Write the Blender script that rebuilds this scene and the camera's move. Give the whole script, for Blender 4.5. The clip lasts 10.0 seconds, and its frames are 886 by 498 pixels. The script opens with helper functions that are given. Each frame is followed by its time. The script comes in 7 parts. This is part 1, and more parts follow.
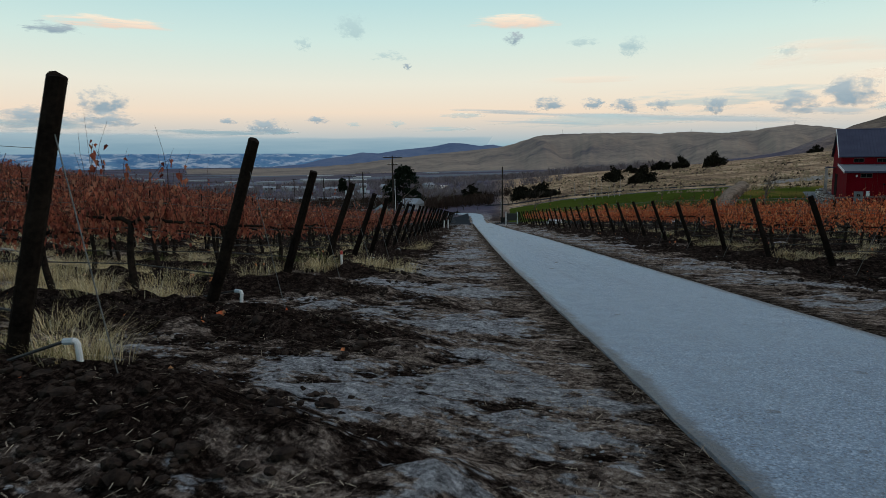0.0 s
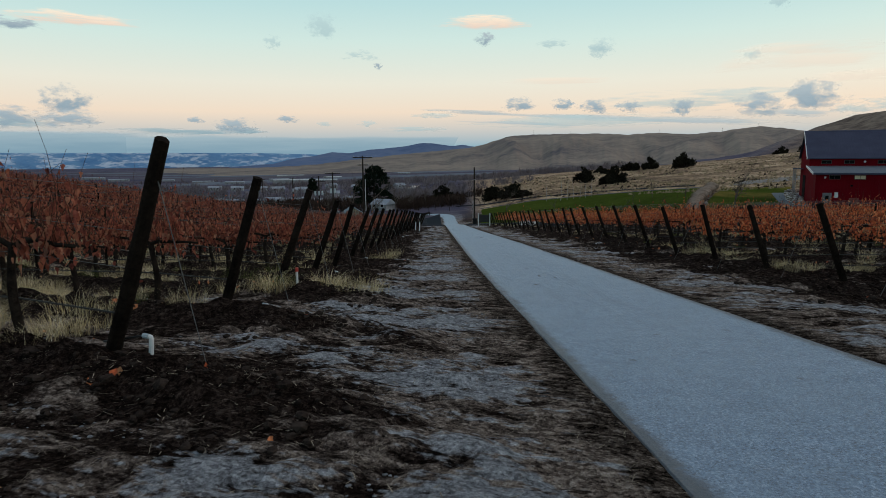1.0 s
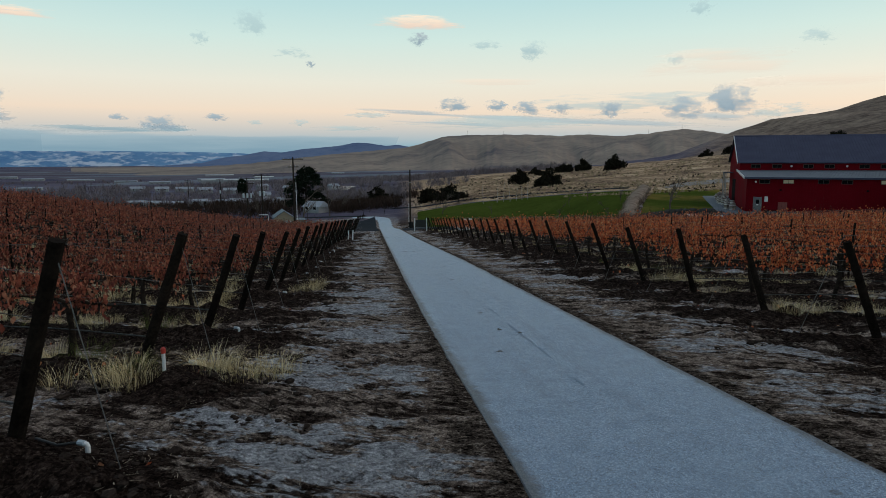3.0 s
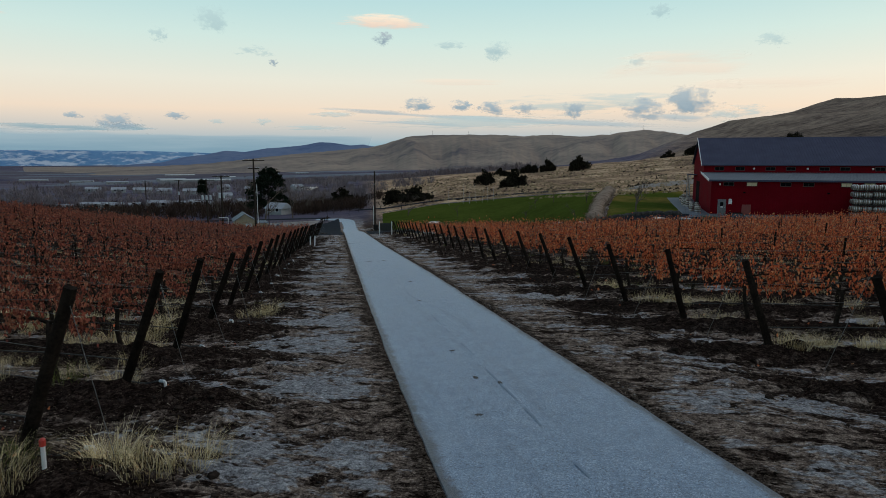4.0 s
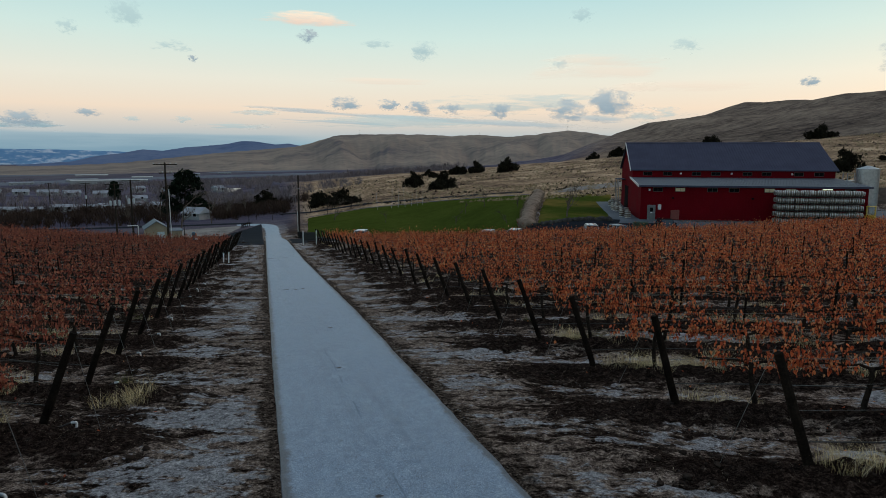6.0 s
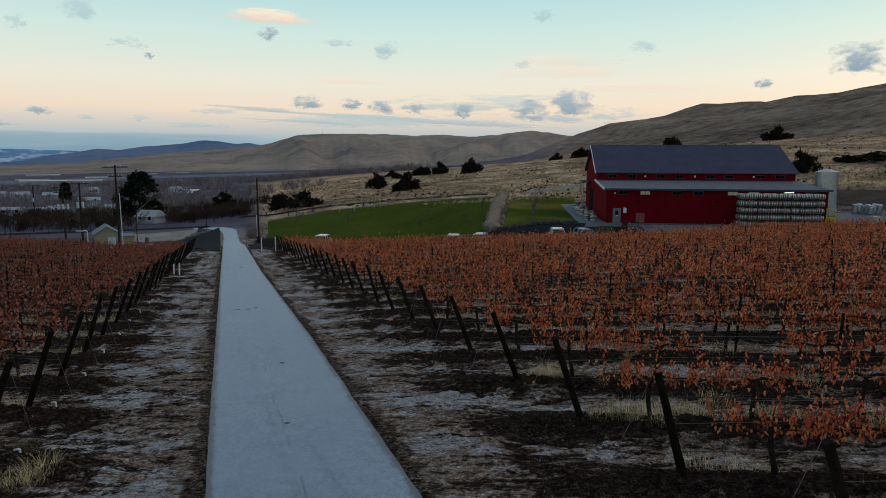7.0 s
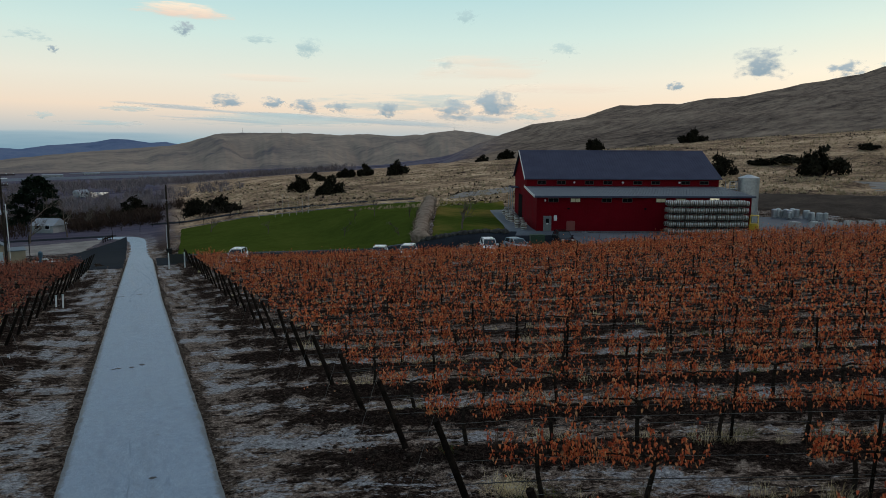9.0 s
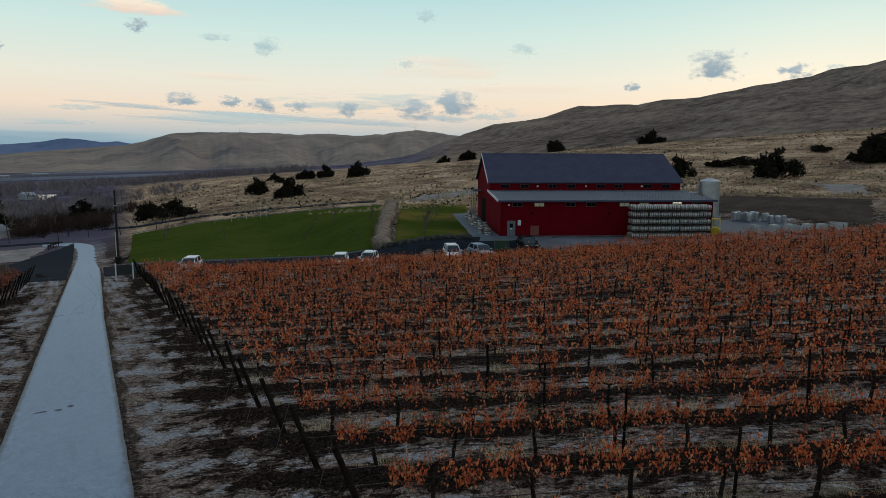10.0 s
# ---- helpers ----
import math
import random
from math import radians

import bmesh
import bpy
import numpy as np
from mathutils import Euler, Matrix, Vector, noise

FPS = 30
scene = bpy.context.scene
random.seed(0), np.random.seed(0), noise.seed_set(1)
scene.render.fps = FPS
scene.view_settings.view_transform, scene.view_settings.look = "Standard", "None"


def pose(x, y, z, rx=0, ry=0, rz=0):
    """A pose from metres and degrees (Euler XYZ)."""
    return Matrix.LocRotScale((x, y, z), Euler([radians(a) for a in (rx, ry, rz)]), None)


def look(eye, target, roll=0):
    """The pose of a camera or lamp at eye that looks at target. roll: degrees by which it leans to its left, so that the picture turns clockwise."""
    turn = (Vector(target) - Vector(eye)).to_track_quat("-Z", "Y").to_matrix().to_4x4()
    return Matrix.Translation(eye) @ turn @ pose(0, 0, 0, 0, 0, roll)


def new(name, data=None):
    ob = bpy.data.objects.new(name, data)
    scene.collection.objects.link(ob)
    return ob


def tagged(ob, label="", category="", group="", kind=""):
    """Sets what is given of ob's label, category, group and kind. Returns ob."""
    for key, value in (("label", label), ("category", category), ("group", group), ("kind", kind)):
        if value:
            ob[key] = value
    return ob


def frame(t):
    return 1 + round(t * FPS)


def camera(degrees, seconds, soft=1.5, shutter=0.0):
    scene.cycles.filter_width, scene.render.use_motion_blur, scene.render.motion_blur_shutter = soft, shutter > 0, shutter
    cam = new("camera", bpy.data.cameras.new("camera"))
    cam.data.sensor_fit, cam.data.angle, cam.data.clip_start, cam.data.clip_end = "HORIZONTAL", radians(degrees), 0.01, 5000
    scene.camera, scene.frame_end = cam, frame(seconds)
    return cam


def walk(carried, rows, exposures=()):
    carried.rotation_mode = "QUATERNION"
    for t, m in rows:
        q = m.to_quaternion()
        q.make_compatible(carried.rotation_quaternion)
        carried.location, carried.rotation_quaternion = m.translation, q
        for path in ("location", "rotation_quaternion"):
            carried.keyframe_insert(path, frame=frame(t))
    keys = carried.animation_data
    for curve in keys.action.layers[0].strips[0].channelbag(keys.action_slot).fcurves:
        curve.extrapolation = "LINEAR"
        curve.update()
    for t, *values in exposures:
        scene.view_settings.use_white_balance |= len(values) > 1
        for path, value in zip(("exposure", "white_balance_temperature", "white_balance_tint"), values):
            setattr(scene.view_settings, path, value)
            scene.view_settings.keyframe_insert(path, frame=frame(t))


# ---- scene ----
# ---- camera and its flight: seconds, x, y, z, heading, pitch, lean ----
cam = camera(68.0, 10.0, soft=0.85, shutter=0.15)
PATH = [
    (0.0, 1.665, 2.384, 2.426, -0.371, -7.879, -0.612),
    (0.5, 1.662, 3.222, 2.437, 0.847, -7.887, -0.517),
    (1.0, 1.666, 4.046, 2.476, 2.136, -7.895, -0.428),
    (1.5, 1.680, 4.863, 2.540, 3.485, -7.902, -0.345),
    (2.0, 1.711, 5.682, 2.627, 4.886, -7.910, -0.268),
    (2.5, 1.762, 6.510, 2.733, 6.328, -7.918, -0.196),
    (3.0, 1.836, 7.350, 2.856, 7.804, -7.926, -0.131),
    (3.5, 1.937, 8.208, 2.995, 9.308, -7.934, -0.072),
    (4.0, 2.066, 9.087, 3.147, 10.833, -7.943, -0.018),
    (4.5, 2.226, 9.986, 3.311, 12.374, -7.951, 0.029),
    (5.0, 2.417, 10.908, 3.486, 13.928, -7.960, 0.071),
    (5.5, 2.640, 11.852, 3.670, 15.491, -7.969, 0.107),
    (6.0, 2.895, 12.814, 3.865, 17.062, -7.978, 0.136),
    (6.5, 3.180, 13.792, 4.069, 18.640, -7.987, 0.160),
    (7.0, 3.496, 14.780, 4.282, 20.225, -7.996, 0.178),
    (7.5, 3.840, 15.774, 4.505, 21.817, -8.005, 0.190),
    (8.0, 4.209, 16.766, 4.739, 23.420, -8.014, 0.196),
    (8.5, 4.600, 17.748, 4.985, 25.035, -8.024, 0.197),
    (9.0, 5.011, 18.710, 5.244, 26.668, -8.034, 0.191),
    (9.5, 5.436, 19.641, 5.518, 28.323, -8.043, 0.179),
    (10.0, 5.871, 20.529, 5.810, 30.006, -8.053, 0.162),
]
walk(cam, [(t, pose(x, y, z, 90 + pitch, 0, -heading) @ pose(0, 0, 0, 0, 0, lean))
           for t, x, y, z, heading, pitch, lean in PATH])

# ---- light: a dusk sky, brightest low down, and a weak wide sun lamp added as fill ----
scene.view_settings.exposure = 0.0


def ramp_node(tree, stops, fac, interpolation="LINEAR"):
    node = tree.nodes.new("ShaderNodeValToRGB")
    node.color_ramp.interpolation = interpolation
    while len(node.color_ramp.elements) < len(stops):
        node.color_ramp.elements.new(0.5)
    for element, (at, colour) in zip(node.color_ramp.elements, stops):
        element.position, element.color = at, (*colour, 1)
    tree.links.new(fac, node.inputs[0])
    return node.outputs[0]


def build_world():
    world = bpy.data.worlds.new("dusk_sky")
    scene.world = world
    world.use_nodes = True
    tree = world.node_tree
    tree.nodes.clear()
    out = tree.nodes.new("ShaderNodeOutputWorld")
    coord = tree.nodes.new("ShaderNodeTexCoord")
    split = tree.nodes.new("ShaderNodeSeparateXYZ")
    tree.links.new(coord.outputs["Generated"], split.inputs[0])
    # the height above the horizon, with its low part stretched
    root = tree.nodes.new("ShaderNodeMath")
    root.operation = "POWER"
    root.inputs[1].default_value = 0.5
    up = tree.nodes.new("ShaderNodeMath")
    up.operation = "MAXIMUM"
    up.inputs[1].default_value = 0.0
    tree.links.new(split.outputs[2], up.inputs[0])
    tree.links.new(up.outputs[0], root.inputs[0])
    west = ramp_node(tree, [(0.0, (0.20, 0.36, 0.47)), (0.13, (0.26, 0.43, 0.52)), (0.19, (0.52, 0.55, 0.55)),
                            (0.26, (0.865, 0.715, 0.57)), (0.33, (0.815, 0.795, 0.685)), (0.41, (0.63, 0.79, 0.74)),
                            (0.50, (0.42, 0.68, 0.72)), (0.66, (0.30, 0.41, 0.49)), (1.0, (0.225, 0.28, 0.39))], root.outputs[0])
    sky = tree.nodes.new("ShaderNodeTexSky")
    sky.sky_type = "NISHITA"
    sky.sun_disc = False
    sky.sun_elevation, sky.sun_rotation = radians(4), radians(60)
    weak = tree.nodes.new("ShaderNodeMix")
    weak.data_type = "RGBA"
    weak.blend_type = "ADD"
    weak.inputs[0].default_value = 0.006
    tree.links.new(west, weak.inputs[6])
    tree.links.new(sky.outputs[0], weak.inputs[7])
    back = tree.nodes.new("ShaderNodeBackground")
    back.inputs[1].default_value = 1.0
    tree.links.new(weak.outputs[2], back.inputs[0])
    tree.links.new(back.outputs[0], out.inputs[0])


build_world()
sun_data = bpy.data.lights.new("sun", "SUN")
sun_data.energy, sun_data.angle, sun_data.color = 0.60, radians(25), (1.0, 0.80, 0.66)
sun = new("sun", sun_data)
sun.matrix_world = look((60, 40, 60), (0, 40, 0))

# ---- the lie of the land ----
ROW_TURN = radians(28.0)    # the vine rows slant back from the road
ROW = Vector((math.cos(ROW_TURN), -math.sin(ROW_TURN), 0))
RIGHT_FIRST, RIGHT_STEP = 22.32, 2.99
LEFT_FIRST, LEFT_STEP = 6.84, 3.08
RIGHT_AT, RIGHT_LEAN = 9.56, 0.0300
LEFT_AT, LEFT_LEAN = -1.5, 0.034


def road_x(y):
    """The middle of the lane, which narrows a little uphill."""
    return (road_left(y) + road_right(y)) / 2


ROAD_L = ([-40, 5, 12, 19, 26, 42, 70, 122], [2.38, 2.96, 3.09, 3.21, 3.39, 3.88, 4.74, 6.4])
ROAD_R = ([-40, 5, 8.3, 18, 36, 67, 111, 122], [4.2, 5.62, 5.74, 6.1, 6.78, 7.6, 9.2, 9.5])


def road_left(y):
    return float(np.interp(y, *ROAD_L))


def road_right(y):
    return float(np.interp(y, *ROAD_R))


def smooth(a, b, v):
    k = np.clip((v - a) / (b - a), 0, 1)
    return k * k * (3 - 2 * k)


FOOT_AT = [-180, -60, -20, -5, 0, 5, 10, 16, 22, 27, 31, 35, 40, 45, 51, 56, 63, 90, 180]
FOOT_Z = [-11, -12, -12, -11.8, -11.6, -10.5, -8.0, -6.3, -4.8, -4.0, -3.0, -2.2, -1.5, -1.0, 0.0, 0.6, 1.2, 6, 0]
CREST_Z = [-14, -15, -15, -15, -14.5, -12.2, -7.6, -4.4, -1.6, 0.9, 3.2, 5.4, 8.0, 10, 12.6, 14, 16, 25, 10]
RISE_Z = [-40, -40, -40, -30, -28, -26, -22, -16, -10, 1, 27, 46, 62, 76, 86, 99, 110, 129, 40]
FAR_Z = [-46, -46, -46, -44, -40, -38, -36, -34, -30, -26, -24, -20, 0, 20, 40, 45, 55, 90, 60]


VERGE_L_AT, VERGE_L_Z = [0, 10, 16, 19, 22, 34, 50, 70], [0.1, 0.07, 0.07, -0.02, -0.1, -0.1, 0.05, 0]
VERGE_R_AT, VERGE_R_Z = [10, 19.6, 22.6, 25.7, 29, 34], [-0.28, -0.25, -0.20, -0.18, -0.05, 0]


def land(x, y):
    """The height of the ground, without small relief; works on arrays."""
    x, y = np.asarray(x, float), np.asarray(y, float)
    over = np.clip(y - 118, 0, None)
    ease = np.where(over < 60, over - over * over / 120, 30)
    near = 1.45 - 0.0892 * (np.minimum(y, 118) + ease) + 0.008 * (x - 3)
    # the barn and its yard stand on a level pad above the last vine row
    beyond = (y - 102 + (x - 12.9) * math.tan(ROW_TURN)) * math.cos(ROW_TURN)
    pad = smooth(1.5, 8, beyond) * smooth(36, 50, x) * (1 - smooth(40, 80, beyond))
    near = near + (-4.68 - near) * pad
    # the drive between the last vine row and the lawns lies in a shallow dip
    near = near - 0.7 * smooth(-16, -3, beyond) * (1 - smooth(5, 9.5, beyond)) * smooth(14, 22, x) * (1 - smooth(54, 62, x))
    near = near + 0.16 * np.clip(-x - 6, 0, 42) * (1 - 0.75 * smooth(70, 140, y)) + np.interp(y, VERGE_L_AT, VERGE_L_Z) * smooth(-2.6, 0.8, -x)
    near = near + np.interp(y, VERGE_R_AT, VERGE_R_Z) * smooth(7.2, 10, x) * (1 - smooth(22, 40, x))
    dx, dy = x - 5, y - 18
    r, bearing = np.hypot(dx, dy), np.degrees(np.arctan2(dx, dy))
    foot, crest = np.interp(bearing, FOOT_AT, FOOT_Z), np.interp(bearing, FOOT_AT, CREST_Z)
    rise, far = np.interp(bearing, FOOT_AT, RISE_Z), np.interp(bearing, FOOT_AT, FAR_Z)
    z = near + (foot - near) * smooth(95, 155, r)
    z = z + (crest - foot) * smooth(150, 285, r)
    z = z + (rise - crest) * smooth(285, 1000, r)
    # saddles behind the near shoulder and the middle spur of the right-hand hill
    spur = 560 + 60 * np.sin(bearing * 0.19)
    z = z - 8.0 * smooth(26, 36, bearing) * smooth(286, 330, r) * (1 - smooth(345, 520, r))
    z = z - 13.0 * smooth(30, 42, bearing) * smooth(spur, spur + 70, r) * (1 - smooth(spur + 90, spur + 300, r))
    return z + (far - rise) * smooth(1000, 2600, r)


def land_at(x, y):
    return float(land(x, y))


# ---- helpers for building ----
def bm_mesh(name, bm, material, smooth_faces=False):
    mesh = bpy.data.meshes.new(name)
    bm.to_mesh(mesh)
    bm.free()
    mesh.materials.append(material)
    if smooth_faces:
        mesh.polygons.foreach_set("use_smooth", [True] * len(mesh.polygons))
    return mesh


def array_mesh(name, verts, faces, material, smooth_faces=False):
    mesh = bpy.data.meshes.new(name)
    mesh.from_pydata(np.asarray(verts).tolist(), [], faces if isinstance(faces, list) else faces.tolist())
    mesh.materials.append(material)
    if smooth_faces:
        mesh.polygons.foreach_set("use_smooth", [True] * len(mesh.polygons))
    return mesh


def piece(name, mesh, parent=None, at=None, label=""):
    """One mesh object, under a thing or a part when there is one."""
    ob = new(name, mesh)
    if parent is not None:
        ob.parent = parent
    if at is not None:
        ob.matrix_basis = at
    return tagged(ob, label=label)


def part(name, bm, material, parent, label="", smooth_faces=False):
    return piece(name, bm_mesh(name, bm, material, smooth_faces), parent, None, label)


def thing(name, at, label, category, group="", kind=""):
    ob = new(name)
    ob.empty_display_size = 0.2
    ob.matrix_basis = at
    return tagged(ob, label, category, group, kind)


def box(bm, x0, y0, z0, x1, y1, z1, bevel=0.0):
    made = bmesh.ops.create_cube(bm, size=1.0)["verts"]
    bmesh.ops.scale(bm, vec=(x1 - x0, y1 - y0, z1 - z0), verts=made)
    bmesh.ops.translate(bm, vec=((x0 + x1) / 2, (y0 + y1) / 2, (z0 + z1) / 2), verts=made)
    if bevel:
        edges = list({e for v in made for e in v.link_edges})
        bmesh.ops.bevel(bm, geom=edges, offset=bevel, segments=2, affect="EDGES", clamp_overlap=True)
    return bm


def boxes(*spans, bevel=0.0):
    bm = bmesh.new()
    for span in spans:
        box(bm, *span, bevel=bevel)
    return bm


def tube_arrays(points, radii, sides=6, caps=True):
    """A tube through points, each with its radius: vertices and faces."""
    points = [Vector(p) for p in points]
    verts, faces = [], []
    side = None
    for i, p in enumerate(points):
        a, b = points[max(i - 1, 0)], points[min(i + 1, len(points) - 1)]
        d = (b - a).normalized()
        if side is None:
            side = d.orthogonal().normalized()
        side = (side - d * side.dot(d)).normalized()
        other = d.cross(side)
        for k in range(sides):
            w = 2 * math.pi * k / sides
            verts.append(p + (side * math.cos(w) + other * math.sin(w)) * radii[i])
    for i in range(len(points) - 1):
        for k in range(sides):
            a, b = i * sides + k, i * sides + (k + 1) % sides
            faces.append((a, b, b + sides, a + sides))
    if caps:
        faces.append(tuple(range(sides))[::-1])
        faces.append(tuple((len(points) - 1) * sides + k for k in range(sides)))
    return verts, faces


def add_tube(bm, points, radii, sides=6):
    if not isinstance(radii, (list, tuple)):
        radii = [radii] * len(points)
    verts, faces = tube_arrays(points, radii, sides)
    made = [bm.verts.new(v) for v in verts]
    for f in faces:
        bm.faces.new([made[i] for i in f])
    return bm


def tube(points, radii, sides=6):
    return add_tube(bmesh.new(), points, radii, sides)


class Soup:
    """Gathers vertices and faces of many small shapes into one mesh."""

    def __init__(self):
        self.verts, self.faces, self.count = [], [], 0

    def add(self, verts, faces):
        verts = np.asarray(verts, float)
        self.verts.append(verts)
        self.faces.extend([tuple(i + self.count for i in f) for f in faces])
        self.count += len(verts)

    def add_array(self, verts, faces):
        verts = np.asarray(verts, float)
        self.verts.append(verts)
        self.faces.extend((np.asarray(faces) + self.count).tolist())
        self.count += len(verts)

    def mesh(self, name, material, smooth_faces=False):
        return array_mesh(name, np.concatenate(self.verts), self.faces, material, smooth_faces)


# ---- materials ----
class Nodes:
    """A short way to write node materials."""

    def __init__(self, name):
        self.material = bpy.data.materials.new(name)
        self.material.use_nodes = True
        self.tree = self.material.node_tree
        self.shader = self.tree.nodes["Principled BSDF"]
        self.coord = self.tree.nodes.new("ShaderNodeTexCoord").outputs["Object"]

    def link(self, a, b):
        self.tree.links.new(a, b)

    def set(self, **values):
        for key, value in values.items():
            socket = self.shader.inputs[key.replace("_", " ")]
            if isinstance(value, (int, float, tuple)):
                socket.default_value = (*value, 1) if isinstance(value, tuple) else value
            else:
                self.link(value, socket)
        return self

    def noise(self, scale, detail=4.0, rough=0.6, vector=None, distortion=0.0):
        node = self.tree.nodes.new("ShaderNodeTexNoise")
        node.inputs["Scale"].default_value, node.inputs["Detail"].default_value = scale, detail
        node.inputs["Roughness"].default_value, node.inputs["Distortion"].default_value = rough, distortion
        self.link(vector or self.coord, node.inputs["Vector"])
        return node.outputs["Fac"]

    def cells(self, scale, vector=None, feature="F1"):
        node = self.tree.nodes.new("ShaderNodeTexVoronoi")
        node.feature = feature
        node.inputs["Scale"].default_value = scale
        self.link(vector or self.coord, node.inputs["Vector"])
        return node.outputs["Distance"]

    def scatter(self, scale, vector=None):
        """A random value for each cell of a crumbled surface."""
        node = self.tree.nodes.new("ShaderNodeTexVoronoi")
        node.inputs["Scale"].default_value = scale
        self.link(vector or self.coord, node.inputs["Vector"])
        split = self.tree.nodes.new("ShaderNodeSeparateColor")
        self.link(node.outputs["Color"], split.inputs[0])
        return split.outputs[0]

    def stretched(self, x, y, z, turn=0.0):
        node = self.tree.nodes.new("ShaderNodeMapping")
        node.inputs["Scale"].default_value = (x, y, z)
        node.inputs["Rotation"].default_value = (0, 0, turn)
        self.link(self.coord, node.inputs["Vector"])
        return node.outputs[0]

    def down_rows(self, along, across):
        """Coordinates drawn out along the vine rows."""
        node = self.tree.nodes.new("ShaderNodeMapping")
        node.vector_type = "TEXTURE"
        node.inputs["Scale"].default_value = (1 / along, 1 / across, 1)
        node.inputs["Rotation"].default_value = (0, 0, -ROW_TURN)
        self.link(self.coord, node.inputs["Vector"])
        return node.outputs[0]

    def math(self, op, a, b=0.0):
        node = self.tree.nodes.new("ShaderNodeMath")
        node.operation = op
        for socket, value in zip(node.inputs, (a, b)):
            if isinstance(value, (int, float)):
                socket.default_value = value
            else:
                self.link(value, socket)
        return node.outputs[0]

    def span(self, fac, low, high, to_low=0.0, to_high=1.0):
        node = self.tree.nodes.new("ShaderNodeMapRange")
        node.interpolation_type = "SMOOTHSTEP"
        for socket, value in zip(node.inputs[1:5], (low, high, to_low, to_high)):
            socket.default_value = value
        self.link(fac, node.inputs[0])
        return node.outputs[0]

    def mix(self, fac, a, b, blend="MIX"):
        node = self.tree.nodes.new("ShaderNodeMix")
        node.data_type, node.blend_type = "RGBA", blend
        for socket, value in ((node.inputs[0], fac), (node.inputs[6], a), (node.inputs[7], b)):
            if isinstance(value, tuple):
                socket.default_value = (*value, 1)
            elif isinstance(value, (int, float)):
                socket.default_value = value
            else:
                self.link(value, socket)
        return node.outputs[2]

    def ramp(self, fac, stops):
        return ramp_node(self.tree, stops, fac)

    def chance(self):
        return self.tree.nodes.new("ShaderNodeObjectInfo").outputs["Random"]

    def island(self):
        return self.tree.nodes.new("ShaderNodeNewGeometry").outputs["Random Per Island"]

    def attribute(self, name):
        node = self.tree.nodes.new("ShaderNodeAttribute")
        node.attribute_name = name
        return node.outputs["Fac"]

    def bump(self, height, strength, distance):
        node = self.tree.nodes.new("ShaderNodeBump")
        node.inputs["Strength"].default_value, node.inputs["Distance"].default_value = strength, distance
        self.link(height, node.inputs["Height"])
        self.link(node.outputs[0], self.shader.inputs["Normal"])
        return self


def plain(name, low, high, scale=6.0, rough=0.7, metal=0.0, grain=40.0, bump=0.3, depth=0.004, vary=0.0):
    """A surface whose colour wanders between two tones, with fine grain and relief."""
    n = Nodes(name)
    broad, fine = n.noise(scale, 5), n.noise(grain, 3)
    fac = n.math("ADD", n.math("MULTIPLY", broad, 0.65), n.math("MULTIPLY", fine, 0.35))
    colour = n.mix(n.span(fac, 0.3, 0.7), low, high)
    if vary:
        colour = n.mix(1.0, colour, n.ramp(n.chance(), [(0, (1 - vary,) * 3), (1, (1.0,) * 3)]), "MULTIPLY")
    n.set(Base_Color=colour, Roughness=n.span(broad, 0.2, 0.8, max(rough - 0.1, 0.02), min(rough + 0.1, 1.0)), Metallic=metal)
    if rough > 0.8:
        n.shader.inputs["Specular IOR Level"].default_value = 0.02
    if bump:
        n.bump(fac, bump, depth)
    return n.material


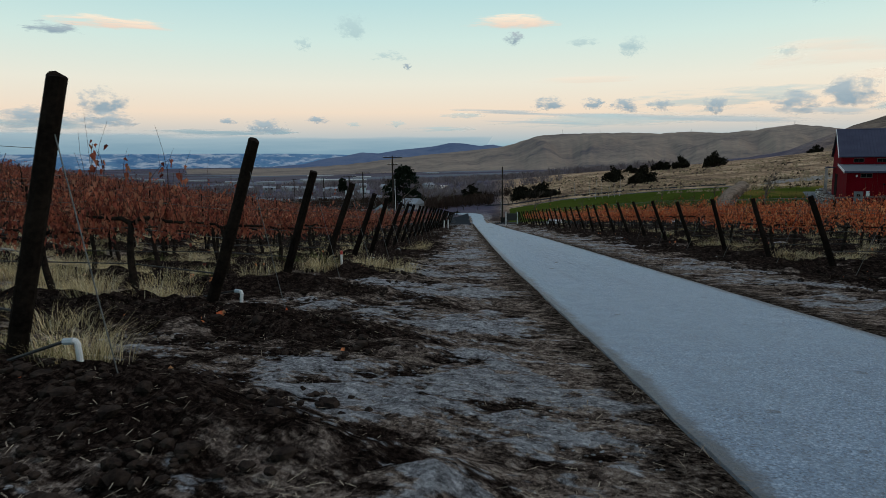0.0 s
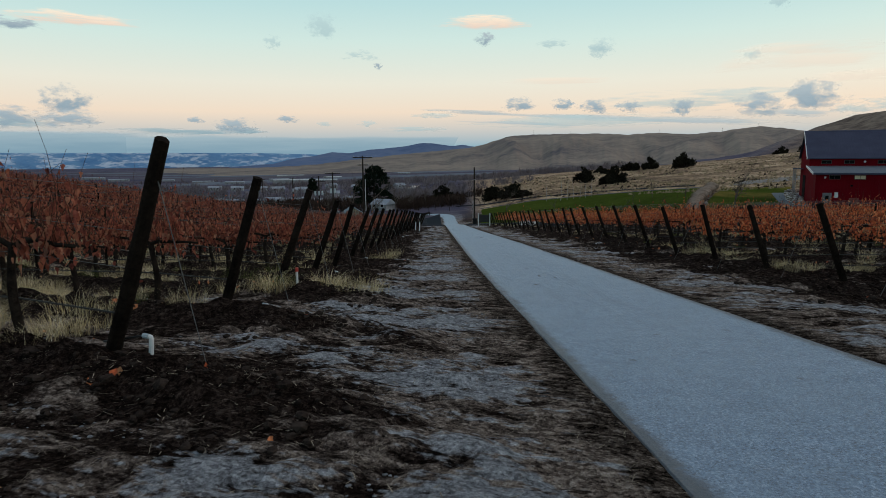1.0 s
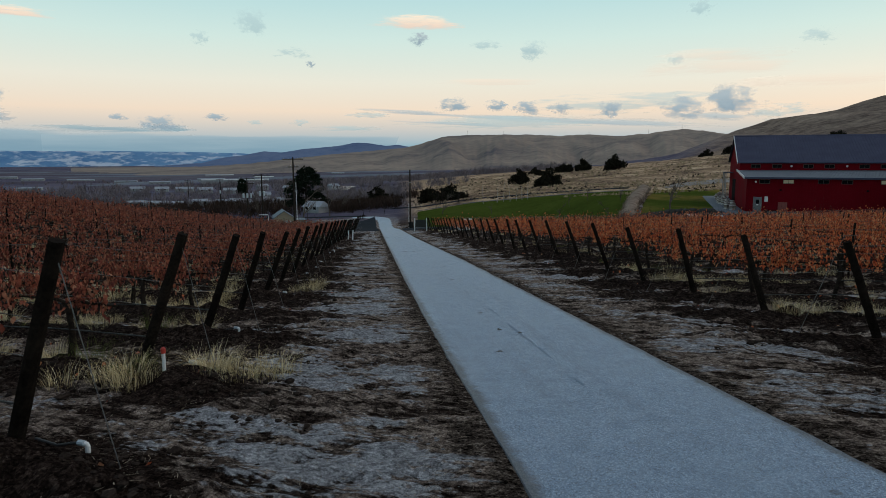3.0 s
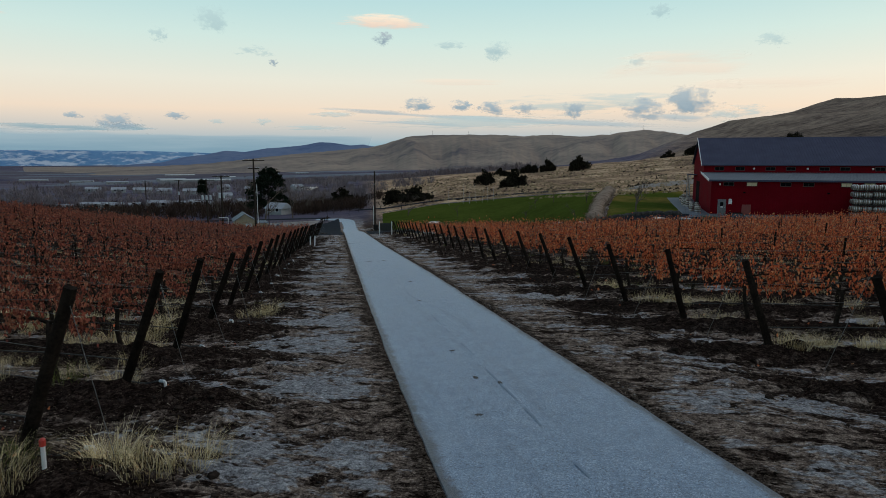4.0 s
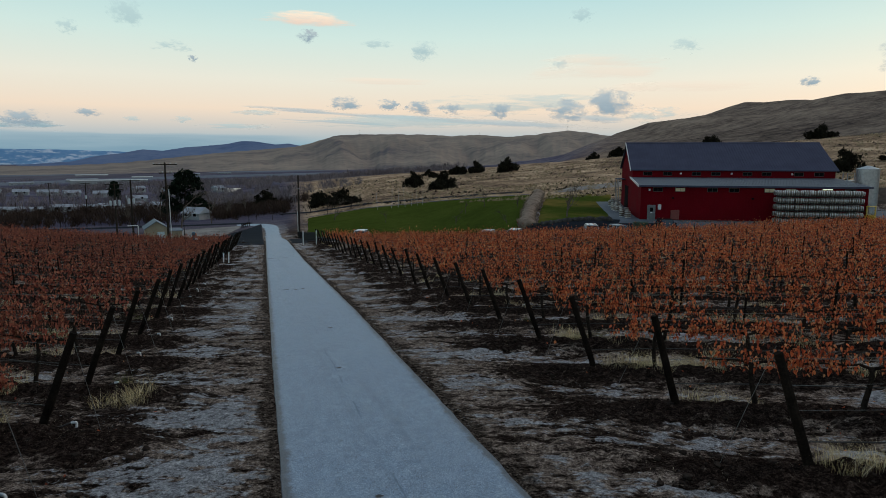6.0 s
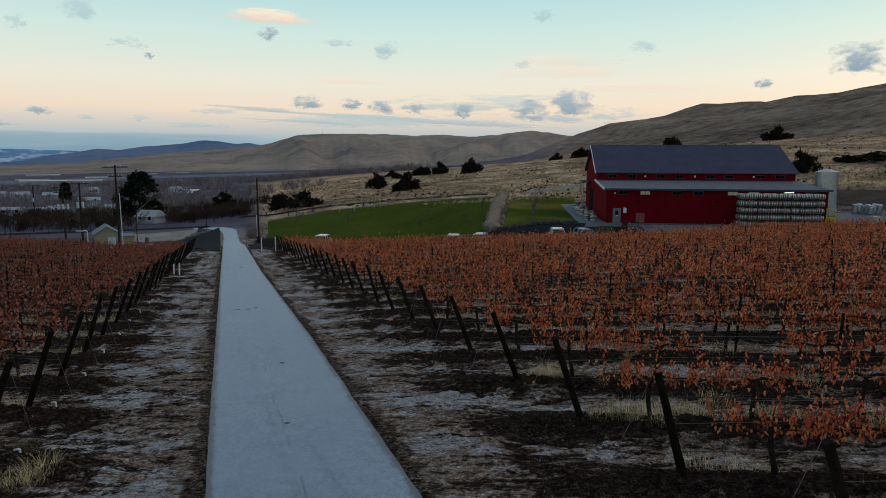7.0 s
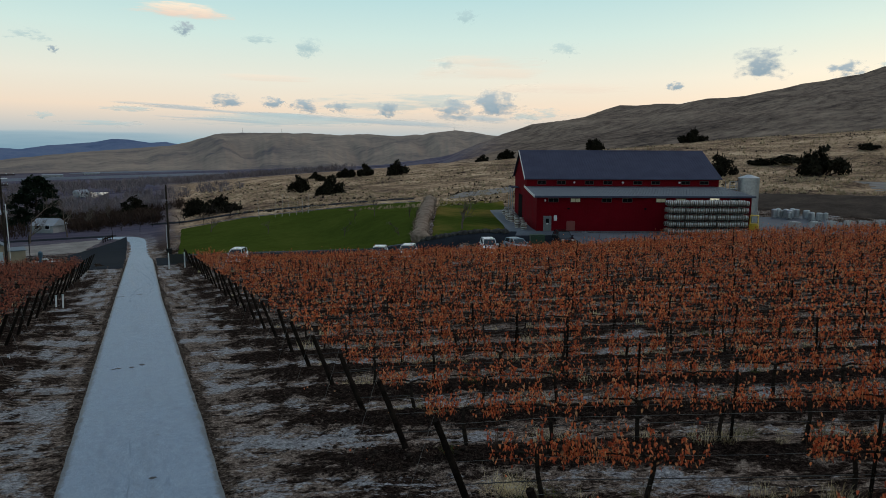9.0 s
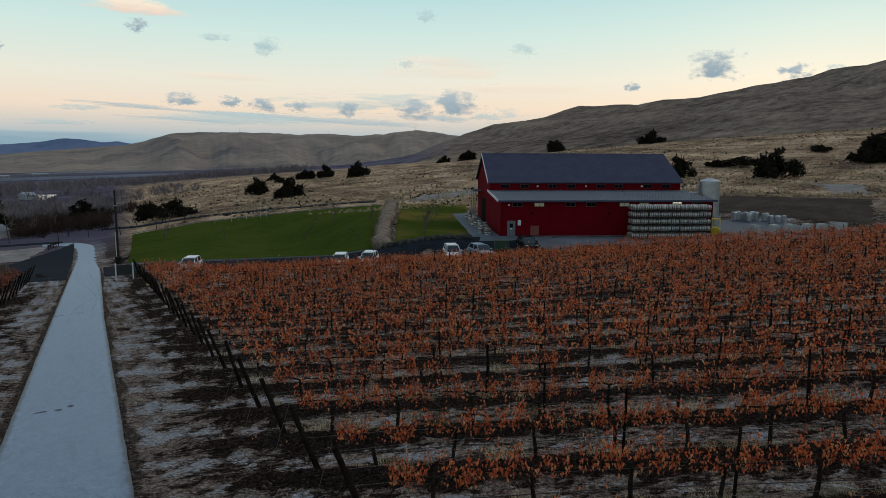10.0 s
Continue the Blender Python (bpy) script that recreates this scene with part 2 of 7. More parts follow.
def make_ground_material():
    n = Nodes("frosty_ground")
    along = n.down_rows(0.7, 2.6)
    wide, mid = n.noise(0.45, 5, 0.65), n.noise(1.7, 8, 0.72, along)
    ruts = n.noise(1.0, 8, 0.74, n.down_rows(0.8, 4.2))
    fine, grit = n.noise(7, 8, 0.80), n.noise(38, 5, 0.8)
    lump = n.cells(11, n.down_rows(1.0, 1.6))
    crumb = n.cells(34)
    tilth = n.math("ADD", n.math("MULTIPLY", lump, 0.55), n.math("MULTIPLY", crumb, 0.45))
    shards = n.math("ADD", n.math("MULTIPLY", n.scatter(17, n.down_rows(1, 1.7)), 0.10), n.math("MULTIPLY", n.scatter(55), 0.10))
    grain = n.math("ADD", n.math("MULTIPLY", fine, 0.50), n.math("ADD", n.math("MULTIPLY", grit, 0.30), shards))
    # the dark ends of these tones also paint shade into gaps between grains
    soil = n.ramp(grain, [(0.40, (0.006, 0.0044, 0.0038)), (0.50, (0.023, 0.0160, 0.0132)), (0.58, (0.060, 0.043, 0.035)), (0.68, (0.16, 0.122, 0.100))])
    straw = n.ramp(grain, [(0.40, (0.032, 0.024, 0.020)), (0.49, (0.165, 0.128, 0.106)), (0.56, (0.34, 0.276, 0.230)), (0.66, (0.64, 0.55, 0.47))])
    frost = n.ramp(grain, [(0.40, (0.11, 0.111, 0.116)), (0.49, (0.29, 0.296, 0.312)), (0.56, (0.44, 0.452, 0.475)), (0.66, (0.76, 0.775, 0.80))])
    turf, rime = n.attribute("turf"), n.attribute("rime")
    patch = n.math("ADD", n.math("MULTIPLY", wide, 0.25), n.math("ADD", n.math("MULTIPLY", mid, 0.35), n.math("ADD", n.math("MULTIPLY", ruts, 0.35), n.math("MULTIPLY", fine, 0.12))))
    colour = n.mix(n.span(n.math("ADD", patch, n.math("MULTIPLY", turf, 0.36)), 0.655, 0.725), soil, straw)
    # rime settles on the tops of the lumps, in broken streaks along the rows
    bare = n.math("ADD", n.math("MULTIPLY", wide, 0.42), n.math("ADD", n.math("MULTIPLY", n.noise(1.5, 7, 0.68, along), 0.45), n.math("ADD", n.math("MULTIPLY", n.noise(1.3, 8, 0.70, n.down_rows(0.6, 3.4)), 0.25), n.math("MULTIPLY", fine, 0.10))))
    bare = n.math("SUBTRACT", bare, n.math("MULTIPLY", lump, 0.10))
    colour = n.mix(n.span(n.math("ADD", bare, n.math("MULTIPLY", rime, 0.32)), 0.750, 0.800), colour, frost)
    gravel = n.ramp(grain, [(0.41, (0.005, 0.004, 0.0035)), (0.49, (0.045, 0.034, 0.028)), (0.56, (0.13, 0.104, 0.085)), (0.64, (0.34, 0.29, 0.25))])
    colour = n.mix(n.span(n.math("ADD", n.attribute("shoulder"), n.math("MULTIPLY", mid, 0.6)), 0.65, 1.0), colour, gravel)
    # dry hill grass and the far fields
    hill_grain = n.noise(0.09, 8, 0.74, n.stretched(0.8, 1.3, 1.0, -0.5))
    hill_fine = n.noise(1.3, 8, 0.80, n.stretched(0.85, 1.2, 1.0, -0.5))
    # sheep-worn ledges that follow the contours
    ledge = n.noise(1.0, 7, 0.70, n.stretched(0.030, 0.030, 0.85))
    ledges = n.noise(1.0, 8, 0.70, n.stretched(0.0045, 0.0045, 0.075))
    golden = n.ramp(n.math("ADD", n.math("MULTIPLY", hill_grain, 0.30), n.math("ADD", n.math("MULTIPLY", hill_fine, 0.40), n.math("MULTIPLY", ledge, 0.30))),
                    [(0.41, (0.030, 0.022, 0.019)), (0.46, (0.14, 0.098, 0.072)), (0.51, (0.36, 0.248, 0.155)), (0.585, (0.66, 0.50, 0.34))])
    colour = n.mix(n.attribute("gold"), colour, golden)
    heath = n.ramp(n.math("ADD", n.math("MULTIPLY", n.noise(0.011, 9, 0.72, n.stretched(1, 1.6, 1, -0.5)), 0.30), n.math("ADD", n.math("MULTIPLY", hill_grain, 0.45), n.math("MULTIPLY", ledges, 0.25))),
                   [(0.40, (0.048, 0.040, 0.037)), (0.455, (0.112, 0.089, 0.074)), (0.515, (0.183, 0.146, 0.117)), (0.60, (0.285, 0.228, 0.176))])
    colour = n.mix(n.attribute("heath"), colour, heath)
    # far valley scrub, with blue-violet haze painted into its tones
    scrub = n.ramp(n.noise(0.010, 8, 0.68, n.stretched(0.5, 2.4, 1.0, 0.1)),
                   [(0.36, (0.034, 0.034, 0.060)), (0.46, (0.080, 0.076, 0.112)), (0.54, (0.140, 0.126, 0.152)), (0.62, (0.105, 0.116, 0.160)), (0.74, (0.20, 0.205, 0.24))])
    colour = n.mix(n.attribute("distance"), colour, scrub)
    relief = n.math("ADD", n.math("MULTIPLY", mid, 0.55), n.math("SUBTRACT", n.math("MULTIPLY", grain, 0.75), n.math("MULTIPLY", tilth, 0.38)))
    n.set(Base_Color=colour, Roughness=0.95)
    n.shader.inputs["Specular IOR Level"].default_value = 0.0
    return n.bump(relief, 1.0, 0.16).material


def make_road_material():
    n = Nodes("frosted_chip_seal")
    wide, mid, grit, speck = n.noise(0.35, 5, 0.6), n.noise(4, 6, 0.7), n.scatter(95), n.noise(48, 5, 0.8)
    chips = n.math("ADD", n.math("MULTIPLY", grit, 0.26), n.math("ADD", n.math("MULTIPLY", speck, 0.59), n.math("MULTIPLY", mid, 0.15)))
    base = n.ramp(chips, [(0.36, (0.022, 0.046, 0.084)), (0.46, (0.120, 0.193, 0.292)), (0.55, (0.197, 0.290, 0.410)), (0.66, (0.43, 0.53, 0.65))])
    # wheel lines where the rime is worn off
    lines = n.noise(1.0, 6, 0.7, n.stretched(2.6, 0.10, 1.0, -0.032))
    colour = n.mix(n.span(lines, 0.54, 0.72, 0, 0.32), base, (0.060, 0.090, 0.135))
    colour = n.mix(n.span(wide, 0.4, 0.7, 0, 0.35), colour, (0.205, 0.28, 0.365))
    # dirt carried in from the verges
    soiled = n.math("ADD", n.attribute("edge"), n.math("MULTIPLY", n.noise(2.2, 8, 0.78), 0.9))
    colour = n.mix(n.span(soiled, 1.08, 1.36, 0, 0.75), colour, (0.045, 0.038, 0.034))
    stain = n.span(n.noise(1.9, 8, 0.82, n.stretched(1.2, 1.0, 1)), 0.665, 0.69)
    colour = n.mix(n.math("MULTIPLY", stain, 0.7), colour, (0.035, 0.033, 0.034))
    spots = n.math("MULTIPLY", n.span(n.cells(1.1), 0.060, 0.045), n.span(speck, 0.42, 0.55))
    colour = n.mix(n.math("MULTIPLY", spots, 0.8), colour, (0.03, 0.027, 0.025))
    n.set(Base_Color=colour, Roughness=n.span(grit, 0.0, 1.0, 0.34, 0.58))
    return n.bump(chips, 1.0, 0.014).material


M_GROUND = make_ground_material()
M_ROAD = make_road_material()


# ---- the ground: one sheet out to the horizon ----
def spread(low, high, step, reach_low, reach_high, grow):
    mid = list(np.arange(low, high, step))
    for sign, edge, reach, into in ((1, mid[-1], reach_high, mid), (-1, mid[0], reach_low, None)):
        s, at, out = step, edge, []
        while abs(at - edge) < reach:
            s *= grow
            at += sign * s
            out.append(at)
        if sign > 0:
            mid = mid + out
        else:
            mid = out[::-1] + mid
    return np.array(mid)


def row_phase(x, y):
    """How far a place lies from the nearest vine row, in metres across it, and whether a block holds it."""
    along = math.tan(ROW_TURN)
    y_right = y + (x - 10.4) * along
    y_left = y + (x + 1.4) * along
    pr = (y_right - RIGHT_FIRST) / RIGHT_STEP
    pl = (y_left - LEFT_FIRST) / LEFT_STEP
    right = (x > RIGHT_AT + RIGHT_LEAN * y_right) & (y_right < 107)
    left = (x < LEFT_AT + LEFT_LEAN * y_left) & (y_left < 107) & (y_left > -30)
    phase = np.where(x > 4, pr - np.round(pr), pl - np.round(pl)) * 2.7
    return phase, right | left, right, left


def build_ground():
    xs = spread(-5.0, 13.0, 0.10, 4700, 4700, 1.052)
    ys = spread(4.4, 34.0, 0.105, 500, 4800, 1.048)
    x, y = np.meshgrid(xs, ys)
    z = land(x, y)
    phase, inside, right, left = row_phase(x, y)
    near = 1 - smooth(60, 120, np.hypot(x - 5, y - 20))
    wob = np.array([noise.noise((a * 0.7, b * 0.7, 3.0)) for a, b in zip(x.ravel(), y.ravel())]).reshape(x.shape)
    clod = np.array([noise.noise((a * 3.1, b * 3.1, 9.0)) for a, b in zip(x.ravel(), y.ravel())]).reshape(x.shape)
    rough = np.array([noise.fractal((a * 1.9 + b * 0.5, b * 3.4, 2.0), 0.7, 2.3, 4) if n > 0.05 else 0.0 for a, b, n in zip(x.ravel(), y.ravel(), near.ravel())]).reshape(x.shape)
    # the berm under each row runs out a little past its end post, towards the road
    edge_left = np.interp(y, ROAD_L[0], ROAD_L[1])
    edge_right = np.interp(y, ROAD_R[0], ROAD_R[1])
    beside = np.maximum(edge_left - x, x - edge_right)          # metres off the road's edge
    road_gap = np.abs(x - (edge_left + edge_right) / 2)
    reach = np.where(inside, 1.0, np.clip((beside - 1.2 - 1.6 * wob) / 1.9, 0, 1) * (road_gap < 9))
    berm = np.exp(-((phase + 0.16 + 0.2 * wob) / 0.56) ** 2) * reach
    tilth = smooth(0.15, 0.7, beside) * near
    z = z + near * (berm * (0.21 + 0.10 * wob) + 0.03 * wob * smooth(0.15, 1.2, beside)) + tilth * (0.075 * rough * (0.6 + 1.2 * berm) + 0.022 * clod)
    # folds and gullies in the far slopes
    fold = np.zeros_like(z)
    away = np.hypot(x - 5, y - 18)
    far_spots = (away > 240) & (y > -200)
    fold[far_spots] = [noise.fractal((a / 190, b / 190, 5.0), 0.85, 2.2, 6) for a, b in zip(x[far_spots], y[far_spots])]
    bear = np.degrees(np.arctan2(x - 5, y - 18))
    z = z + fold * (3.5 * smooth(240, 330, away) + 12.5 * smooth(330, 900, away)) * smooth(18, 32, bear)
    # the road bed and the gravel sites lie level
    z = z - np.where((y < 119) & (y > -40), 0.06 * (1 - smooth(-0.12, 0.05, beside + 0.04 * clod)), 0.0)
    heights = z
    verts = np.stack([x, y, heights], -1).reshape(-1, 3)
    ny, nx = x.shape
    i = np.arange(ny * nx).reshape(ny, nx)
    faces = np.stack([i[:-1, :-1], i[:-1, 1:], i[1:, 1:], i[1:, :-1]], -1).reshape(-1, 4)
    mesh = bpy.data.meshes.new("ground")
    mesh.vertices.add(len(verts))
    mesh.vertices.foreach_set("co", verts.ravel())
    mesh.loops.add(faces.size)
    mesh.loops.foreach_set("vertex_index", faces.ravel())
    mesh.polygons.add(len(faces))
    mesh.polygons.foreach_set("loop_start", np.arange(len(faces)) * 4)
    mesh.polygons.foreach_set("use_smooth", np.ones(len(faces), bool))
    mesh.update(calc_edges=True)
    r, bearing = np.hypot(x - 5, y - 18), np.degrees(np.arctan2(x - 5, y - 18))
    hill = smooth(118, 135, r) * smooth(2.5, 5.5, bearing) * (1 - smooth(100, 140, bearing))
    heath = smooth(300, 420, r) * smooth(26, 34, bearing) * (1 - smooth(100, 140, bearing))
    spoil = berm * np.clip(0.75 + 0.9 * wob + 0.5 * rough, 0.15, 1.2) * (0.55 + 0.40 * left + 0.20 * right)
    tilled = (1 - smooth(-0.4, 1.5, x + 0.8 * wob)) * smooth(6.5, 9.0, y)
    worn = smooth(0.3, 0.8, beside) * (1 - smooth(2.0, 3.2, beside + 0.6 * wob))
    masks = {
        "turf": np.where(inside, 0.50, 0.43) + 0.10 * (1 - smooth(0.8, 2.6, beside + wob)) - 0.85 * spoil - tilled * 0.06 + 0.22 * rough * near,
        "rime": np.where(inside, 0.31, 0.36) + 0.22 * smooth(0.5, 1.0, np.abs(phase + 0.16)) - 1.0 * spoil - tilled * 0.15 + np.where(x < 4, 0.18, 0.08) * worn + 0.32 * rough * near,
        "shoulder": (0.85 - 0.85 * smooth(0.0, 0.60, beside + 0.35 * clod + 0.15 * wob)) * (y < 118),
        "gold": hill,
        "heath": heath,
        # how far the haze-tinted valley colour takes over
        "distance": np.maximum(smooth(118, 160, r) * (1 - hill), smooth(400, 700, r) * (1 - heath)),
    }
    for name, values in masks.items():
        layer = mesh.attributes.new(name, "FLOAT", "POINT")
        layer.data.foreach_set("value", np.clip(values, 0, 1).ravel().astype(np.float32))
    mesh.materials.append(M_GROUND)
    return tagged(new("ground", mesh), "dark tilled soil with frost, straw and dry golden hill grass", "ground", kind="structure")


build_ground()


def ribbon(name, centre, half, lift, material, label, category="road", crown=0.0, cols=4, edge=0.0, seed=0):
    """A strip laid on the land along a list of places, with thickness at its edges."""
    verts, faces = [], []
    for k, (x, y) in enumerate(centre):
        a, b = centre[max(k - 1, 0)], centre[min(k + 1, len(centre) - 1)]
        d = Vector((b[0] - a[0], b[1] - a[1], 0)).normalized()
        n = Vector((d.y, -d.x, 0))
        for c in range(cols + 1):
            s = -1 + 2 * c / cols
            ragged = edge * noise.noise((x * 1.3 + seed, y * 1.3, s * 5)) if abs(s) == 1 else 0
            p = Vector((x, y, 0)) + n * (s * (half[k] if isinstance(half, list) else half) + ragged)
            verts.append((p.x, p.y, land_at(p.x, p.y) + lift + crown * (1 - s * s)))
        for s, c in ((-1, 0), (1, cols)):
            v = verts[-(cols + 1) + c] if s < 0 else verts[-2]
            verts.append((v[0] + n.x * s * 0.06, v[1] + n.y * s * 0.06, v[2] - 0.10))
    w = cols + 3
    for k in range(len(centre) - 1):
        row = [cols + 1, *range(cols + 1), cols + 2]
        for a, b in zip(row[:-1], row[1:]):
            faces.append((k * w + a, k * w + b, (k + 1) * w + b, (k + 1) * w + a))
    ob = new(name, array_mesh(name, verts, faces, material))
    return tagged(ob, label, category, kind="structure")


lane = [(road_x(y), y) for y in np.arange(-30, 118, 0.5)]
lane += [(7.85 + 0.95 * float(smooth(118, 160, 118 + k * 3.0)), 118 + k * 3.0) for k in range(1, 14)]
lane_half = [(road_right(y) - road_left(y)) / 2 for x, y in lane] + [1.6] * 23
bx, by = lane[-1]
lane += [(bx - 5.5 * (1 - math.cos(a)), by + 12 * math.sin(a)) for a in np.linspace(0.15, 1.5, 10)]
bx, by = lane[-1]
fork = (bx, by)
lane += [(bx - 1.0, by), (bx - 2.0, by - 0.1)]
road = ribbon("road", lane, lane_half, 0.0, M_ROAD, "narrow pale frosted chip-seal lane running down to the valley", edge=0.03, crown=0.02, cols=12)
layer = road.data.attributes.new("edge", "FLOAT", "POINT")
layer.data.foreach_set("value", np.tile([1.0] + [0.42] + [0.0] * 9 + [0.42] + [1.0, 1.0, 1.0], len(lane)).astype(np.float32))

M_POST = plain("weathered_post_wood", (0.004, 0.0033, 0.0028), (0.030, 0.022, 0.017), 3.0, 0.9, 0, 30, 0.6, 0.01, vary=0.35)
M_BARK = plain("vine_bark", (0.007, 0.0055, 0.005), (0.04, 0.03, 0.023), 9.0, 0.9, 0, 60, 0.7, 0.008)
M_CANE = plain("vine_cane", (0.035, 0.018, 0.012), (0.11, 0.06, 0.04), 12.0, 0.85, 0, 60, 0)
M_WIRE = plain("dull_wire", (0.10, 0.10, 0.10), (0.22, 0.22, 0.22), 3.0, 0.5, 0.8, 40, 0)
M_HOSE = plain("black_drip_hose", (0.012, 0.012, 0.013), (0.03, 0.03, 0.03), 4.0, 0.6)


def make_leaf_material(name, tones):
    n = Nodes(name)
    pick = n.island()
    tone = n.ramp(pick, tones)
    mottled = n.mix(n.span(n.noise(38, 4), 0.35, 0.7, 0, 0.55), tone, n.mix(1.0, tone, (0.45, 0.36, 0.32), "MULTIPLY"))
    n.set(Base_Color=mottled, Roughness=0.75)
    n.shader.inputs["Specular IOR Level"].default_value = 0.2
    n.shader.inputs["Subsurface Weight"].default_value = 0.0
    # thin leaves let a little light through
    glow = n.tree.nodes.new("ShaderNodeBsdfTranslucent")
    n.link(mottled, glow.inputs[0])
    both = n.tree.nodes.new("ShaderNodeMixShader")
    both.inputs[0].default_value = 0.3
    n.link(n.shader.outputs[0], both.inputs[1])
    n.link(glow.outputs[0], both.inputs[2])
    n.link(both.outputs[0], n.tree.nodes["Material Output"].inputs[0])
    return n.material


M_LEAF = make_leaf_material("dry_vine_leaf", [(0.0, (0.16, 0.034, 0.022)), (0.2, (0.50, 0.105, 0.045)), (0.5, (0.78, 0.185, 0.070)), (0.72, (0.86, 0.265, 0.098)), (0.90, (0.86, 0.44, 0.21)), (1.0, (0.22, 0.10, 0.06))])
# darker, duller leaf tones for the left block and the loose canes
M_LEAF_DULL = make_leaf_material("dull_vine_leaf", [(0.0, (0.12, 0.033, 0.026)), (0.2, (0.25, 0.066, 0.046)), (0.5, (0.40, 0.112, 0.068)), (0.75, (0.51, 0.168, 0.095)), (0.92, (0.52, 0.24, 0.145)), (1.0, (0.18, 0.088, 0.062))])

# ---- the vines ----
LEAF_RIM = np.array([(0, 0, 0), (-0.33, 0.18, 0.20), (-0.23, 0.60, 0.15), (0, 1.12, 0.0), (0.23, 0.60, 0.15), (0.33, 0.18, 0.20)])


def turn_matrix(rng):
    """A random turn that mostly lets a leaf hang, tip down."""
    yaw, tip, roll = rng.uniform(0, 6.283), rng.normal(-1.30, 0.36), rng.normal(0, 0.6)
    return np.array(Matrix.Rotation(yaw, 3, "Z") @ Matrix.Rotation(tip, 3, "X") @ Matrix.Rotation(roll, 3, "Y"))


def leaf_arrays(rng, count, spots, size, fine):
    """Leaves at the given spots: fine ones with lobes and a fold, coarse ones of two triangles."""
    verts, faces, base = [], [], 0
    for k in range(count):
        m = turn_matrix(rng)
        s = size * rng.uniform(0.6, 1.25)
        curl = rng.uniform(-0.6, 1.6)
        if fine:
            rim = LEAF_RIM * (1, 1, curl)
            rim = rim + rng.normal(0, 0.05, rim.shape)
            v = np.vstack([rim, (0, 0.42, -0.10 * curl)])
            f = [(6, i, (i + 1) % 6) for i in range(6)]
        else:
            v = np.array([(0, 0, 0), (-0.42, 0.45, 0.18 * curl), (0, 1.15, 0), (0.42, 0.45, 0.18 * curl)])
            f = [(0, 2, 1), (0, 3, 2)]
        verts.append(v * s @ m.T + spots[k])
        faces.extend([tuple(i + base for i in t) for t in f])
        base += len(v)
    return np.vstack(verts), faces


def build_vine_parts(seed, fine):
    """One vine along x with its trunk at the origin: arrays for trunk, arms, shoots and leaves."""
    rng = np.random.default_rng(seed)
    top = 0.92 + rng.uniform(-0.04, 0.04)
    lean = rng.normal(0, 0.06, 2)
    n_trunk = 7 if fine else 2
    trunk = [(lean[0] * t + 0.03 * math.sin(5 * t + seed), lean[1] * t + 0.025 * math.cos(4 * t + seed), -0.08 + (top + 0.08) * t)
             for t in np.linspace(0, 1, n_trunk)]
    stem = tube_arrays(trunk, [0.046 - 0.012 * t + (0.008 * rng.random() if fine else 0) for t in np.linspace(0, 1, n_trunk)], 7 if fine else 4)
    hx, hy, hz = trunk[-1]
    arms = []
    for side in (-1, 1):
        arm = [(hx, hy, hz - 0.03)] + [(hx + side * 0.9 * t, hy * (1 - t) + rng.normal(0, 0.012), hz + 0.03 + rng.normal(0, 0.015)) for t in ((0.2, 0.45, 0.7, 1.0) if fine else (1.0,))]
        arms.append(tube_arrays(arm, list(np.linspace(0.030, 0.015, len(arm))), 6 if fine else 3, fine))
    shoots, spots = Soup(), []
    # some lengths of the arm carry thick hanging clusters, others are almost bare
    heavy = rng.uniform(-0.9, 0.9, 5)
    for c in range(33 if fine else 22):
        x = rng.uniform(-0.92, 0.92)
        reach = rng.uniform(0.30, 0.85) if c % 9 else rng.uniform(0.9, 1.25)
        swing, out = rng.normal(0, 0.16), rng.normal(0, 0.16)
        droop = rng.random() < 0.16
        cane = []
        for t in np.linspace(0, 1, 5 if fine else 2):
            h = top + 0.02 + reach * (t if not droop else 1.3 * t - 1.35 * t * t)
            cane.append((x + swing * t, out * t * (2.0 if droop else 1.0) + 0.03 * math.sin(9 * t + c), h))
        if fine or c % 3 == 0:
            shoots.add(*tube_arrays(cane, list(np.linspace(0.0048, 0.0018, len(cane))), 3, False))
        rich = min(abs(x - v) for v in heavy) < 0.17
        for _ in range(3 if not c % 9 else int(rng.integers(13, 24) if rich else rng.integers(6, 12)) if fine else int(rng.integers(8, 13) if rich else rng.integers(5, 9))):
            t = rng.uniform(0.0, 0.9) ** 1.25
            i = t * (len(cane) - 1)
            a, b = cane[int(i)], cane[min(int(i) + 1, len(cane) - 1)]
            p = np.array(a) + (np.array(b) - np.array(a)) * (i - int(i))
            spots.append(p + rng.normal(0, 1, 3) * (0.030, 0.035, 0.075) - (0, 0, 0.05))
    leaves = leaf_arrays(rng, len(spots), spots, 0.074 if fine else 0.108, fine)
    return stem, arms, shoots, leaves


FINE_VINES, COARSE_VINES, DULL_FOLIAGE = [], [], []
for k in range(9):
    stem, arms, shoots, leaves = build_vine_parts(40 + k, True)
    FINE_VINES.append([("trunk", array_mesh("trunk", *stem, M_BARK, True))] + [("cordon", array_mesh("cordon", *arm, M_BARK, True)) for arm in arms]
                      + [("brushwood", shoots.mesh("brushwood", M_CANE)), ("foliage", array_mesh("foliage", *leaves, M_LEAF))])
    DULL_FOLIAGE.append(array_mesh("foliage", *leaves, M_LEAF_DULL))
